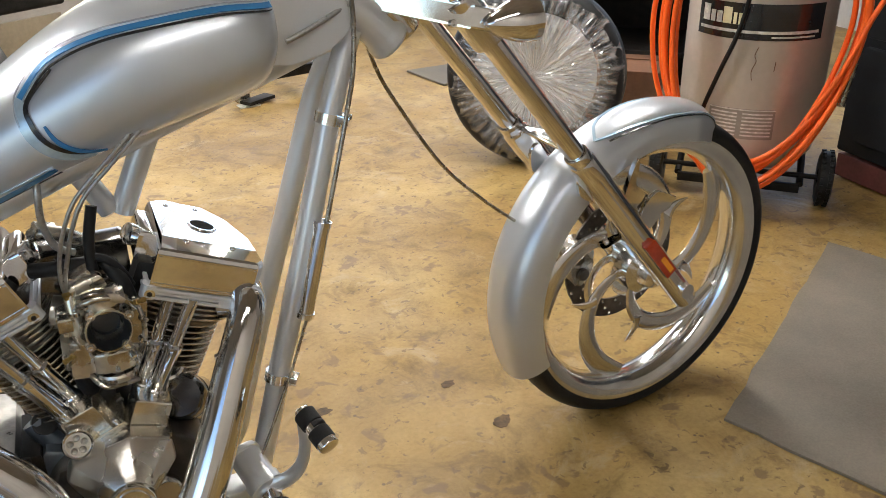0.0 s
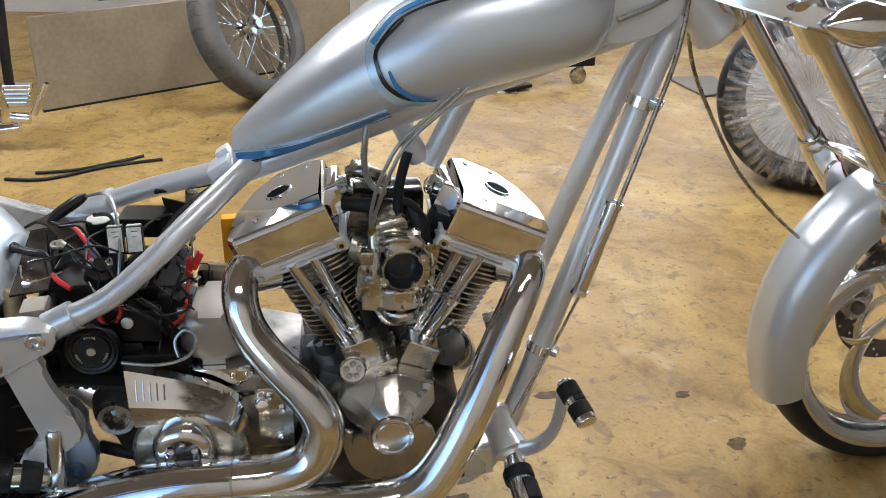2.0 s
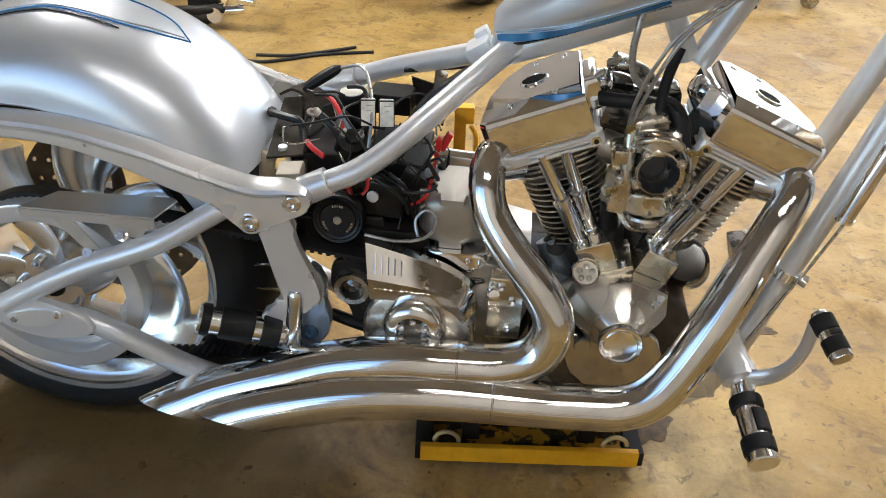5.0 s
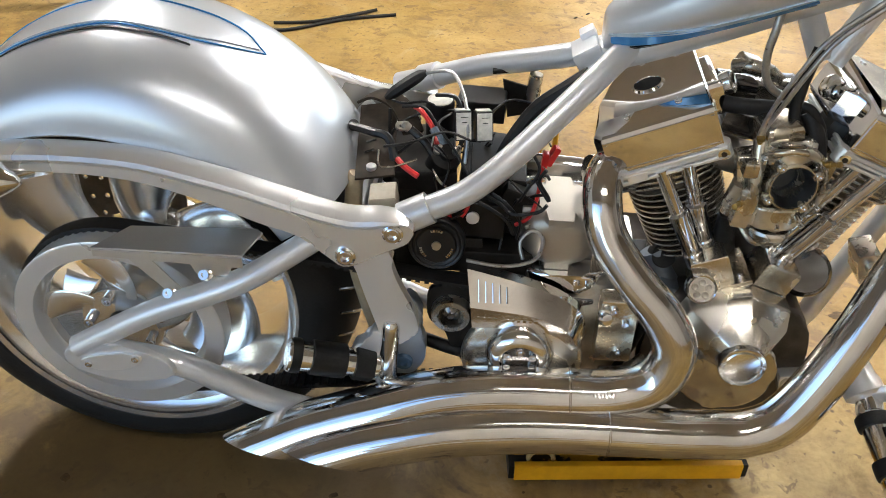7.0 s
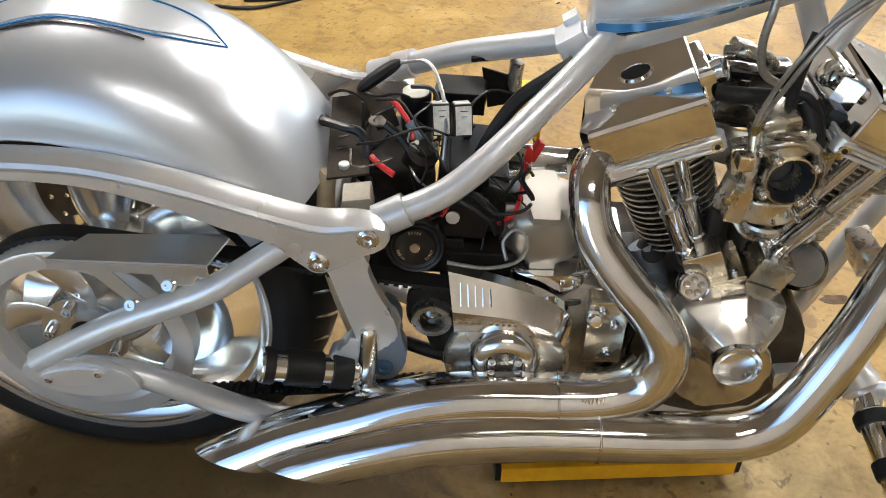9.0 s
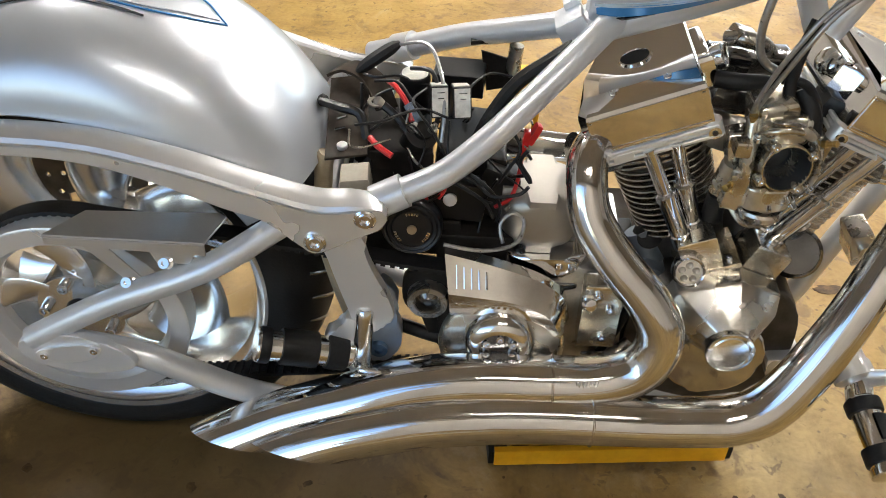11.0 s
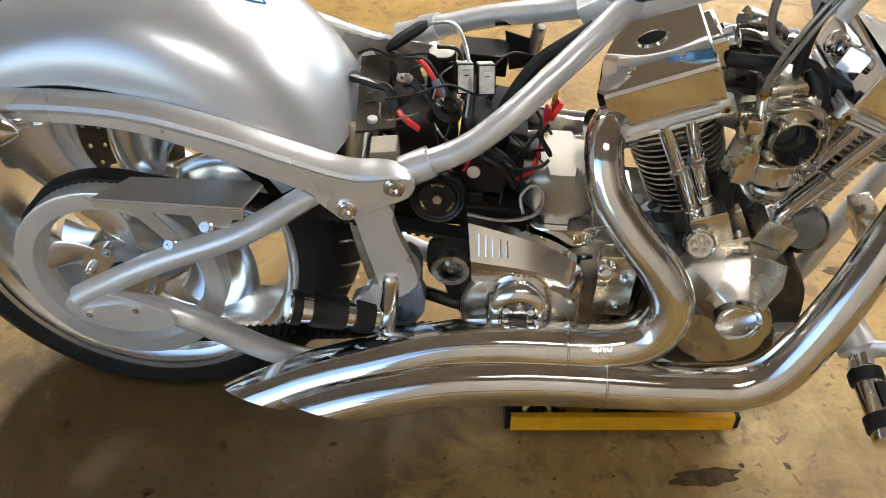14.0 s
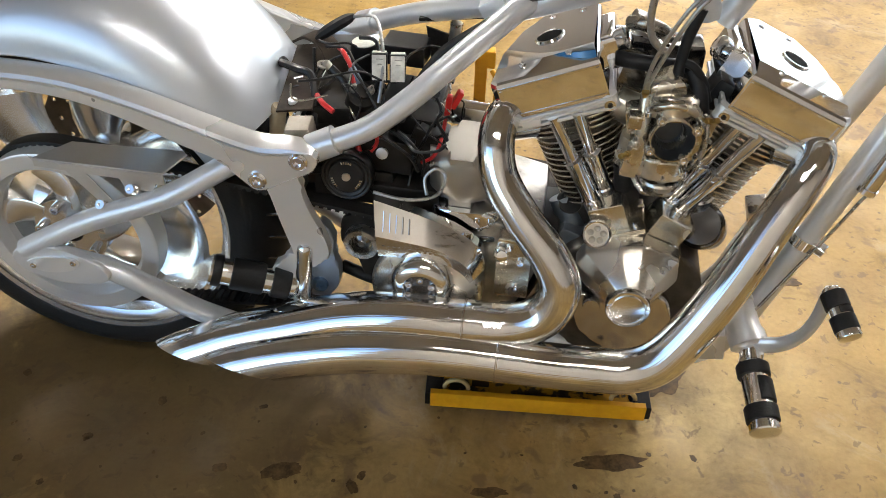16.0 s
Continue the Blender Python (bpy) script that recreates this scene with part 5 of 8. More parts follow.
# chrome breather blocks on the inner ends of the rocker boxes
for s in (-1, 1):
    m = cyl_matrix(s)
    bm = B()
    box(bm, (0.030, 0.085, 0.052), m @ Matrix.Translation((-0.072, 0.018, 0.392)), 0.010, 3)
    blk = part("breather_block", bm, CHROME, engine, "chrome breather block")
    bm = B()
    lathe(bm, [(0, 0), (0.015, 0), (0.016, 0.005), (0.016, 0.014), (0.011, 0.018), (0, 0.019)], axis_matrix(m @ Vector((-0.088, -0.005, 0.400)), m.to_3x3() @ Vector((-1, -0.3, 0.2))), 20)
    part("banjo_bolt", bm, POLISHED, blk)
bm = B()
box(bm, (0.055, 0.03, 0.034), pose(0.742, 0.012, 0.664, 0, 8), 0.01)
# added filler that darkens the gap between the cylinders
box(bm, (0.11, 0.05, 0.09), pose(0.797, 0.085, 0.600), 0.01)
box(bm, (0.045, 0.03, 0.04), pose(0.754, 0.0, 0.622, 0, 12), 0.01)
part("mount_block", bm, GUNMETAL, engine, "dark engine mount block with an added filler behind the carburettor")
bm = B()
sweep(bm, [(0.735, 0.002, 0.695), (0.752, -0.012, 0.702), (0.775, -0.01, 0.694), (0.79, 0.0, 0.68)], 0.010, 12, 5)
box(bm, (0.03, 0.025, 0.02), pose(0.752, -0.002, 0.700, 10, 20, 15), 0.005)
part("mount_bracket", bm, DULL, engine)
# small fittings round the carburettor
rng = random.Random(21)
for k in range(12):
    a = rng.uniform(0, 2 * math.pi)
    p = Vector((0.806 + 0.045 * math.cos(a), -0.062 - rng.uniform(0, 0.03), 0.575 + 0.052 * math.sin(a)))
    bm = B()
    rr = rng.uniform(0.004, 0.008)
    lathe(bm, [(0, 0), (rr, 0), (rr, 0.008), (rr * 0.6, 0.009), (rr * 0.6, 0.016), (0, 0.017)], axis_matrix(p, (math.cos(a) * 0.5, -1, math.sin(a) * 0.5)), 10)
    part("fitting", bm, rng.choice((DULL, CAST, CHROME)), carb)
for pts, r in (([(0.835, -0.06, 0.63), (0.85, -0.085, 0.60), (0.852, -0.09, 0.56), (0.84, -0.085, 0.53)], 0.0035), ([(0.775, -0.08, 0.63), (0.79, -0.10, 0.64), (0.815, -0.095, 0.635), (0.83, -0.075, 0.62)], 0.003), ([(0.77, -0.07, 0.50), (0.785, -0.085, 0.485), (0.81, -0.08, 0.48), (0.83, -0.06, 0.47)], 0.004)):
    bm = B()
    sweep(bm, pts, r, 8, 5)
    part("fuel_line", bm, DULL, carb)

# oil filter and pump in front of the case
bm = B()
om = axis_matrix((0.893, -0.02, 0.390), (-0.25, -0.75, 0.6))
lathe(bm, [(0, -0.05), (0.036, -0.05), (0.036, 0.0), (0.033, 0.002), (0.033, 0.008), (0.036, 0.01), (0.036, 0.032), (0.03, 0.04), (0, 0.041)], om, 28)
part("oil_filter", bm, GUNMETAL, engine, "dark glossy oil filter")
bm = B()
lathe(bm, [(0, 0), (0.022, 0), (0.024, 0.003), (0.024, 0.035), (0.021, 0.038), (0, 0.038)], axis_matrix((0.878, -0.012, 0.425), (-0.1, -0.4, 0.9)), 24)
part("filter_mount", bm, POLISHED, engine)
bm = B()
box(bm, (0.03, 0.05, 0.05), pose(0.965, -0.035, 0.43, 0, -16), 0.004)
lathe(bm, [(0, 0), (0.009, 0), (0.009, 0.01), (0, 0.01)], axis_matrix((0.965, -0.06, 0.435), (0, -1, 0)), 14)
part("mount_bracket", bm, DULL, engine)
bm = B()
rod(bm, (0.676, -0.005, 0.405), (0.70, -0.02, 0.36), 0.020, 20)
box(bm, (0.045, 0.05, 0.06), pose(0.695, -0.03, 0.345, 0, 20), 0.008)
part("oil_line_block", bm, material("bluish_cast_metal", (0.25, 0.29, 0.34), 0.4, 0.8, 0.2, 30, 200), engine)
bm = B()
lathe(bm, [(0, 0.008), (0.018, 0.008), (0.02, 0.0), (0.02, -0.012), (0, -0.012)], axis_matrix((0.690, -0.016, 0.404), (0.1, -0.8, 0.55)), 20)
part("oil_plug", bm, RUBBER, engine)

# ---- transmission ----
bm = B()
prism(bm, [(0.43, 0.19), (0.64, 0.19), (0.655, 0.25), (0.645, 0.40), (0.58, 0.415), (0.44, 0.40), (0.42, 0.30)], 0.20, side(-0.10), 0.008)
gearbox = part("transmission", bm, CAST, bike, "polished transmission with a round side cover")
gearbox.location = (0.005, -0.014, 0.005)
tm = axis_matrix((0.485, -0.136, 0.304), (0, -1, 0))
th = axis_matrix((0.481, -0.136, 0.328), (0, -1, 0))
bm = B()
lathe(bm, [(0, 0.013), (0.046, 0.013), (0.050, 0.013), (0.064, 0.012), (0.078, 0.008), (0.084, 0.003), (0.0855, -0.003), (0.0855, -0.03), (0, -0.03)], tm, 64)
sc = part("side_cover", bm, BRUSHED, gearbox, "round chrome side cover", angle=50)
bm = B()
lathe(bm, [(0.048, 0.009), (0.047, 0.020), (0.044, 0.027), (0.040, 0.032), (0.034, 0.036), (0.027, 0.036), (0.026, 0.031), (0, 0.031)], th, 44)
part("hub_cap", bm, POLISHED, sc)
bm = B()
lathe(bm, [(0, 0.0325), (0.024, 0.0325), (0.024, 0.031), (0, 0.031)], th, 24)
part("hub_face", bm, GUNMETAL, sc)
for k in range(6):
    a = radians(30 + 60 * k)
    bm = B()
    bolt(bm, th @ Vector((0.0195 * math.cos(a), 0.0195 * math.sin(a), 0.0325)), (0, -1, 0), 0.006, 0.006)
    part("bolt", bm, CHROME, sc)
bm = B()
# two facets meet in a crease: an upright strip and a cover that leans back
crease = [(0.411, 0.404), (0.45, 0.400), (0.49, 0.395), (0.52, 0.385), (0.545, 0.368), (0.558, 0.345)]
foot_line = [(0.414, 0.366), (0.45, 0.368), (0.49, 0.368), (0.515, 0.364), (0.538, 0.352), (0.552, 0.336)]
head_line = [(0.404, 0.450), (0.443, 0.440), (0.487, 0.427), (0.53, 0.410), (0.562, 0.384), (0.572, 0.350)]
levels = [(foot_line, -0.120), (foot_line, -0.150), (crease, -0.153), (head_line, -0.128), (head_line, -0.110)]
rows_ = [[bm.verts.new((x, y, z)) for x, z in curve_points(line, 4)] for line, y in levels]
for one, two in zip(rows_, rows_[1:]):
    for j in range(len(one) - 1):
        bm.faces.new((one[j], one[j + 1], two[j + 1], two[j]))
for j in (0, -1):
    bm.faces.new([r[j] for r in rows_])
bar = part("pulley_cover", bm, CHROME_WAVY, gearbox, "chrome wedge cover with raised lettering", angle=20)
# raised lettering too small to read
bm = B()
for k in range(11):
    if k in (4,):
        continue
    f = k / 10
    box(bm, (0.0040, 0.0016, 0.0050), pose(0.422 + 0.078 * f, -0.1518, 0.3860 - 0.002 * f, 0, 1), 0.0006, 1)
tagged(part("lettering", bm, CHROME_WAVY, bar), kind="stuff")
for k in range(5):
    bm = B()
    q = (0.414 + 0.0095 * k)
    rod(bm, (q + 0.008, -0.1490, 0.411), (q + 0.006, -0.1330, 0.437 - 0.0024 * k), 0.0011, 8)
    part("flute", bm, CHROME, bar)
bm = B()
prism(bm, superellipse(0.052, 0.056, 36, 3.0), 0.080, pose(0.524, -0.036, 0.430), 0.022, 6)
top_box = part("gearbox_lid", bm, material("warm_satin_lid", (0.42, 0.39, 0.34), 0.44, 0.9, 0.08, 10, 260, rough_vary=0.3), gearbox, "satin aluminium gearbox lid")
bm = B()
prism(bm, superellipse(0.062, 0.072, 36, 3.4), 0.030, pose(0.536, -0.032, 0.399), 0.008, 3)
part("lid_flange", bm, CHROME, top_box, "chrome lid flange")
bm = B()
prism(bm, superellipse(0.064, 0.075, 36, 3.4), 0.010, pose(0.540, -0.030, 0.378), 0.002, 2)
part("lid_gasket", bm, GUNMETAL, top_box, "dark lower flange")
for gx, gy in ((0.590, -0.078), (0.600, -0.03), (0.50, -0.092), (0.552, -0.1)):
    bm = B()
    bolt(bm, (gx, gy, 0.4165), (0, 0, 1), 0.006, 0.006)
    part("bolt", bm, CHROME, top_box)
bm = B()
box(bm, (0.050, 0.03, 0.11), pose(0.612, -0.115, 0.355), 0.005)
bp = part("mount_plate", bm, WARMCAST, gearbox)
for bx, bz, r in ((0.605, 0.395, 0.006), (0.622, 0.372, 0.006), (0.618, 0.322, 0.006)):
    bm = B()
    bolt(bm, (bx, -0.13, bz), (0, -1, 0), r, 0.005)
    part("bolt", bm, CHROME, bp)
bm = B()
lathe(bm, [(0, 0), (0.010, 0), (0.011, 0.01), (0.008, 0.016), (0, 0.018)], axis_matrix((0.592, -0.13, 0.385), (0.2, -0.9, 0.3)), 18)
part("dome_nut", bm, CHROME, bp)
# output shaft seal, linkage, shadowed bits behind the belt
bm = B()
sm = axis_matrix((0.384, -0.128, 0.368), (0, -1, 0))
lathe(bm, [(0, -0.010), (0.0165, -0.010), (0.0185, 0.006), (0.026, 0.006), (0.028, 0.002), (0.028, -0.03), (0, -0.03)], sm, 32)
seal = part("shaft_seal", bm, DULL, gearbox, "worn steel shaft collar")
bm = B()
lathe(bm, [(0, 0.004), (0.005, 0.004), (0.007, 0.001), (0.0125, -0.002), (0.0125, -0.010), (0, -0.010)], sm, 20)
part("shaft_end", bm, GUNMETAL, seal)
bm = B()
prism(bm, smooth_outline([(0.352, 0.40), (0.38, 0.412), (0.41, 0.405), (0.418, 0.36), (0.412, 0.31), (0.398, 0.285), (0.385, 0.30), (0.372, 0.335), (0.352, 0.35)], 4), 0.012, side(-0.118), 0.003)
part("bearing_plate", bm, BLACKMETAL, gearbox, "black bearing plate")
for pts, r, mt in (([(0.345, -0.10, 0.295), (0.40, -0.115, 0.29), (0.44, -0.11, 0.285)], 0.010, BLACKMETAL), ([(0.405, -0.12, 0.355), (0.412, -0.125, 0.32), (0.405, -0.12, 0.285)], 0.009, BLACKMETAL), ([(0.60, -0.12, 0.27), (0.635, -0.13, 0.285), (0.66, -0.115, 0.30)], 0.009, DULL), ([(0.62, -0.10, 0.25), (0.65, -0.10, 0.33), (0.66, -0.08, 0.40)], 0.006, BLACKMETAL), ([(0.61, -0.12, 0.255), (0.64, -0.12, 0.25), (0.67, -0.11, 0.27)], 0.010, RUBBER)):
    bm = B()
    sweep(bm, pts, r, 12, 5)
    part("linkage", bm, mt, gearbox)
# starter and far-side housing seen behind the rear cylinder
bm = B()
box(bm, (0.11, 0.03, 0.035), pose(0.535, 0.10, 0.475, 0, 4), 0.006)
part("primary_case", bm, CHROME, gearbox, "chrome primary case edge")
bm = B()
prism(bm, smooth_outline([(0.44, 0.24), (0.46, 0.31), (0.54, 0.34), (0.70, 0.33), (0.88, 0.36), (0.92, 0.26), (0.84, 0.17), (0.60, 0.19), (0.50, 0.19)], 5), 0.10, side(0.11), 0.012)
part("primary_cover", bm, GUNMETAL, gearbox, "dark polished primary drive cover")

# added black blocks that stand for shade low between the frame rails
bm = B()
box(bm, (0.16, 0.09, 0.20), pose(0.53, 0.055, 0.27), 0.012)
box(bm, (0.05, 0.12, 0.20), pose(0.655, 0.0, 0.28), 0.008)
part("shade_block", bm, BLACKMETAL, bike, "added black block for the shade low in the frame")
# ---- horn and electrical tray ----
bm = B()
hm = axis_matrix((0.366, -0.110, 0.478), (0.02, -1, 0.14))
lathe(bm, [(0, -0.03), (0.02, -0.03), (0.030, -0.012), (0.036, -0.008), (0.0385, 0.0), (0.0385, 0.014), (0.036, 0.018), (0.033, 0.0165), (0.031, 0.0185), (0.027, 0.017), (0.025, 0.0195), (0.010, 0.0195), (0, 0.0195)], hm, 44)
horn = part("horn", bm, PLASTIC, bike, "round black horn with raised lettering")
bm = B()
lathe(bm, [(0, 0.022), (0.006, 0.022), (0.0065, 0.019), (0, 0.019)], hm, 18)
part("centre_rivet", bm, DULL, horn)
bm = B()
for g in range(3):
    for k in range(5):
        a = radians(90 + 120 * g + 9 * (k - 2))
        box(bm, (0.0022, 0.0034, 0.0006), hm @ Matrix.Rotation(a, 4, "Z") @ Matrix.Translation((0.0215, 0, 0.0198)) @ Matrix.Rotation(radians(90), 4, "Z"), 0)
tagged(part("lettering", bm, DULL, horn), kind="stuff")

bm = B()
box(bm, (0.20, 0.19, 0.006), pose(0.365, 0.03, 0.40), 0.002)
box(bm, (0.006, 0.19, 0.14), pose(0.275, 0.03, 0.45), 0.002)
tray = part("electrical_tray", bm, PLASTIC, bike, "exposed black wiring tray without covers")
tray.location = (0.007, -0.017, 0.009)
bm = B()
box(bm, (0.054, 0.165, 0.004), pose(0.265, 0.0195, 0.5534, 9, -8, 4), 0.001)
# added dark panel that stands for shade on the far strut's inner face
box(bm, (0.10, 0.004, 0.075), pose(0.285, 0.16, 0.462), 0.001)
sweep(bm, [(0.235, 0.10, 0.574), (0.262, 0.085, 0.590), (0.295, 0.06, 0.585), (0.315, 0.03, 0.56)], None, steps=6, section=[(-0.016, -0.002), (0.016, -0.002), (0.016, 0.002), (-0.016, 0.002)])
plate = part("mount_plate", bm, material("dirty_brown_black_plate", (0.030, 0.022, 0.015), 0.7, 0.0, 0.5, 30, 160, spec=0.12), tray, "dirty black steel mounting plate with an added dark panel for shade")
# thin black bars on the plate, painted for the shade in its slots
bm = B()
for y in (-0.01, 0.012, 0.035):
    box(bm, (0.014, 0.003, 0.001), pose(0.258, y, 0.5545 + 0.16 * (y - 0.012), 9, -8, 20), 0.0003, 1)
part("slot_shade", bm, BLACKLINE, plate)
bm = B()
bolt(bm, (0.266, -0.045, 0.546), (0, -0.1, 1), 0.007, 0.004, False)
part("bolt", bm, SATIN, plate)
bm = B()
lathe(bm, [(0, 0), (0.0205, 0), (0.0205, 0.05), (0.019, 0.054), (0, 0.054)], axis_matrix((0.350, 0.055, 0.548), (0, -0.05, 1)), 28)
cap = part("capacitor", bm, PLASTIC, tray, "black capacitor with a pale top")
bm = B()
lathe(bm, [(0, 0.0005), (0.0175, 0.0005), (0.0175, -0.001), (0, -0.001)], axis_matrix((0.350, 0.0523, 0.6025), (0, -0.05, 1)), 24)
part("top_disc", bm, WHITEPLASTIC, cap)
for x, y, z, sx, sy, sz, rz, rx in ((0.384, 0.005, 0.590, 0.023, 0.028, 0.040, 10, -20), (0.412, 0.002, 0.592, 0.023, 0.028, 0.040, 10, -20)):
    bm = B()
    box(bm, (sx, sy, sz), pose(x, y, z, rx, 0, rz), 0.002)
    relay = part("relay", bm, PLASTIC, tray, "small black relay with a white label")
    rm = pose(x, y, z, rx, 0, rz)
    bm = B()
    box(bm, (sx - 0.003, 0.001, sz - 0.004), rm @ Matrix.Translation((0, -sy / 2 - 0.0008, 0)), 0.0003, 1)
    box(bm, (sx - 0.003, sy - 0.004, 0.001), rm @ Matrix.Translation((0, 0, sz / 2 + 0.0008)), 0.0003, 1)
    tag_ = part("label", bm, WHITEPLASTIC, relay, "white label with small print")
    for q in range(2):
        bm = B()
        box(bm, (0.010 - 0.003 * (q % 2), 0.0006, 0.0008), rm @ Matrix.Translation((0.001, -sy / 2 - 0.0016, 0.012 - 0.007 * q)), 0)
        part("print_line", bm, BLACKLINE, tag_)
bm = B()
box(bm, (0.068, 0.055, 0.032), pose(0.408, 0.085, 0.582, 0, 0, -4), 0.003)
part("module_box", bm, PLASTIC, tray, "black electronic module")
bm = B()
box(bm, (0.075, 0.03, 0.055), pose(0.41, -0.062, 0.490, 0, 8, 6), 0.004)
jb = part("connector_box", bm, PLASTIC, tray, "glossy black connector box")
bm = B()
bolt(bm, (0.405, -0.079, 0.497), (0, -1, 0.1), 0.009, 0.003, False)
part("bolt", bm, SATIN, jb)
for x, y, z, sx, sy, sz, rx, ry, rz in ((0.33, 0.03, 0.49, 0.09, 0.14, 0.10, 0, 0, 5), (0.425, 0.03, 0.47, 0.09, 0.13, 0.13, 0, 5, 0), (0.30, -0.03, 0.47, 0.05, 0.08, 0.09, 10, 0, 20), (0.46, -0.03, 0.49, 0.05, 0.05, 0.07, 0, 20, 0), (0.36, -0.05, 0.43, 0.12, 0.05, 0.06, 0, 0, 0), (0.44, -0.06, 0.42, 0.10, 0.05, 0.05, 0, 0, 0)):
    bm = B()
    box(bm, (sx, sy, sz), pose(x, y, z, rx, ry, rz), 0.006)
    part("battery_box", bm, BLACKMETAL, tray)
bm = B()
box(bm, (0.036, 0.036, 0.034), pose(0.288, -0.086, 0.522, 6, -6, 4), 0.004)
part("spacer_block", bm, material("dull_spacer_aluminium", (0.30, 0.27, 0.22), 0.6, 0.3, 0.15, 20, 160), tray, "pale aluminium spacer block")
# solenoid with copper studs
bm = B()
lathe(bm, [(0, 0), (0.019, 0), (0.021, 0.004), (0.021, 0.04), (0.012, 0.045), (0.012, 0.052), (0, 0.052)], axis_matrix((0.352, -0.01, 0.525), (0.3, -0.4, 0.8)), 24)
sol = part("solenoid", bm, BLACKMETAL, tray, "black starter solenoid")
for dx in (-0.012, 0.013):
    bm = B()
    lathe(bm, [(0, 0), (0.006, 0), (0.006, 0.005), (0.003, 0.006), (0.003, 0.014), (0, 0.014)], axis_matrix((0.365 + dx, -0.03, 0.567), (0.3, -0.4, 0.8)), 12)
    part("stud", bm, CAST, sol)
# gusset plate and small brackets by the seat rail
bm = B()
prism(bm, [(0.435, 0.615), (0.49, 0.60), (0.488, 0.565), (0.445, 0.555)], 0.004, side(0.10), 0.001, 1)
box(bm, (0.10, 0.02, 0.006), pose(0.47, 0.13, 0.622, 0, -8), 0.001)
part("gusset", bm, BLACKMETAL, tray, "black triangular bracket")
bm = B()
rod(bm, (0.478, 0.10, 0.585), (0.482, 0.10, 0.625), 0.010, 14)
part("fitting", bm, DULL, tray)
# loom
rng = random.Random(5)
WIRES = [([(0.230, 0.02, 0.572), (0.262, 0.0, 0.575), (0.285, -0.01, 0.572), (0.295, -0.03, 0.545), (0.298, -0.055, 0.49)], 0.006, PLASTIC),
         ([(0.272, 0.068, 0.592, 0.004), (0.282, 0.07, 0.60, 0.0085), (0.30, 0.075, 0.612, 0.0095), (0.318, 0.083, 0.622, 0.0085), (0.328, 0.086, 0.627, 0.004)], None, RUBBER),
         ([(0.325, 0.085, 0.625), (0.365, 0.06, 0.640), (0.385, 0.02, 0.622), (0.392, -0.01, 0.59), (0.39, -0.03, 0.55)], 0.0026, CLEARWIRE),
         ([(0.345, 0.05, 0.610), (0.375, 0.03, 0.615), (0.385, 0.0, 0.58), (0.375, -0.02, 0.54)], 0.0032, PLASTIC),
         ([(0.315, -0.005, 0.585), (0.335, -0.015, 0.572), (0.35, -0.03, 0.558), (0.36, -0.03, 0.535)], 0.0055, PLASTIC),
         ([(0.545, -0.005, 0.678), (0.515, -0.01, 0.658), (0.48, -0.01, 0.628), (0.45, -0.02, 0.585), (0.43, -0.03, 0.54)], 0.0095, RUBBER),
         ([(0.55, -0.012, 0.672), (0.52, -0.02, 0.645), (0.48, -0.025, 0.605), (0.455, -0.03, 0.56)], 0.0055, RUBBER),
         ([(0.40, -0.118, 0.455), (0.45, -0.12, 0.450), (0.49, -0.11, 0.456), (0.50, -0.09, 0.475), (0.485, -0.085, 0.485), (0.470, -0.09, 0.470), (0.475, -0.10, 0.448)], 0.0026, CLEARWIRE),
         ([(0.475, -0.08, 0.485), (0.49, -0.07, 0.492), (0.505, -0.065, 0.488)], 0.0026, CLEARWIRE),
         ([(0.492, -0.05, 0.555), (0.489, -0.065, 0.525), (0.480, -0.075, 0.500), (0.462, -0.075, 0.486)], 0.0027, RED),
         ([(0.30, -0.035, 0.555), (0.312, -0.05, 0.552), (0.33, -0.06, 0.545)], 0.0042, RED),
         ([(0.362, -0.09, 0.53), (0.37, -0.085, 0.512), (0.375, -0.09, 0.50)], 0.0042, RED),
         ([(0.395, -0.075, 0.535), (0.398, -0.08, 0.515), (0.39, -0.085, 0.502)], 0.003, RED),
         ([(0.345, -0.09, 0.52), (0.35, -0.095, 0.508), (0.352, -0.10, 0.50)], 0.0035, RED)]
GREYBLUE = material("grey_blue_sheath", (0.16, 0.20, 0.26), 0.4, 0.0, 0.2, 40, 200)
WIRES += [([(0.318, 0.03, 0.600), (0.328, 0.015, 0.602), (0.345, -0.005, 0.588), (0.352, -0.02, 0.572)], 0.0036, RED),
          ([(0.345, -0.005, 0.588), (0.358, -0.015, 0.572), (0.368, -0.02, 0.552), (0.37, -0.025, 0.53)], 0.006, GREYBLUE),
          ([(0.478, -0.06, 0.54), (0.486, -0.07, 0.556), (0.497, -0.065, 0.560), (0.503, -0.055, 0.548)], 0.0022, RUBBER),
          ([(0.465, -0.07, 0.52), (0.475, -0.08, 0.548), (0.488, -0.075, 0.572), (0.480, -0.06, 0.585)], 0.0022, RUBBER),
          ([(0.41, -0.09, 0.53), (0.43, -0.10, 0.525), (0.45, -0.095, 0.505), (0.46, -0.09, 0.48)], 0.0024, RUBBER),
          ([(0.43, -0.085, 0.54), (0.45, -0.095, 0.53), (0.468, -0.09, 0.50), (0.465, -0.085, 0.47)], 0.0022, PLASTIC)]
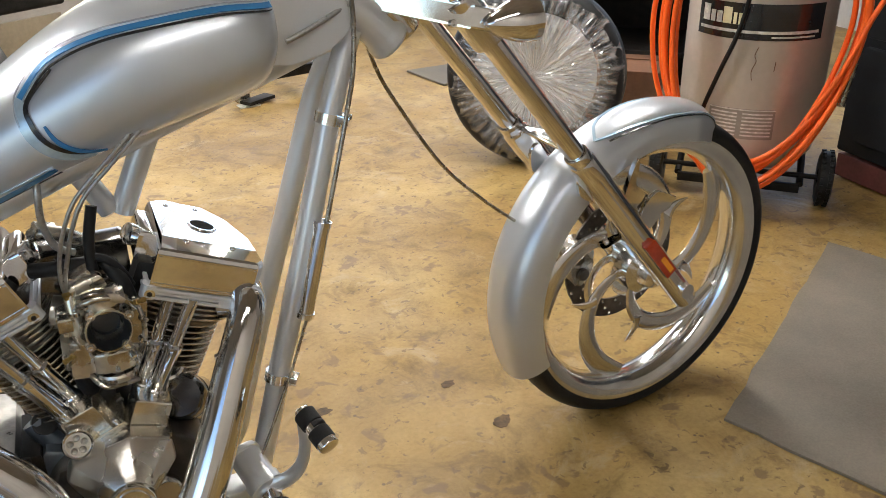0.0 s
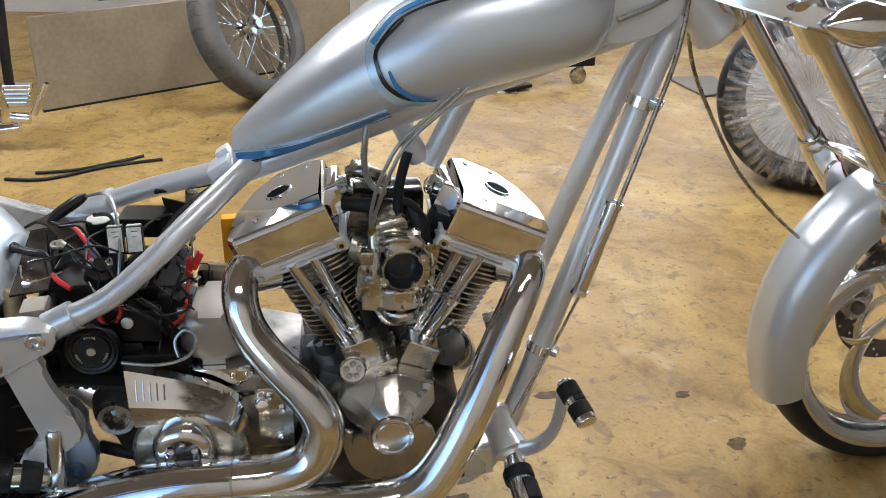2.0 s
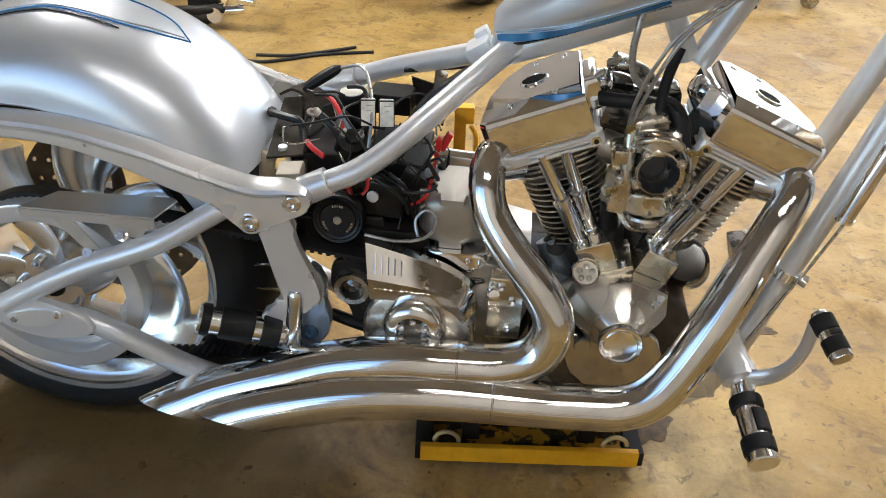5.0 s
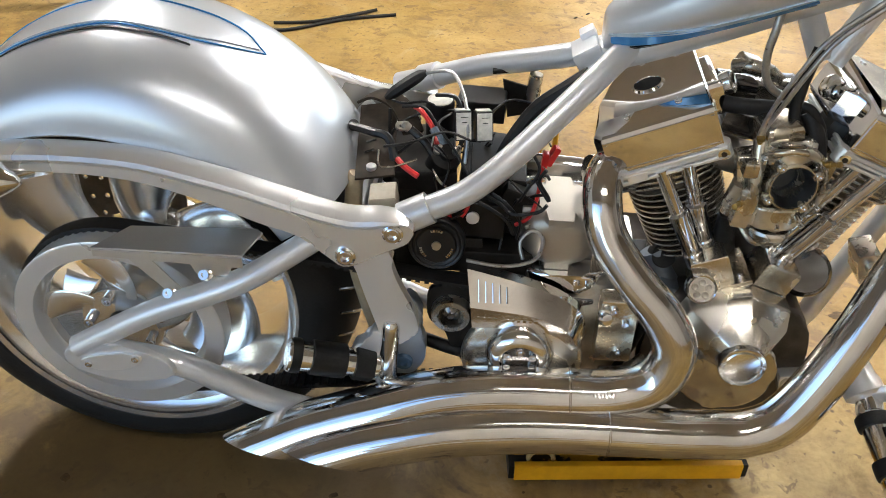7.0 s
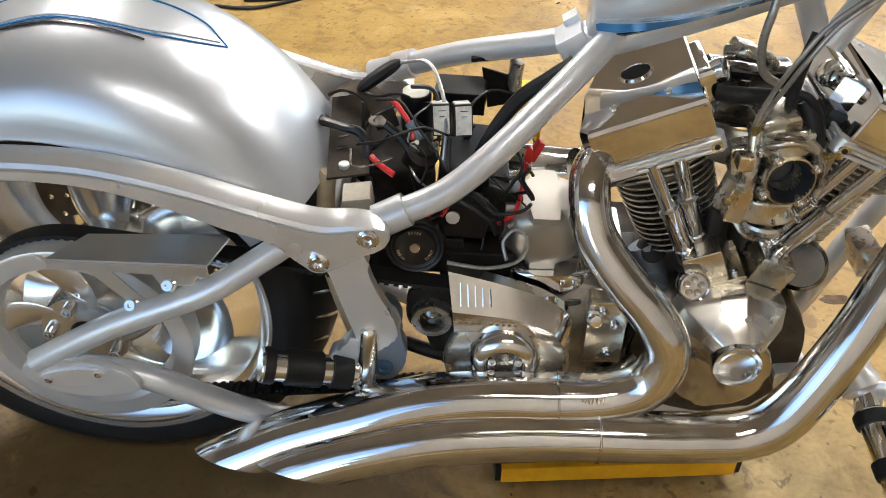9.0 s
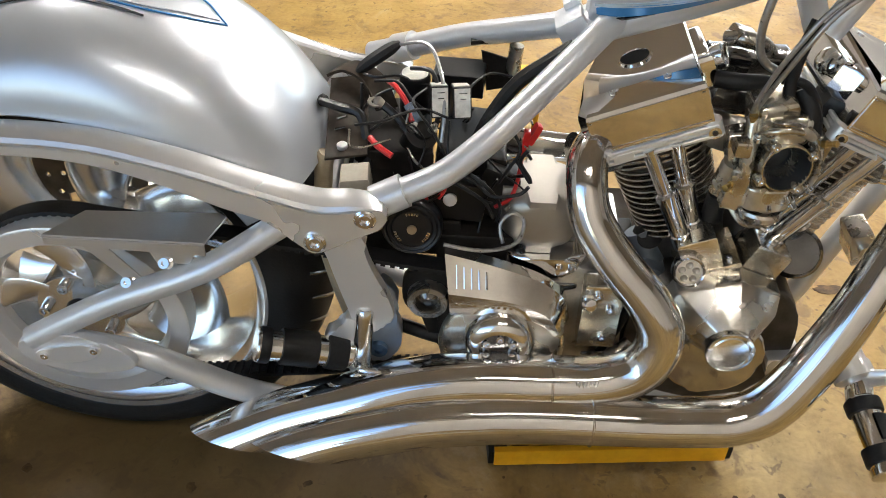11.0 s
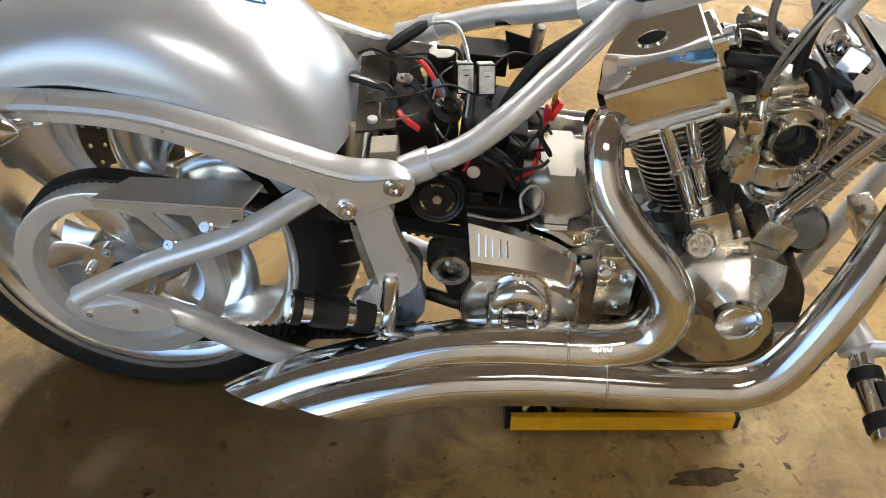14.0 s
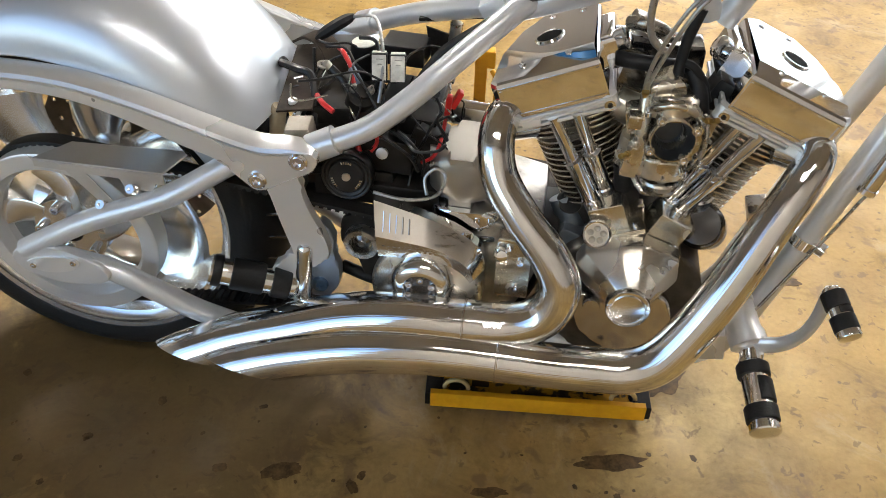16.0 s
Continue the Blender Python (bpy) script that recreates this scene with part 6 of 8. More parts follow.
for k in range(52):
    a = Vector((rng.uniform(0.29, 0.49), rng.uniform(-0.085, 0.05), rng.uniform(0.44, 0.60)))
    pts = [tuple(a)]
    d = Vector((rng.uniform(-1, 1), rng.uniform(-0.6, 0.4), rng.uniform(-1, 0.6))).normalized()
    for _ in range(4):
        d = (d + 0.7 * Vector((rng.uniform(-1, 1), rng.uniform(-1, 1), rng.uniform(-1, 1)))).normalized()
        a = a + d * 0.032
        a.x, a.y, a.z = min(max(a.x, 0.285), 0.50), min(max(a.y, -0.10), 0.07), min(max(a.z, 0.415), 0.605)
        pts.append(tuple(a))
    WIRES.append((pts, rng.choice((0.0013, 0.0018, 0.0024)), rng.choice((PLASTIC, PLASTIC, RUBBER, PLASTIC, DULL))))
for pts, r, mt in WIRES:
    bm = B()
    sweep(bm, pts, r, 8, 5)
    part("wire", bm, mt, tray, "red wire" if mt is RED else "")
for at, way in (((0.495, -0.048, 0.57), (0.1, 0, 1)), ((0.505, -0.04, 0.575), (0.5, 0.1, 1))):
    bm = B()
    m = axis_matrix(at, way)
    box(bm, (0.012, 0.008, 0.03), m, 0.003)
    part("fuse_holder", bm, RED, tray, "red plastic fuse holder")
bm = B()
lathe(bm, [(0, 0), (0.006, 0), (0.007, 0.008), (0.004, 0.012), (0, 0.012)], axis_matrix((0.313, -0.006, 0.586), (-0.6, 0, 0.5)), 12)
lathe(bm, [(0.004, 0), (0.009, 0), (0.009, 0.003), (0.004, 0.003)], axis_matrix((0.303, -0.006, 0.588), (0.1, -0.2, 1)), 14, close=True)
part("ring_terminal", bm, CAST, tray)
bm = B()
lathe(bm, [(0, -0.004), (0.006, -0.004), (0.0085, 0.0), (0.0085, 0.005), (0.005, 0.008), (0, 0.008)], axis_matrix((0.231, 0.024, 0.570), (0.8, 0, 0.5)), 16)
part("grommet", bm, RUBBER, tray)
# ---- brackets, pegs and controls ----
for s in (-1, 1):
    yb = -0.164 if s < 0 else mirror(-0.164)
    yp = -0.156 if s < 0 else mirror(-0.156)
    bm = B()
    arm = smooth_outline([(0.258, 0.500), (0.305, 0.510), (0.310, 0.485), (0.316, 0.458), (0.326, 0.432), (0.338, 0.405), (0.346, 0.376), (0.343, 0.356), (0.326, 0.350), (0.316, 0.334), (0.304, 0.332), (0.296, 0.345), (0.291, 0.366), (0.284, 0.392), (0.275, 0.425), (0.266, 0.462)], 3)
    prism(bm, arm, 0.016, side(yb - 0.008), 0.004)
    arm_ob = part("peg_bracket", bm, SATIN, bike, "satin aluminium footpeg bracket")
    bm = B()
    prism(bm, smooth_outline([(0.284, 0.362), (0.304, 0.350), (0.312, 0.30), (0.305, 0.272), (0.280, 0.270), (0.258, 0.285), (0.250, 0.312), (0.262, 0.336), (0.276, 0.340)], 4), 0.024, side(yb - 0.010 if s < 0 else yb - 0.014), 0.005)
    part("peg_knuckle", bm, SATIN, arm_ob)
    bm = B()
    prism(bm, smooth_outline([(0.328, 0.412), (0.346, 0.396), (0.350, 0.372), (0.345, 0.352), (0.354, 0.335), (0.353, 0.294), (0.336, 0.272), (0.312, 0.266), (0.297, 0.285), (0.305, 0.33), (0.318, 0.37)], 4), 0.022, side(yp if s < 0 else yp - 0.022), 0.004)
    part("pivot_plate", bm, material("blue_grey_plate", (0.36, 0.42, 0.50), 0.32, 0.8, 0.08, 20, 200) if s < 0 else SATIN, arm_ob, "bluish aluminium pivot plate")
    bm = B()
    lathe(bm, [(0, 0.002), (0.005, 0.002), (0.006, 0.006), (0.012, 0.006), (0.0135, 0.003), (0.0135, -0.003), (0, -0.003)], axis_matrix((0.324, yp, 0.294), (0, s, 0)), 24)
    part("pivot_bolt", bm, material("blue_anodised", (0.10, 0.17, 0.26), 0.35, 0.7, 0.1, 30, 200) if s < 0 else SATIN, arm_ob)
    bm = B()
    tube = axis_matrix((0.310, yb + 0.005 * s, 0.380), (-0.08, 0.05 * s, -1))
    lathe(bm, [(0, 0), (0.008, 0.0), (0.0115, 0.004), (0.0130, 0.012), (0.0135, 0.030), (0.0135, 0.098), (0.0120, 0.101), (0, 0.101)], tube, 22)
    mount = part("peg_mount", bm, POLISHED, arm_ob, "polished tapered peg mount")
    bm = B()
    prism(bm, superellipse(0.017, 0.014, 20, 3.5), 0.014, tube @ Matrix.Translation((0, 0, 0.1015)), 0.003)
    part("foot", bm, SATIN, mount)
    bm = B()
    rod(bm, (0.303, yb + 0.020 * s, 0.292), (0.303, yb + 0.0225 * s, 0.292), 0.0028, 10)
    part("set_screw", bm, BLACKLINE, mount)


def foot_peg(parent, a, b, r, bands, pad=None):
    """A chrome peg with black rubber bands; a: root, b: outer end."""
    a, b = Vector(a), Vector(b)
    m = axis_matrix(a, b - a)
    d = (b - a).length
    bm = B()
    lathe(bm, [(0, 0), (r * 0.72, 0), (r * 0.9, 0.006), (r * 0.9, d - 0.012), (r * 1.02, d - 0.011), (r * 1.04, d - 0.002), (r * 0.96, d), (0, d)], m, 28)
    peg = part("foot_peg", bm, POLISHED, parent, "polished footpeg with black rubber bands")
    for f0, f1, a0, a1 in bands:
        bm = B()
        lathe(bm, [(r * 0.88, f0 * d), (r * 1.06, f0 * d + 0.001), (r * 1.09, f0 * d + 0.003), (r * 1.09, f1 * d - 0.003), (r * 1.06, f1 * d - 0.001), (r * 0.88, f1 * d)], m, 24, close=True, arc=(a0, a1) if a1 - a0 < 360 else None)
        part("rubber_band", bm, RUBBER, peg)
    return peg


foot_peg(bike, (0.292, -0.172, 0.297), (0.170, -0.204, 0.338), 0.0225, ((0.08, 0.30, 0, 360), (0.38, 0.76, 0, 360), (0.86, 0.975, 0, 360)))
foot_peg(bike, (0.292, mirror(-0.168), 0.292), (0.168, mirror(-0.206), 0.350), 0.021, ((0.12, 0.34, 0, 360), (0.44, 0.76, 0, 360)))

bm = B()
box(bm, (0.065, 0.05, 0.055), pose(0.925, -0.085, 0.222, 0, -8), 0.006)
box(bm, (0.05, 0.06, 0.035), pose(0.900, -0.075, 0.245, 0, -8), 0.006)
forward = part("control_mount", bm, SATIN, bike, "aluminium forward control mount")
bm = B()
bolt(bm, (0.905, -0.111, 0.205), (0, -1, 0), 0.007, 0.004)
part("bolt", bm, BLACKMETAL, forward)
bm = B()
lathe(bm, [(0, 0), (0.024, 0), (0.027, 0.004), (0.027, 0.01), (0.025, 0.012), (0.025, 0.055), (0.028, 0.06), (0.028, 0.078), (0.022, 0.082), (0, 0.083)], axis_matrix((0.957, -0.075, 0.302), (0.30, -0.86, -0.40)), 32)
part("pivot_barrel", bm, SATIN, forward, "satin pivot barrel")
bm = B()
rod(bm, (0.979, -0.135, 0.272), (0.984, -0.165, 0.260), 0.016, 20)
box(bm, (0.034, 0.03, 0.02), pose(0.983, -0.16, 0.262, 20, 0, -10), 0.004)
part("peg_clevis", bm, CHROME, forward)
peg_bands = ((0.04, 0.22, 0, 360), (0.27, 0.60, -30, 100), (0.64, 0.86, 0, 360))
foot_peg(forward, (0.984, -0.165, 0.258), (1.000, -0.270, 0.226), 0.0222, peg_bands)
bm = B()
arm = [(0.975, -0.142, 0.275), (0.998, -0.150, 0.283), (1.02, -0.160, 0.300), (1.034, -0.175, 0.335), (1.037, -0.190, 0.380), (1.036, -0.198, 0.425), (1.037, -0.203, 0.443)]
sweep(bm, [(*p, w) for p, w in zip(arm, (0.017, 0.015, 0.012, 0.0095, 0.009, 0.0095, 0.011))], None, 14, 5, section=[(0.55 * math.cos(t), math.sin(t)) for t in np.linspace(0, 2 * math.pi, 14, endpoint=False)])
pedal = part("brake_pedal", bm, SATIN, forward, "polished curved brake pedal")
foot_peg(pedal, (1.036, -0.196, 0.441), (1.058, -0.258, 0.414), 0.0150, ((0.08, 0.42, 0, 360), (0.42, 0.55, -60, 120), (0.56, 0.88, 0, 360)))

# cylinder-shaped chrome cover on the down tube, brake line and cables
bm = B()
a, b = Vector((1.124, -0.062, 0.662)), Vector((1.083, -0.070, 0.520))
sweep(bm, [tuple(a), tuple(b)], 0.0125, 20, 1)
for q in (a, b):
    lathe(bm, [(0.0125, -0.004), (0.0145, -0.004), (0.0145, 0.004), (0.0125, 0.004)], axis_matrix(q, b - a), 20, close=True)
part("line_cover", bm, CHROME, bike, "chrome tube on the down tube")
CABLES = [([(1.190, -0.055, 1.02), (1.196, -0.050, 0.95), (1.190, -0.052, 0.88), (1.176, -0.050, 0.815), (1.150, -0.060, 0.73), (1.131, -0.064, 0.665)], 0.0035, DULL),
          ([(1.084, -0.074, 0.515), (1.056, -0.075, 0.44), (1.030, -0.080, 0.385), (1.004, -0.090, 0.335), (0.985, -0.10, 0.305)], 0.0024, DULL),
          ([(1.20, -0.03, 0.97), (1.14, -0.045, 0.945), (1.10, -0.05, 0.93)], 0.004, CLEARWIRE),
          ([(1.235, 0.04, 0.92), (1.262, 0.065, 0.85), (1.298, 0.08, 0.785), (1.38, 0.09, 0.66), (1.46, 0.10, 0.578), (1.531, 0.10, 0.518), (1.62, 0.10, 0.45)], 0.0032, DULL)]
for off in (0.0, 0.010):
    CABLES.append(([(0.95 + off, -0.055, 0.895), (0.90 + off, -0.085, 0.862), (0.85 + off, -0.098, 0.820), (0.804 + off, -0.10, 0.777), (0.782 + off, -0.10, 0.738), (0.769 + off, -0.092, 0.698), (0.763 + 0.6 * off, -0.082, 0.662), (0.763 + 0.2 * off, -0.070, 0.632), (0.764, -0.064, 0.615)], 0.0029, CLEARWIRE))
CABLES.append(([(0.762, -0.04, 0.80), (0.758, -0.05, 0.770), (0.755, -0.05, 0.735), (0.760, -0.05, 0.705), (0.770, -0.05, 0.690), (0.785, -0.045, 0.680)], 0.005, CLEARWIRE))
for pts, r, mt in CABLES:
    bm = B()
    sweep(bm, pts, r, 10, 6)
    part("cable", bm, mt, bike)

# rear turn signal
def bullet(m, r, length, parent, lens=REDLENS):
    """A bullet lamp: pointed tail at the back, lens at z = 0."""
    bm = B()
    prof = [(r * 0.9, 0.0), (r, 0.002), (r * 1.0, 0.012)]
    for f in np.linspace(0.1, 1, 9):
        prof.append((max(0.0, r * (1 - f**1.9) * 1.0), 0.012 + (length - 0.012) * f))
    lathe(bm, prof, m, 28)
    lamp_ob = part("turn_signal", bm, CHROME, parent, "chrome bullet turn signal")
    bm = B()
    lathe(bm, [(r * 0.9, 0.0015), (r * 0.86, 0.001), (r * 0.5, -0.001), (0, -0.002)], m, 24)
    part("lens", bm, lens, lamp_ob)
    return lamp_ob


for s in (-1, 1):
    yb = -0.210 if s < 0 else mirror(-0.195)
    bullet(axis_matrix((-0.206, yb, 0.603), (1, 0, -0.06)), 0.0345, 0.084, bike)
    bm = B()
    rod(bm, (-0.160, yb, 0.601), (-0.134, -0.17 if s < 0 else mirror(-0.155), 0.590), 0.008, 14)
    part("signal_stem", bm, CHROME, bike)

# ---- front end, turned a little to its left ----
fork_root = new("front_end")
fork_root.parent = bike
fork_root.matrix_world = pose(1.845, 0.129, 0, 0, 0, 7)
fork_root.empty_display_size = 0.05
FR, FRIM, FZ = 0.335, 0.296, 0.335
fa = axis_matrix((0, 0, FZ), (0, -1, 0))
bm = B()
lathe(bm, tyre_profile(FR, FRIM + 0.006, 0.045, 2.4), fa, 96, close=True)
front_wheel = part("front_wheel", bm, TYRE, fork_root, "thin front wheel with polished spokes and black tyre")
bm = B()
half_rim = [(0.304, 0.037), (0.303, 0.043), (0.296, 0.0435), (0.288, 0.040), (0.279, 0.037), (0.268, 0.031), (0.259, 0.016)]
lathe(bm, half_rim + [(0.257, 0.0)] + [(r, -h) for r, h in half_rim[::-1]] + [(0.285, 0.0)], fa, 96, close=True)
part("rim", bm, POLISHED, front_wheel, "polished rim")
front_face = Matrix(((1, 0, 0, 0), (0, 0, -1, 0), (0, 1, 0, FZ), (0, 0, 0, 1)))
for k in range(5):
    bm = B()
    blade(bm, front_face @ Matrix.Rotation(2 * math.pi * k / 5 + math.pi, 4, "Z"), 0.03, 0.262, 0.013, 0.027, 1.42, 0.34, 0.0)
    spoke = part("spoke", bm, POLISHED, front_wheel, "sickle-shaped polished spoke")
    bm = B()
    blade(bm, front_face @ Matrix.Rotation(2 * math.pi * k / 5 + math.pi + 0.42, 4, "Z"), 0.125, 0.180, 0.016, 0.002, -0.22, 0.4, 0.004)
    part("barb", bm, POLISHED, spoke)
bm = B()
lathe(bm, [(0, 0.07), (0.012, 0.07), (0.014, 0.06), (0.026, 0.055), (0.03, 0.03), (0.05, 0.02), (0.05, -0.02), (0.03, -0.03), (0.026, -0.06), (0, -0.06)], fa, 36)
part("hub", bm, POLISHED, front_wheel)
bm = B()
fd = axis_matrix((0, 0.063, FZ), (0, -1, 0))
rotor(bm, fd, 0.146, 0.103, 0.005, 18, 3, 0.0040)
fdisc = part("brake_disc", bm, ROTOR, front_wheel, "drilled brown brake disc")
for k in range(5):
    bm = B()
    blade(bm, fd @ Matrix.Rotation(2 * math.pi * k / 5 + 0.6, 4, "Z"), 0.025, 0.122, 0.016, 0.012, 0.9, 0.25, 0.004)
    part("carrier_blade", bm, POLISHED, fdisc)
bm = B()
cal = smooth_outline([(-0.155, 0.34), (-0.15, 0.39), (-0.115, 0.41), (-0.09, 0.38), (-0.10, 0.33), (-0.125, 0.305)], 4)
prism(bm, cal, 0.05, side(0.035), 0.006)
caliper = part("brake_caliper", bm, DULL, fork_root, "polished brake caliper")
for bx, bz in ((-0.135, 0.375), (-0.12, 0.335)):
    bm = B()
    lathe(bm, [(0, 0.006), (0.012, 0.006), (0.014, 0.003), (0.014, -0.002), (0, -0.002)], axis_matrix((bx, 0.034, bz), (0, -1, 0)), 18)
    part("piston_cap", bm, ROTOR, caliper)


def leg_point(z, y, off=0.0):
    return Vector((-(z - 0.336) / 1.23 + 0.008 + off * 0.776, y, z + off * 0.63))


for s in (-1, 1):
    y = 0.102 * s
    bm = B()
    a, b = leg_point(1.00, y), leg_point(0.655, y)
    sweep(bm, [tuple(a), tuple(b)], 0.0178, 28, 1)
    leg = part("fork_leg", bm, CHROME, fork_root, "chrome fork leg")
    bm = B()
    a, b = leg_point(0.672, y), leg_point(0.298, y)
    d = (b - a).length
    lathe(bm, [(0.0185, -0.006), (0.0215, -0.006), (0.0235, -0.002), (0.0235, 0.010), (0.0225, 0.013), (0.0262, 0.020), (0.0272, 0.06), (0.0255, 0.16), (0.0250, d - 0.004), (0.0235, d), (0, d)], axis_matrix(a, b - a), 32)
    part("fork_slider", bm, CHROME, leg, "chrome fork slider")
    bm = B()
    rod(bm, (0.012, y * 0.55, FZ), (0.012, y * 1.33, FZ), 0.016, 20)
    part("axle_cap", bm, CHROME, leg)
    # fender mounts
    for (x0, z0), (x1, z1) in (((-0.235, 0.62), (-0.19, 0.56)), ((-0.10, 0.47), (-0.165, 0.47))):
        bm = B()
        prism(bm, smooth_outline([(x0, z0), (x0 + 0.02, z0 + 0.012), ((x0 + x1) / 2 + 0.012, (z0 + z1) / 2), (x1, z1 - 0.016), (x1 - 0.014, z1), ((x0 + x1) / 2 - 0.02, (z0 + z1) / 2 - 0.01)], 4), 0.008, side(0.074 * s - 0.004), 0.002)
        part("fender_mount", bm, POLISHED, leg, "polished fender mount")
        bm = B()
        bolt(bm, (x1, 0.079 * s, z1), (0, s, 0), 0.006, 0.004)
        part("bolt", bm, CHROME, leg)
    if s < 0:
        # side reflector on the slider
        a, b = leg_point(0.478, y), leg_point(0.384, y)
        mid_ = (a + b) / 2
        bm = B()
        m = Matrix.Translation(mid_ + Vector((-0.002, -0.028, 0))) @ Matrix.Rotation(radians(-39), 4, "Y")
        box(bm, (0.026, 0.012, 0.108), m, 0.004)
        refl = part("reflector", bm, REDLENS, leg, "red side reflector with its lit facet painted amber")
        # brighter amber slab paints the part of the reflector that catches light
        bm = B()
        box(bm, (0.011, 0.004, 0.045), m @ Matrix.Translation((0.003, -0.0055, -0.022)), 0.0015)
        part("lit_facet", bm, AMBER, refl)
# flame-shaped polished brackets beside the sliders
for s in (-1, 1):
    for out in ([(-0.135, 0.545), (-0.118, 0.60), (-0.104, 0.628), (-0.102, 0.60), (-0.108, 0.575), (-0.09, 0.56), (-0.078, 0.55), (-0.098, 0.53), (-0.12, 0.525)], [(-0.09, 0.50), (-0.07, 0.535), (-0.045, 0.55), (-0.02, 0.535), (0.005, 0.525), (-0.02, 0.508), (-0.04, 0.495), (-0.052, 0.475), (-0.075, 0.478)]):
        bm = B()
        prism(bm, smooth_outline(out, 4), 0.010, side(0.080 * s - 0.005), 0.003)
        part("bracket", bm, CHROME, fork_root, "polished flame-shaped fork bracket")
# fork brace over the tyre
bm = B()
p0, p1 = leg_point(0.655, -0.10), leg_point(0.655, 0.10)
sweep(bm, [(p0.x + 0.02, p0.y, p0.z, 0.014), (p0.x + 0.005, -0.06, p0.z + 0.012, 0.017), (p0.x - 0.005, 0, p0.z + 0.02, 0.019), (p0.x + 0.005, 0.06, p0.z + 0.012, 0.017), (p1.x + 0.02, p1.y, p1.z, 0.014)], None, 14, 5, section=[(math.cos(t), 0.5 * math.sin(t)) for t in np.linspace(0, 2 * math.pi, 14, endpoint=False)])
part("fork_brace", bm, POLISHED, fork_root, "polished fork brace")
# front fender
LIGHTBLUE = material("light_blue_pinstripe", (0.36, 0.50, 0.62), 0.25, 0.3, 0.08, 20, 200, coat=0.5)
bm = B()
shell(bm, 0, FZ, 0, 59, 205, 60, 0.296, 0.364, 0.066, 0.003, 2.5, 18, crown_at=lambda f: 0.364 - 0.044 * max(0.0, 1 - f / 0.13) ** 2, half_at=lambda f: 0.066 * (0.25 + 0.75 * min(1.0, f / 0.13) ** 0.5) * (1 - 0.12 * max(0, f - 0.9) / 0.1))
ffender = part("front_fender", bm, PAINT, fork_root, "silver front fender with a pale scallop")


def ff_point(deg, u_deg, off):
    u = radians(u_deg)
    yy = -math.cos(u)
    yy = math.copysign(abs(yy) ** (2 / 2.5), yy)
    hh = math.sin(u) ** (2 / 2.5)
    f = (deg - 59) / 146
    hw = 0.066 * (0.25 + 0.75 * min(1.0, f / 0.13) ** 0.5)
    rr = 0.296 + (0.364 - 0.044 * max(0.0, 1 - f / 0.13) ** 2 - 0.296) * hh + off * hh
    return np.array((rr * math.cos(radians(deg)), (hw + off * (1 - hh)) * yy, FZ + rr * math.sin(radians(deg))))


for ends, w, mt in (([(61, 62), (70, 50), (82, 45), (98, 47), (111, 58), (117, 70)], 0.006, LIGHTBLUE), ([(61, 56), (70, 45), (82, 40), (100, 41), (114, 52)], 0.0028, BLACKLINE), ([(61, 110), (70, 118), (88, 122), (104, 112), (113, 92), (117, 70)], 0.006, LIGHTBLUE)):
    q = curve_points(ends, 8)
    bm = B()
    ribbon(bm, [ff_point(a, u, 0.001) for a, u in q], [ff_point(a, u, 0.02) - ff_point(a, u, 0) for a, u in q], w)
    part("pinstripe", bm, mt, ffender)
# triple tree
bm = B()
t0 = leg_point(0.925, 0)
tri = [(t0.x - 0.16, -0.035), (t0.x - 0.13, -0.05), (t0.x - 0.03, -0.135), (t0.x + 0.02, -0.138), (t0.x + 0.035, -0.10), (t0.x + 0.02, -0.06), (t0.x + 0.02, 0.06), (t0.x + 0.035, 0.10), (t0.x + 0.02, 0.138), (t0.x - 0.03, 0.135), (t0.x - 0.13, 0.05), (t0.x - 0.16, 0.035)]
prism(bm, tri, 0.034, pose(0, 0, 0.915) @ Matrix.Translation((t0.x, 0, 0)) @ Matrix.Rotation(radians(14), 4, "Y") @ Matrix.Translation((-t0.x, 0, 0)), 0.006)
tree = part("triple_tree", bm, POLISHED, fork_root, "machined polished lower triple tree")
for s in (-1, 1):
    bm = B()
    a, b = leg_point(0.965, 0.102 * s), leg_point(0.895, 0.102 * s)
    lathe(bm, [(0.0205, 0), (0.027, 0), (0.028, 0.004), (0.028, (b - a).length - 0.004), (0.027, (b - a).length), (0.0205, (b - a).length)], axis_matrix(a, b - a), 28, close=True)
    part("clamp", bm, POLISHED, tree)
    bm = B()
    bolt(bm, (t0.x - 0.05, -0.118 if s < 0 else 0.118, 0.93), (0, s, 0.2), 0.006, 0.005)
    part("bolt", bm, CHROME, tree)
    bullet(axis_matrix((t0.x + 0.070, 0.150 * s, 0.930), (-1, 0, 0.0)), 0.034, 0.088, fork_root, AMBER)
    bm = B()
    rod(bm, (t0.x + 0.03, 0.150 * s, 0.93), (t0.x + 0.01, 0.11 * s, 0.93), 0.008, 14)
    part("signal_stem", bm, CHROME, fork_root)
# steering stem cup and headlamp bracket above
bm = B()
lathe(bm, [(0, 0), (0.034, 0), (0.036, 0.006), (0.036, 0.05), (0.03, 0.056), (0, 0.056)], axis_matrix((-0.555, -0.02, 0.905), (-0.5, 0, 0.75)), 28)
part("bearing_cup", bm, POLISHED, fork_root)
bm = B()
box(bm, (0.10, 0.16, 0.012), pose(t0.x - 0.06, 0, 0.985, 0, 14), 0.004)
box(bm, (0.02, 0.10, 0.07), pose(t0.x - 0.02, 0, 0.965, 0, 14), 0.004)
part("headlamp_bracket", bm, POLISHED, fork_root)
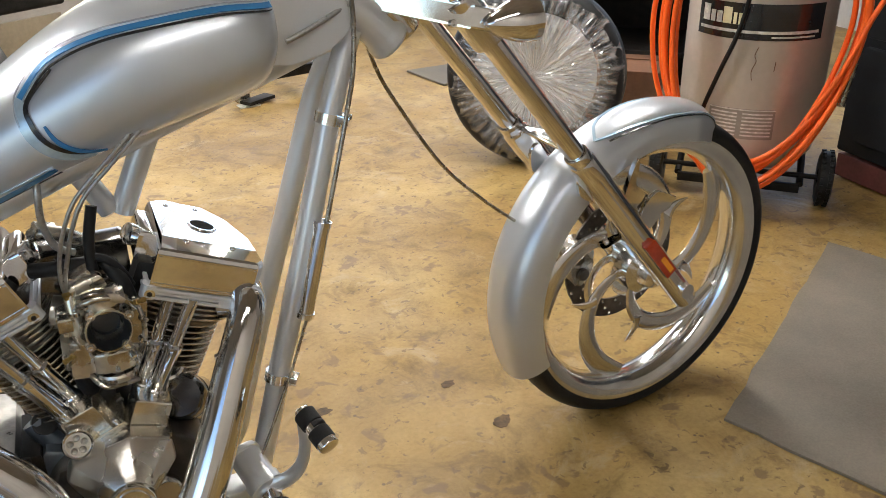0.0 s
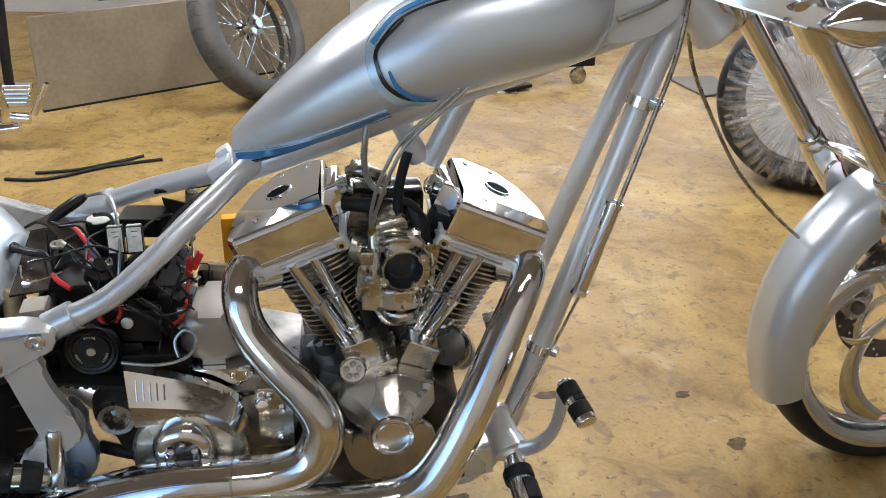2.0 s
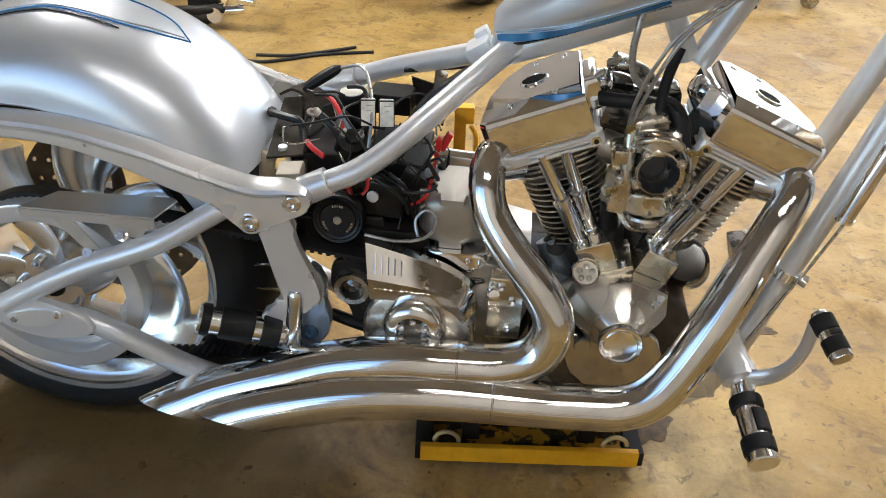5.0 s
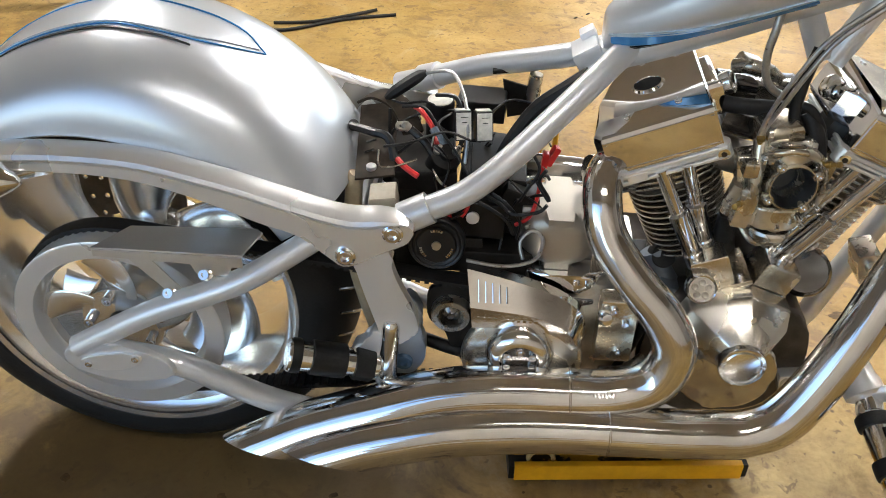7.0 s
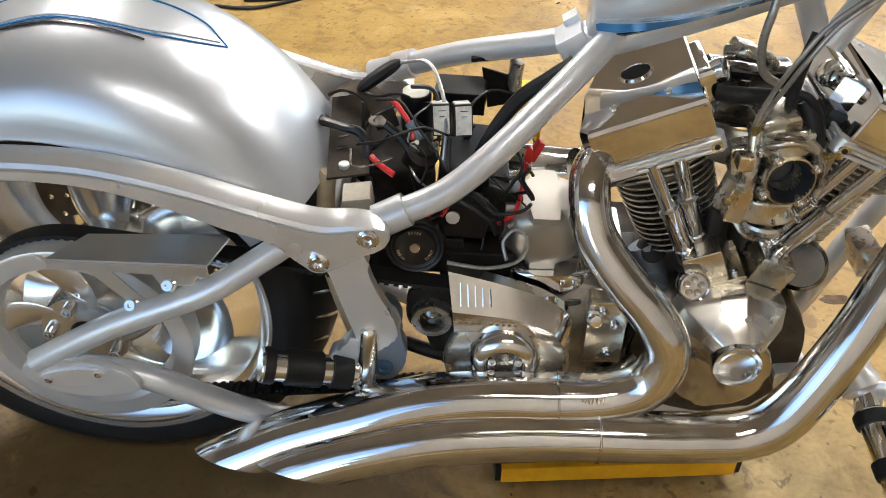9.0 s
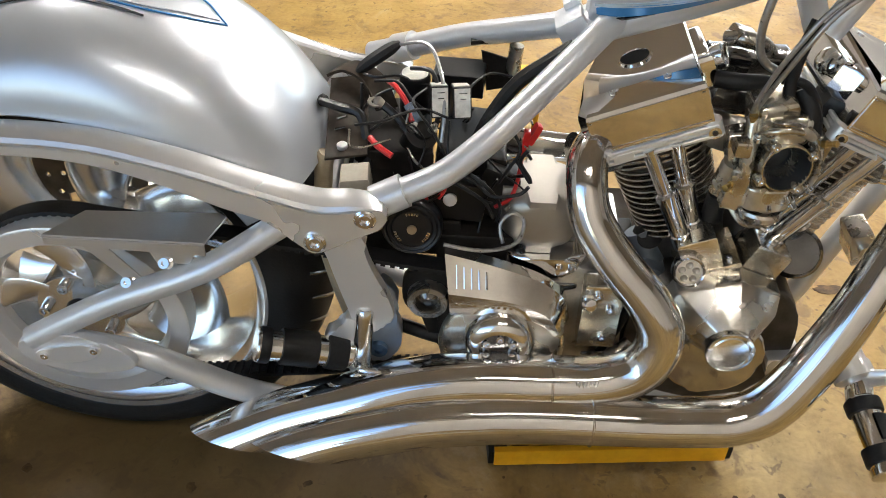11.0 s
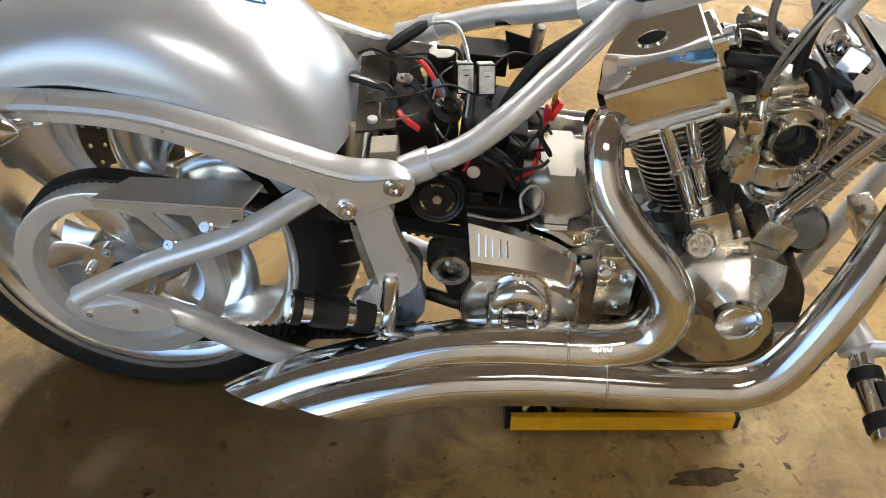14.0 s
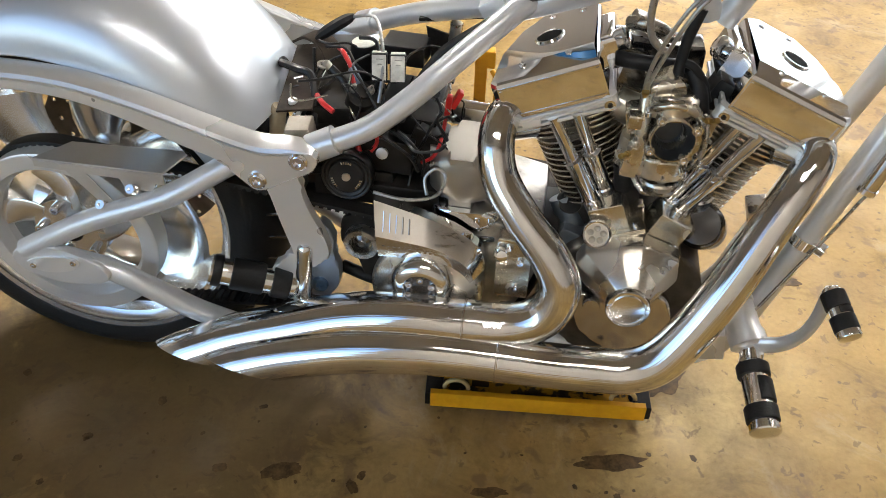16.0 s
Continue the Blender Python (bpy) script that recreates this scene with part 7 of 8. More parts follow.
# neck gussets between tank and steering head
for s in (-1, 1):
    bm = B()
    yb = -0.028 if s < 0 else mirror(-0.028)
    prism(bm, smooth_outline([(1.07, 0.90), (1.07, 0.985), (1.14, 1.0), (1.185, 0.985), (1.195, 0.935), (1.15, 0.905)], 4), 0.02, side(yb - 0.01), 0.004)
    part("neck_gusset", bm, FRAME_PAINT, bike)
# ---- things round the motorcycle ----
# jack under the frame
jack = thing("motorcycle_jack", "yellow steel motorcycle jack under the frame", "jack", pose(0.683, -0.115, 0, 0, 0, 5.5))
bm = B()
box(bm, (0.372, 0.012, 0.034), pose(0, 0.004, 0.036), 0.002)
box(bm, (0.372, 0.05, 0.004), pose(0, 0.036, 0.022), 0.001)
part("front_rail", bm, YELLOW, jack, "chipped yellow rail")
bm = B()
box(bm, (0.366, 0.055, 0.012), pose(0, 0.040, 0.034), 0.002)
part("rail_floor", bm, material("greasy_flaked_steel", (0.05, 0.035, 0.015), 0.5, 0.3, 0.3, 30, 90, stops=((0.50, (0.025, 0.018, 0.010)), (0.66, (0.06, 0.04, 0.015)), (0.72, (0.5, 0.26, 0.02)))), jack, "greasy dark channel with flaked yellow paint")
bm = B()
box(bm, (0.372, 0.012, 0.03), pose(0, 0.40, 0.036), 0.002)
for x in (-0.18, 0.18):
    box(bm, (0.03, 0.40, 0.03), pose(x, 0.2, 0.036), 0.002)
# black here paints the shade inside the jack onto the frame
part("base_frame", bm, BLACKMETAL, jack, "base frame coloured black for the shade inside the jack")
bm = B()
for x in (-0.10, 0.10):
    box(bm, (0.03, 0.34, 0.04), pose(x, 0.2, 0.070, 4), 0.003)
    box(bm, (0.03, 0.30, 0.045), pose(x, 0.2, 0.108, -2), 0.003)
box(bm, (0.33, 0.02, 0.05), pose(0.0, 0.075, 0.06), 0.003)
part("lift_arm", bm, BLACKMETAL, jack, "black greasy lift arms")
for x in (-0.142, 0.148):
    bm = B()
    sweep(bm, [(x + 0.021 * math.cos(a), 0.018, 0.048 + 0.021 * math.sin(a)) for a in np.linspace(0, math.pi, 10)], 0.004, 10, 1)
    part("tie_ring", bm, material("worn_ring", (0.55, 0.42, 0.2), 0.4, 0.4, 0.3, 40, 200), jack)
for x in (-0.17, 0.17):
    for y in (0.03, 0.38):
        bm = B()
        lathe(bm, [(0, -0.012), (0.018, -0.012), (0.021, -0.008), (0.021, 0.008), (0.018, 0.012), (0, 0.012)], axis_matrix((x, y, 0.021), (1, 0, 0)), 20)
        part("caster", bm, BLACKMETAL, jack)
bm = B()
box(bm, (0.022, 0.025, 0.20), pose(-0.135, 0.43, 0.38), 0.004)
box(bm, (0.036, 0.025, 0.035), pose(-0.128, 0.43, 0.475), 0.005)
box(bm, (0.03, 0.035, 0.32), pose(-0.135, 0.42, 0.20), 0.004)
post = part("handle_post", bm, YELLOW, jack, "yellow handle post")
bm = B()
sweep(bm, [(-0.115, 0.41, 0.46), (-0.105, 0.40, 0.44), (-0.108, 0.40, 0.38), (-0.12, 0.40, 0.36)], 0.005, 10, 4)
part("handle_hook", bm, YELLOW, jack)

# rubber mat
bm = B()
mx, my = Vector((0.862, 0.56, 0)), Vector((0.17, -0.42, 0)).normalized() * 1.0
o = Vector((1.987, -0.042, 0))
mat_pts = [o, o + mx, o + mx + my * 1.0, o + my * 1.0]
n_e = []
rng = random.Random(3)
for a, b in zip(mat_pts, mat_pts[1:] + mat_pts[:1]):
    for k in range(14):
        p = a + (b - a) * k / 14
        n_e.append((p.x + rng.uniform(-0.004, 0.004), p.y + rng.uniform(-0.004, 0.004)))
prism(bm, n_e, 0.007, pose(0, 0, 0.001), 0.002, 1)
tagged(part("rubber_mat", bm, MAT), "grey rubber floor mat with a worn edge", "mat")

# oil drip patch on the floor
rng = random.Random(11)


def stain(name, cx, cy, rx, ry, turn, label):
    bm = B()
    pts = []
    for k in range(36):
        a = 2 * math.pi * k / 36
        w = 1 + 0.35 * noise.noise((math.cos(a) * 1.7 + cx * 9, math.sin(a) * 1.7, cy * 7)) + rng.uniform(-0.08, 0.08)
        x, y = rx * w * math.cos(a), ry * w * math.sin(a)
        pts.append((cx + x * math.cos(turn) - y * math.sin(turn), cy + x * math.sin(turn) + y * math.cos(turn)))
    prism(bm, pts, 0.0006, pose(0, 0, 0.0003), 0)
    tagged(part(name, bm, STAIN), label, "stain", "oil drips" if name == "oil_drip" else "")


STAIN = material("dried_oil_stain", (0.085, 0.050, 0.020), 0.55, 0.0, 0.5, 60, 260, spec=0.2)

stain("oil_stain", 0.815, -0.185, 0.062, 0.017, 0.22, "dark dried oil stain on the concrete")
stain("oil_stain", 0.905, 0.02, 0.05, 0.03, 0.8, "brown dried oil stain on the concrete")
stain("oil_stain", 1.49, 0.34, 0.018, 0.013, 0.3, "brown dried oil stain on the concrete")
stain("oil_stain", 1.545, 0.16, 0.024, 0.017, 0.5, "brown dried oil stain on the concrete")
stain("oil_stain", 1.18, 0.36, 0.03, 0.014, 0.1, "brown dried oil stain on the concrete")

# small dried drips scattered near the exhaust and along the near side
rng = random.Random(17)
for k in range(110):
    cx, cy = rng.gauss(0.40, 0.48), rng.gauss(-0.38, 0.13)
    r = 0.002 + 0.0065 * rng.random() ** 2.5
    stain("oil_drip", cx, cy, r * rng.uniform(1, 1.7), r, rng.uniform(0, 3), "small dark dried oil drip on the concrete")
for cx, cy, rx, ry, turn in ((0.28, -0.30, 0.035, 0.016, 0.4), (0.20, -0.40, 0.028, 0.012, 1.0), (0.62, -0.28, 0.03, 0.01, 0.2), (0.05, -0.45, 0.022, 0.014, 0.0)):
    stain("oil_stain", cx, cy, rx, ry, turn, "brown dried oil stain on the concrete")

# wheel in clear wrap leaning behind
wrap = thing("wrapped_wheel", "motorcycle wheel and tyre in crumpled clear stretch wrap", "wheel", pose(2.39, 1.57, 0, 0, 0, -34) @ pose(0, 0, 0.335, -7))
wm = axis_matrix((0, 0, 0), (0, -1, 0))
bm = B()
lathe(bm, tyre_profile(0.335, 0.25, 0.075), wm, 80, close=True)
part("tyre", bm, TYRE, wrap)
bm = B()
rng = random.Random(2)
N, M = 150, 14
grid = []
for i in range(M + 1):
    f = i / M
    ring = []
    for k in range(N):
        a = 2 * math.pi * k / N
        rr = 0.02 + f * 0.308
        crease = 0.010 * noise.noise((math.cos(a) * 14, math.sin(a) * 14, f * 1.2)) * f + 0.004 * noise.noise((math.cos(a) * 40, math.sin(a) * 40, f * 2)) * f
        h = 0.070 + 0.022 * min(1.0, f * 1.6) - 0.045 * max(0.0, f - 0.86) / 0.14 + crease
        ring.append(bm.verts.new(wm @ Vector((rr * math.cos(a), rr * math.sin(a), h))))
    grid.append(ring)
for one, two in zip(grid, grid[1:]):
    for k in range(N):
        bm.faces.new((one[k], one[(k + 1) % N], two[(k + 1) % N], two[k]))
bm.faces.new(grid[0])
film = part("wrap_film", bm, WRAP, wrap, "crumpled clear stretch wrap")
# thin chrome threads added as the glints along the film's creases
bm = B()
for k in range(110):
    a = 2 * math.pi * (k + rng.uniform(-0.4, 0.4)) / 110
    r0 = rng.uniform(0.08, 0.26)
    r1 = min(0.30, r0 + rng.uniform(0.03, 0.14))
    p0 = wm @ Vector((r0 * math.cos(a), r0 * math.sin(a), 0.096))
    a2 = a + rng.uniform(-0.06, 0.06)
    p1 = wm @ Vector((r1 * math.cos(a2), r1 * math.sin(a2), 0.097 if r1 < 0.29 else 0.088))
    sweep(bm, [tuple(p0), tuple((p0 + p1) / 2 + Vector((0, -0.004, 0))), tuple(p1)], rng.uniform(0.0003, 0.0007), 5, 3)
part("fold_glint", bm, CHROME, film)
bm = B()
lathe(bm, [(0, 0.058), (0.19, 0.056), (0.228, 0.05), (0.228, 0.04), (0, 0.04)], wm, 40)
part("packing_pad", bm, FOAM, wrap, "white packing pad under the wrap")

# upright air compressor with an orange hose
comp = thing("air_compressor", "grey upright air compressor tank on wheels with dark label band", "air compressor", pose(2.93, 1.03, 0, 0, 0, -43.5))
bm = B()
lathe(bm, [(0, 0.10), (0.12, 0.105), (0.19, 0.13), (0.222, 0.17), (0.232, 0.22), (0.232, 0.98), (0.222, 1.03), (0.18, 1.075), (0.10, 1.10), (0, 1.105)], pose(0, 0, 0), 72)
tank_ob = part("air_tank", bm, COMPRESSOR, comp, "grey scuffed air tank")


def on_tank(bm, a0, a1, z0, z1, r, slope=0.0, steps=24):
    rows2 = []
    for r_, flip in ((r, 0), (r - 0.003, 1)):
        lo, hi = [], []
        for k in range(steps + 1):
            a = radians(a0 + (a1 - a0) * k / steps)
            dz = slope * (k / steps - 0.5)
            lo.append(bm.verts.new((r_ * math.cos(a), r_ * math.sin(a), z0 + dz)))
            hi.append(bm.verts.new((r_ * math.cos(a), r_ * math.sin(a), z1 + dz)))
        rows2.append((lo, hi))
    (lo, hi), (lo2, hi2) = rows2
    for k in range(steps):
        bm.faces.new((lo[k], lo[k + 1], hi[k + 1], hi[k]))
        bm.faces.new((hi[k], hi[k + 1], hi2[k + 1], hi2[k]))
        bm.faces.new((lo[k], lo2[k], lo2[k + 1], lo[k + 1]))
    for k in (0, steps):
        bm.faces.new((lo[k], hi[k], hi2[k], lo2[k]))


bm = B()
on_tank(bm, -142, -38, 0.565, 0.675, 0.2335)
band_ob = part("label_band", bm, BLACKLINE, tank_ob, "black label band with pale lettering blocks")
bm = B()
on_tank(bm, -139, -42, 0.585, 0.594, 0.2345)
part("label_line", bm, WHITEPLASTIC, band_ob)
bm = B()
x0 = -137
for w in (6.5, 4, 4.5):
    on_tank(bm, x0, x0 + w, 0.610, 0.660 if w > 6 else 0.645, 0.2345, 0, 4)
    x0 += w + 1.5
part("label_block", bm, WHITEPLASTIC, band_ob)
bm = B()
x0 = -118
for w in (7, 2.5, 4):
    on_tank(bm, x0, x0 + w, 0.610, 0.660 if w > 6 else 0.645, 0.2345, 0, 4)
    x0 += w + 1.5
part("label_block", bm, material("cream_label", (0.72, 0.66, 0.42), 0.45, 0, 0.05, 20, 100), band_ob)
bm = B()
on_tank(bm, -80, -45, 0.573, 0.578, 0.2345)
part("label_line", bm, WHITEPLASTIC, band_ob)
bm = B()
on_tank(bm, -120, -68, 0.245, 0.345, 0.2333)
warn = part("warning_label", bm, material("faded_label", (0.30, 0.27, 0.23), 0.5, 0, 0.1, 30, 100), tank_ob, "faded warning label")
for k in range(7):
    for a0, a1 in ((-118, -97), (-93, -70)):
        bm = B()
        on_tank(bm, a0, a1, 0.255 + 0.012 * k, 0.260 + 0.012 * k, 0.2342, 0, 6)
        part("label_line", bm, WHITEPLASTIC, warn)
bm = B()
on_tank(bm, -120, -68, 0.340, 0.344, 0.2342)
part("label_line", bm, WHITEPLASTIC, warn)
# scratches and a run of rust
bm = B()
for pts in ([(-88, 0.545), (-90, 0.52), (-88.5, 0.50), (-91, 0.47), (-90, 0.44)], [(-74, 0.50), (-74.5, 0.47)]):
    sweep(bm, [(0.2332 * math.cos(radians(a)), 0.2332 * math.sin(radians(a)), z) for a, z in pts], 0.0012, 5, 4)
part("scratch", bm, BROWN, tank_ob)
for s in (-1, 1):
    bm = B()
    lathe(bm, [(0.03, -0.022), (0.075, -0.024), (0.090, -0.018), (0.092, 0.0), (0.090, 0.018), (0.075, 0.024), (0.03, 0.022)], axis_matrix((0.275 * s, -0.10, 0.092), (1, 0, 0)), 40, close=True)
    for k in range(26):
        for q in (-0.012, 0.012):
            a = 2 * math.pi * (k + (0.5 if q > 0 else 0)) / 26
            box(bm, (0.012, 0.010, 0.014), Matrix.Translation((0.275 * s + q, -0.10 + 0.091 * math.cos(a), 0.092 + 0.091 * math.sin(a))) @ Matrix.Rotation(a, 4, "X"), 0.001, 1)
    part("wheel", bm, RUBBER, comp, "black knobbly rubber wheel")
bm = B()
rod(bm, (-0.29, -0.10, 0.092), (0.29, -0.10, 0.092), 0.009, 12)
for s in (-1, 1):
    sweep(bm, [(0.20 * s, -0.13, 0.07), (0.20 * s, 0.0, 0.12), (0.20 * s, 0.12, 0.16)], 0.012, 10, 3)
box(bm, (0.40, 0.02, 0.03), pose(0, -0.14, 0.06), 0.003)
part("carriage", bm, BLACKMETAL, comp)
bm = B()
sweep(bm, [(-0.02, -0.24, 1.05), (-0.03, -0.255, 0.80), (-0.05, -0.25, 0.62), (-0.10, -0.245, 0.46), (-0.135, -0.22, 0.34), (-0.15, -0.21, 0.25)], 0.0075, 10, 6)
part("power_cord", bm, PLASTIC, comp, "black power cord")
bm = B()
sweep(bm, [(0.10, -0.21, 0.78), (0.13, -0.23, 0.74), (0.15, -0.22, 0.76), (0.16, -0.20, 0.72)], 0.009, 12, 4)
lathe(bm, [(0, 0), (0.012, 0), (0.012, 0.03), (0, 0.03)], axis_matrix((0.13, -0.22, 0.755), (0.3, -1, 0.2)), 14)
part("valve", bm, DULL, comp)

hose = thing("air_hose", "coiled bright orange air hose hung on the compressor", "hose", pose(2.93, 1.03, 0, 0, 0, -43.5))
rng = random.Random(8)
for k in range(7):
    w = 0.285 + 0.022 * rng.uniform(-1, 1)
    low = (0.075, 0.10, 0.13, 0.155, 0.17, 0.19, 0.12)[k]
    shift = rng.uniform(-0.02, 0.03)
    pts = []
    for t in np.linspace(0, 2 * math.pi, 16, endpoint=False):
        c, s = math.cos(t), math.sin(t)
        zz = 0.66 + (0.66 - low) * (s if s < 0 else 0.85 * s)
        squeeze = 1.0 if s > -0.3 else 1.0 - 0.15 * (-s - 0.3)
        pts.append((shift + w * c * squeeze * (1 - 0.18 * max(0, s)) + 0.03 * (s if s < 0 else 0), -0.275 - 0.010 * k + 0.055 * abs(c) ** 3 + 0.006 * math.sin(3 * t + k), zz))
    bm = B()
    sweep(bm, pts, 0.0085, 12, 6, closed=True)
    part("loop", bm, ORANGE, hose)
bm = B()
sweep(bm, [(0.42, -0.24, 1.0), (0.36, -0.27, 0.80), (0.30, -0.29, 0.65), (0.25, -0.30, 0.50), (0.18, -0.30, 0.36)], 0.0085, 12, 6)
part("tail", bm, ORANGE, hose)
bm = B()
rod(bm, (0.285, -0.26, 0.52), (0.270, -0.265, 0.42), 0.010, 12)
rod(bm, (0.270, -0.265, 0.42), (0.266, -0.266, 0.39), 0.013, 12)
part("coupler", bm, DULL, hose, "steel quick coupler")

# dark tool cabinet
cab = thing("tool_cabinet", "dark steel tool cabinet with a reddish base", "cabinet", pose(3.29, 0.30, 0))
bm = B()
box(bm, (0.55, 1.28, 1.6), pose(0.275, 0, 0.90), 0.01)
part("body", bm, DARKCABINET, cab)
bm = B()
box(bm, (0.56, 1.26, 0.085), pose(0.28, 0, 0.05), 0.006)
part("plinth", bm, material("dull_red_base", (0.16, 0.05, 0.045), 0.55, 0, 0.25, 10, 80), cab, "dull red plinth")
for k in range(4):
    bm = B()
    box(bm, (0.02, 1.18, 0.33), pose(-0.008, 0, 0.32 + 0.36 * k), 0.006)
    dr = part("drawer", bm, DARKCABINET, cab)
    bm = B()
    rod(bm, (-0.032, -0.4, 0.42 + 0.36 * k), (-0.032, 0.4, 0.42 + 0.36 * k), 0.009, 12)
    part("handle", bm, BLACKMETAL, dr)

# workbench clutter between the wrapped wheel and the compressor
shelf = thing("low_bench", "dark low bench with a grey top, crowded with tools", "bench", pose(3.05, 2.05, 0, 0, 0, -42))
bm = B()
box(bm, (0.95, 0.5, 0.03), pose(0, 0, 0.56), 0.004)
part("benchtop", bm, DULL, shelf)
for x in (-0.44, 0.44):
    for y in (-0.22, 0.22):
        bm = B()
        box(bm, (0.045, 0.045, 0.545), pose(x, y, 0.2725), 0.003)
        part("leg", bm, BLACKMETAL, shelf)
bm = B()
box(bm, (0.93, 0.02, 0.50), pose(0, 0.22, 0.30), 0.002)
box(bm, (0.9, 0.46, 0.02), pose(0, 0, 0.30), 0.002)
part("back_panel", bm, BLACKMETAL, shelf)
crate = thing("brown_box", "brown cardboard box on the floor by the bench", "box", pose(2.82, 1.72, 0, 0, 0, -40))
bm = B()
box(bm, (0.42, 0.28, 0.30), pose(0, 0, 0.151), 0.004)
part("carton", bm, BROWN, crate)
bm = B()
box(bm, (0.40, 0.12, 0.004), pose(0, -0.075, 0.305, 8), 0.001)
box(bm, (0.40, 0.12, 0.004), pose(0, 0.075, 0.305, -6), 0.001)
part("flap", bm, BROWN, crate)
spool = thing("wire_spool", "small wooden spool with copper wire on the bench", "spool", pose(2.92, 1.95, 0.576))
bm = B()
for z in (0.0, 0.055):
    lathe(bm, [(0, z), (0.055, z), (0.057, z + 0.006), (0.055, z + 0.012), (0, z + 0.012)], pose(0, 0, 0), 28)
part("flange", bm, WOOD, spool)
bm = B()
lathe(bm, [(0, 0.012), (0.036, 0.012), (0.036, 0.055), (0, 0.055)], pose(0, 0, 0), 24)
part("winding", bm, BROWN, spool)
drill = thing("power_drill", "orange and black cordless drill on the bench", "drill", pose(3.12, 2.12, 0.576, 0, 0, 30))
bm = B()
lathe(bm, [(0, -0.08), (0.03, -0.078), (0.034, -0.06), (0.034, 0.05), (0.026, 0.07), (0.018, 0.10), (0, 0.10)], axis_matrix((0, 0, 0.20), (1, 0, 0)), 24)
part("body", bm, ORANGE, drill)
bm = B()
box(bm, (0.045, 0.04, 0.13), pose(-0.045, 0, 0.12, 0, 12), 0.01)
box(bm, (0.10, 0.065, 0.05), pose(-0.03, 0, 0.027), 0.008)
part("grip", bm, PLASTIC, drill, "black grip and battery")
for x, y, rz, c in ((3.28, 1.80, 20, PLASTIC), (3.0, 2.2, 60, BLACKMETAL)):
    tc = thing("tool_case", "black plastic tool case on the bench", "case", pose(x, y, 0.576, 0, 0, rz))
    bm = B()
    box(bm, (0.26, 0.18, 0.10), pose(0, 0, 0.05), 0.012)
    part("shell", bm, c, tc)
    bm = B()
    sweep(bm, [(-0.05, -0.095, 0.06), (-0.05, -0.115, 0.06), (0.05, -0.115, 0.06), (0.05, -0.095, 0.06)], 0.006, 8, 2)
    part("handle", bm, PLASTIC, tc)

# flat dark plate on the floor
bm = B()
prism(bm, [(2.41, 3.0), (2.68, 3.02), (2.62, 2.72), (2.48, 2.66)], 0.012, pose(0, 0, 0), 0.003, 1)
tagged(part("floor_plate", bm, material("dull_olive_plate", (0.13, 0.11, 0.08), 0.6, 0.0, 0.25, 9, 90)), "dull olive plate lying on the floor", "plate")

# black trolley base beyond the tank
trol = thing("trolley", "black steel trolley base on casters", "trolley", pose(1.62, 2.86, 0, 0, 0, 12))
bm = B()
box(bm, (0.55, 0.05, 0.05), pose(0.1, 0, 0.115), 0.006)
box(bm, (0.05, 0.6, 0.05), pose(0.2, 0.3, 0.115), 0.006)
box(bm, (0.16, 0.07, 0.018), pose(-0.06, -0.05, 0.02, 0, 0, 20), 0.004)
part("frame", bm, BLACKMETAL, trol)
for x, y in ((-0.12, 0.0), (0.30, 0.0), (0.2, 0.55)):
    bm = B()
    lathe(bm, [(0, -0.014), (0.036, -0.014), (0.042, -0.009), (0.042, 0.009), (0.036, 0.014), (0, 0.014)], axis_matrix((x, y, 0.042), (0.4, 1, 0)), 24)
    ca = part("caster", bm, DULL, trol)
    bm = B()
    box(bm, (0.012, 0.012, 0.08), pose(x + 0.02, y, 0.07), 0.002)
    part("fork", bm, CAST, ca)
paper = thing("paper_scrap", "scrap of white paper on the floor", "paper", pose(1.52, 2.78, 0.0))
bm = B()
prism(bm, [(-0.05, -0.03), (0.05, -0.035), (0.055, 0.03), (-0.045, 0.035)], 0.004, pose(0, 0, 0.001, 0, 0, 10), 0)
part("sheet", bm, WHITEPLASTIC, paper)

# plywood panel standing behind, and the second motorcycle
bm = B()
d = Vector((0.67, 0.459, 0)).normalized()
ang = math.degrees(math.atan2(d.y, d.x))
corner_ = Vector((-0.538, 2.50, 0))
box(bm, (1.6, 0.02, 0.392), Matrix.Translation(corner_ + d * 0.8 + Vector((0, 0, 0.204))) @ pose(0, 0, 0, 0, 0, ang), 0.003)
panel = tagged(part("plywood_panel", bm, WOOD), "dirty grey-brown sheet panel standing on edge", "panel")
bm = B()
box(bm, (1.6, 0.024, 0.010), Matrix.Translation(corner_ + d * 0.8 + Vector((0, 0, 0.005))) @ pose(0, 0, 0, 0, 0, ang), 0.002)
part("edge_strip", bm, RUBBER, panel, "black edge strip")
bm = B()
box(bm, (1.35, 0.06, 0.40), Matrix.Translation(corner_ + d * 0.98 + Vector((-0.03, 0.05, 0.625))) @ pose(0, 0, 0, 0, 0, ang), 0.02, 3)
tagged(part("trailer_side", bm, BLACKMETAL), "dark trailer side above the sheet panel", "trailer")

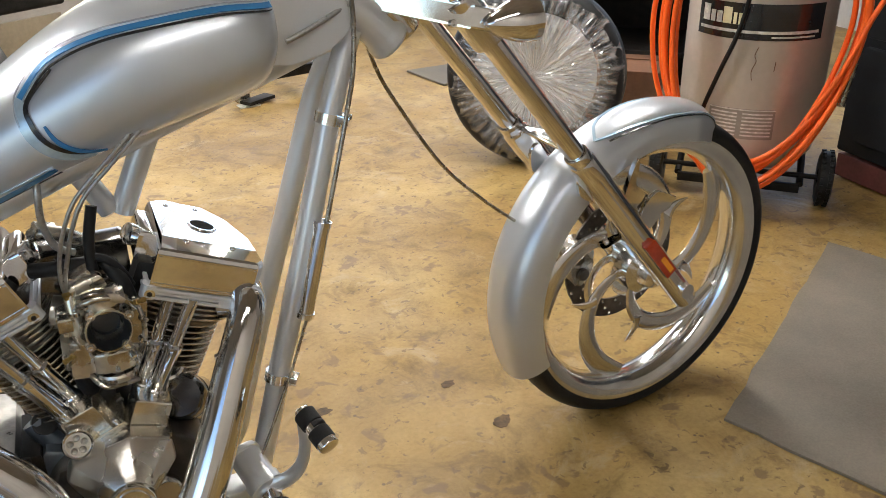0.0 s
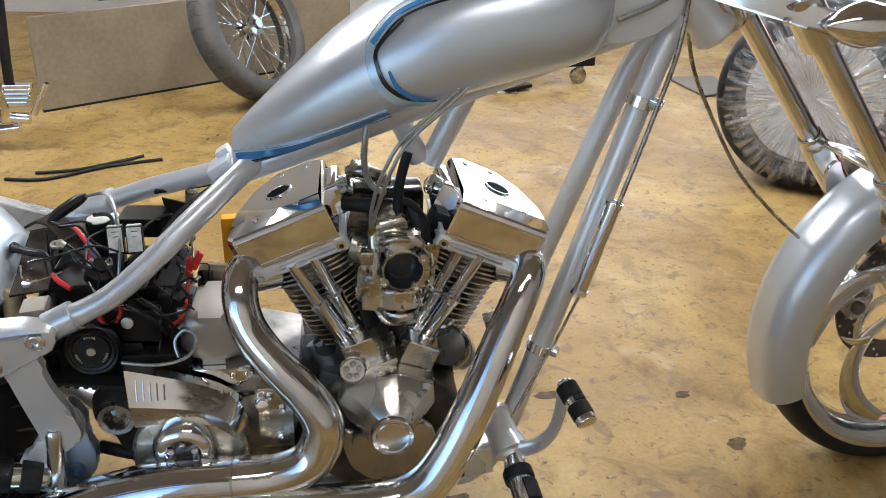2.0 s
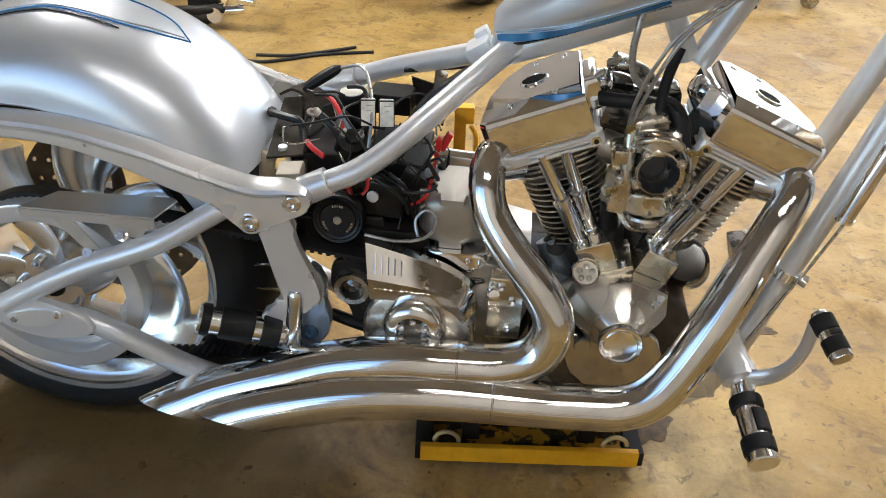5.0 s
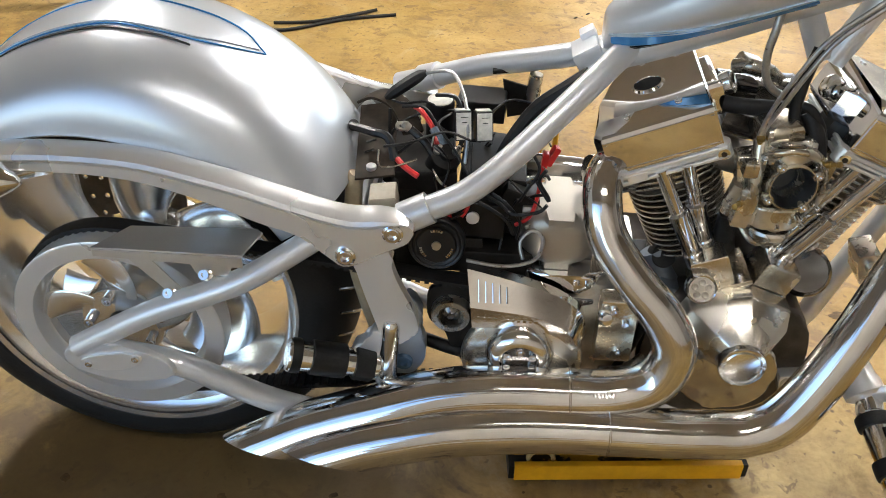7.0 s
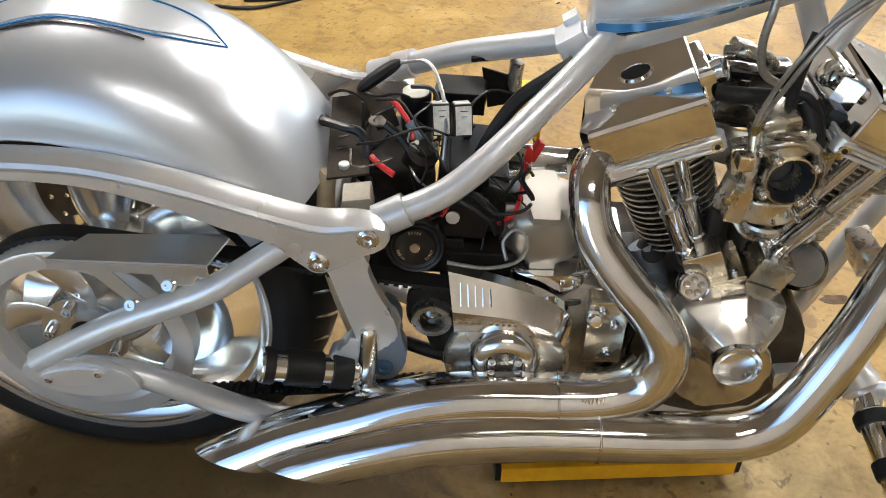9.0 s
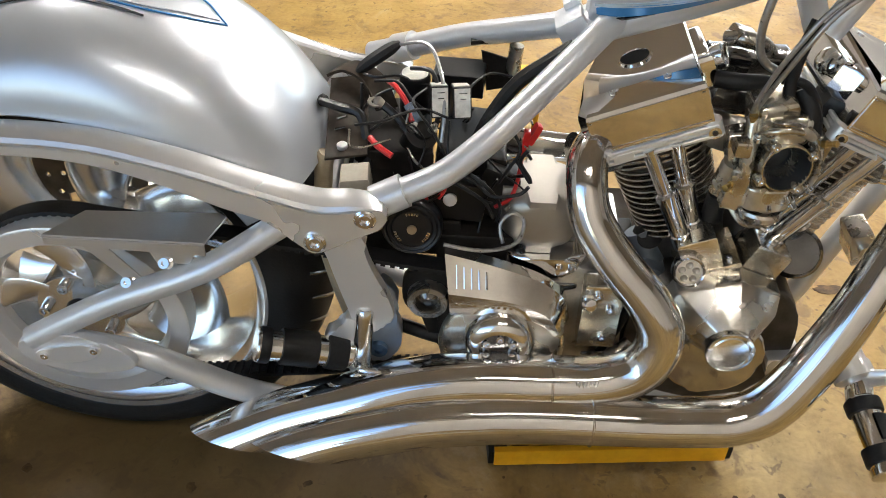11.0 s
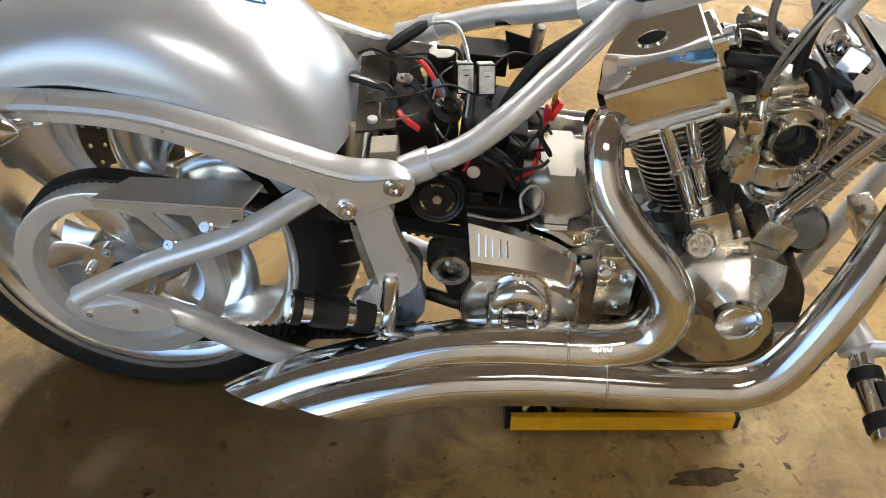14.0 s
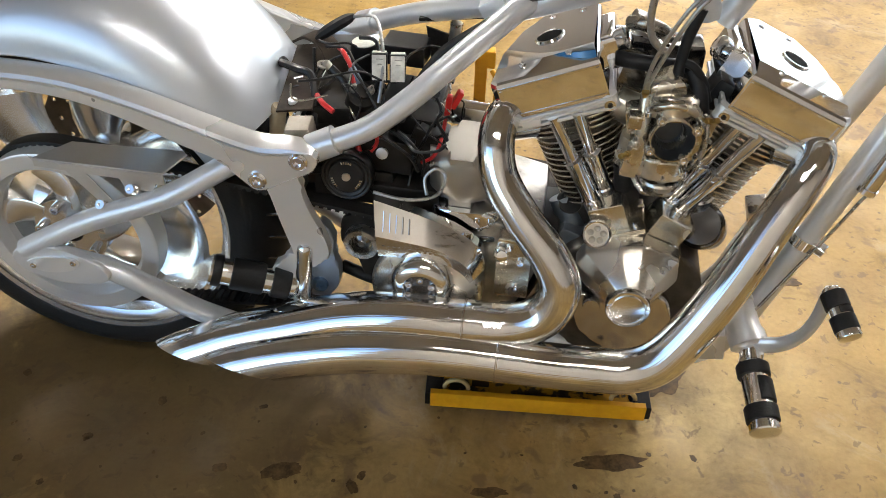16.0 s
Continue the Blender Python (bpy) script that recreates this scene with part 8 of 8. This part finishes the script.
other = thing("motorcycle", "second motorcycle with black frame and wire-spoked wheel", "motorcycle", pose(0.30, 2.66, 0, 0, 0, 0))
om2 = axis_matrix((0.03, 0.06, 0.315), (0.86, -0.50, 0.46))
bm = B()
lathe(bm, tyre_profile(0.335, 0.262, 0.058), om2, 72, close=True)
owheel = part("front_wheel", bm, material("dusty_tyre_rubber", (0.075, 0.070, 0.064), 0.7, 0.0, 0.3, 20, 200, bump=0.2), other, "wire-spoked wheel with a grooved tyre")
for k in range(36):
    a = 2 * math.pi * k / 36
    for s in (-1, 1):
        p = [om2 @ Vector((r_ * math.cos(a + o), r_ * math.sin(a + o), h_ * s)) for r_, o, h_ in ((0.3362, 0, 0.004), (0.332, 0.03, 0.026), (0.316, 0.05, 0.045))]
        bm = B()
        sweep(bm, [tuple(v) for v in p], 0.002, 4, 1)
        part("tread_groove", bm, RUBBER, owheel, flat=False)
bm = B()
lathe(bm, [(0.268, 0.036), (0.262, 0.038), (0.252, 0.03), (0.246, 0.0), (0.252, -0.03), (0.262, -0.038), (0.268, -0.036), (0.258, 0)], om2, 72, close=True)
part("rim", bm, CHROME, owheel, "chrome rim")
bm = B()
lathe(bm, [(0, 0.06), (0.02, 0.06), (0.024, 0.045), (0.045, 0.04), (0.045, 0.032), (0.025, 0.025), (0.025, -0.025), (0.045, -0.032), (0.045, -0.04), (0.02, -0.06), (0, -0.06)], om2, 28)
part("hub", bm, CHROME, owheel)
for k in range(40):
    a = 2 * math.pi * k / 40
    s = 1 if k % 2 else -1
    t = 0.35 if k % 4 < 2 else -0.35
    bm = B()
    rod(bm, om2 @ Vector((0.043 * math.cos(a + t), 0.043 * math.sin(a + t), 0.036 * s)), om2 @ Vector((0.25 * math.cos(a), 0.25 * math.sin(a), 0.006 * s)), 0.0022, 6)
    part("spoke", bm, CHROME, owheel)
bm = B()
for pts in ([(-0.86, -0.62, 0.085), (-1.02, -0.68, 0.085), (-1.35, -0.78, 0.09), (-1.7, -0.88, 0.14)], [(-0.790, -0.60, 0.21), (-0.788, -0.60, 0.26), (-0.783, -0.60, 0.36), (-0.77, -0.58, 0.60)], [(-0.90, -0.59, 0.10), (-0.868, -0.60, 0.26), (-0.828, -0.60, 0.36), (-0.80, -0.58, 0.60)]):
    sweep(bm, pts, 0.018, 14, 5)
part("frame", bm, BLACKMETAL, other, "black frame tubes")
bm = B()
prism(bm, smooth_outline([(-0.14, 0.0), (-0.12, -0.1), (0.0, -0.14), (0.12, -0.1), (0.14, 0.02), (0.06, 0.13), (-0.06, 0.13)], 4), 0.22, Matrix.Translation((-1.28, -0.55, 0.28)) @ pose(0, 0, 0, 0, 0, 22) @ side(-0.11), 0.012)
oe = part("engine", bm, CAST, other, "dark engine with chrome covers")
for s in (-1, 1):
    bm = B()
    for k in range(9):
        prism(bm, superellipse(0.068, 0.07, 18, 2.8), 0.004, Matrix.Translation((-1.28, -0.55, 0.30)) @ pose(0, 0, 0, 0, 22 * s, 22) @ Matrix.Translation((0, 0, 0.13 + 0.014 * k)), 0)
    part("cylinder", bm, FIN, oe)
bm = B()
lathe(bm, [(0, 0.03), (0.06, 0.03), (0.09, 0.02), (0.10, 0.0), (0.10, -0.02), (0, -0.02)], Matrix.Translation((-1.24, -0.68, 0.27)) @ axis_matrix((0, 0, 0), (0.3, -0.9, 0.1)), 36)
part("cam_cover", bm, CHROME, oe)
bm = B()
prism(bm, [(-0.806, 0.252), (-0.705, 0.253), (-0.708, 0.238), (-0.728, 0.205), (-0.730, 0.168), (-0.802, 0.162), (-0.800, 0.205), (-0.806, 0.238)], 0.04, side(-0.63), 0.006)
control = part("foot_control", bm, CHROME, other, "chrome forward foot control")
for k in range(4):
    bm = B()
    box(bm, (0.085 - 0.004 * k, 0.05, 0.0045), pose(-0.764, -0.612, 0.232 - 0.016 * k), 0.001, 1)
    part("rib", bm, CHROME, control)
for a, b, r0 in (((-0.718, -0.61, 0.135), (-0.684, -0.61, 0.199), 0.013), ((-0.684, -0.61, 0.199), (-0.655, -0.61, 0.254), 0.010), ((-0.800, -0.61, 0.125), (-0.735, -0.61, 0.118), 0.022), ((-0.888, -0.59, 0.064), (-0.888, -0.65, 0.064), 0.030), ((-0.888, -0.61, 0.070), (-0.775, -0.61, 0.085), 0.018), ((-0.860, -0.60, 0.10), (-0.850, -0.60, 0.155), 0.016)):
    bm = B()
    rod(bm, a, b, r0, 18)
    part("lever", bm, CHROME, control)
bm = B()
box(bm, (0.10, 0.10, 0.16), pose(-0.965, -0.55, 0.10, 0, 0, 10), 0.02, 3)
sweep(bm, [(-1.02, -0.62, 0.03), (-0.96, -0.62, 0.03), (-0.90, -0.60, 0.05)], 0.022, 12, 3)
part("lower_frame", bm, BLACKMETAL, other, "black lower frame")

# two rubber strips on the floor
for a, b, c, dd in (((-0.355, 1.775), (-0.22, 1.80), (-0.09, 1.88), (-0.015, 1.935)), ((-0.44, 1.72), (-0.30, 1.715), (-0.12, 1.83), (0.06, 1.895))):
    rs = thing("rubber_strip", "thin black rubber strip lying on the floor", "strip", pose(a[0], a[1], 0), "strips on the floor")
    bm = B()
    sweep(bm, [(p[0] - a[0], p[1] - a[1], 0.0065) for p in (a, b, c, dd)], 0.006, 10, 6)
    part("strip", bm, RUBBER, rs)
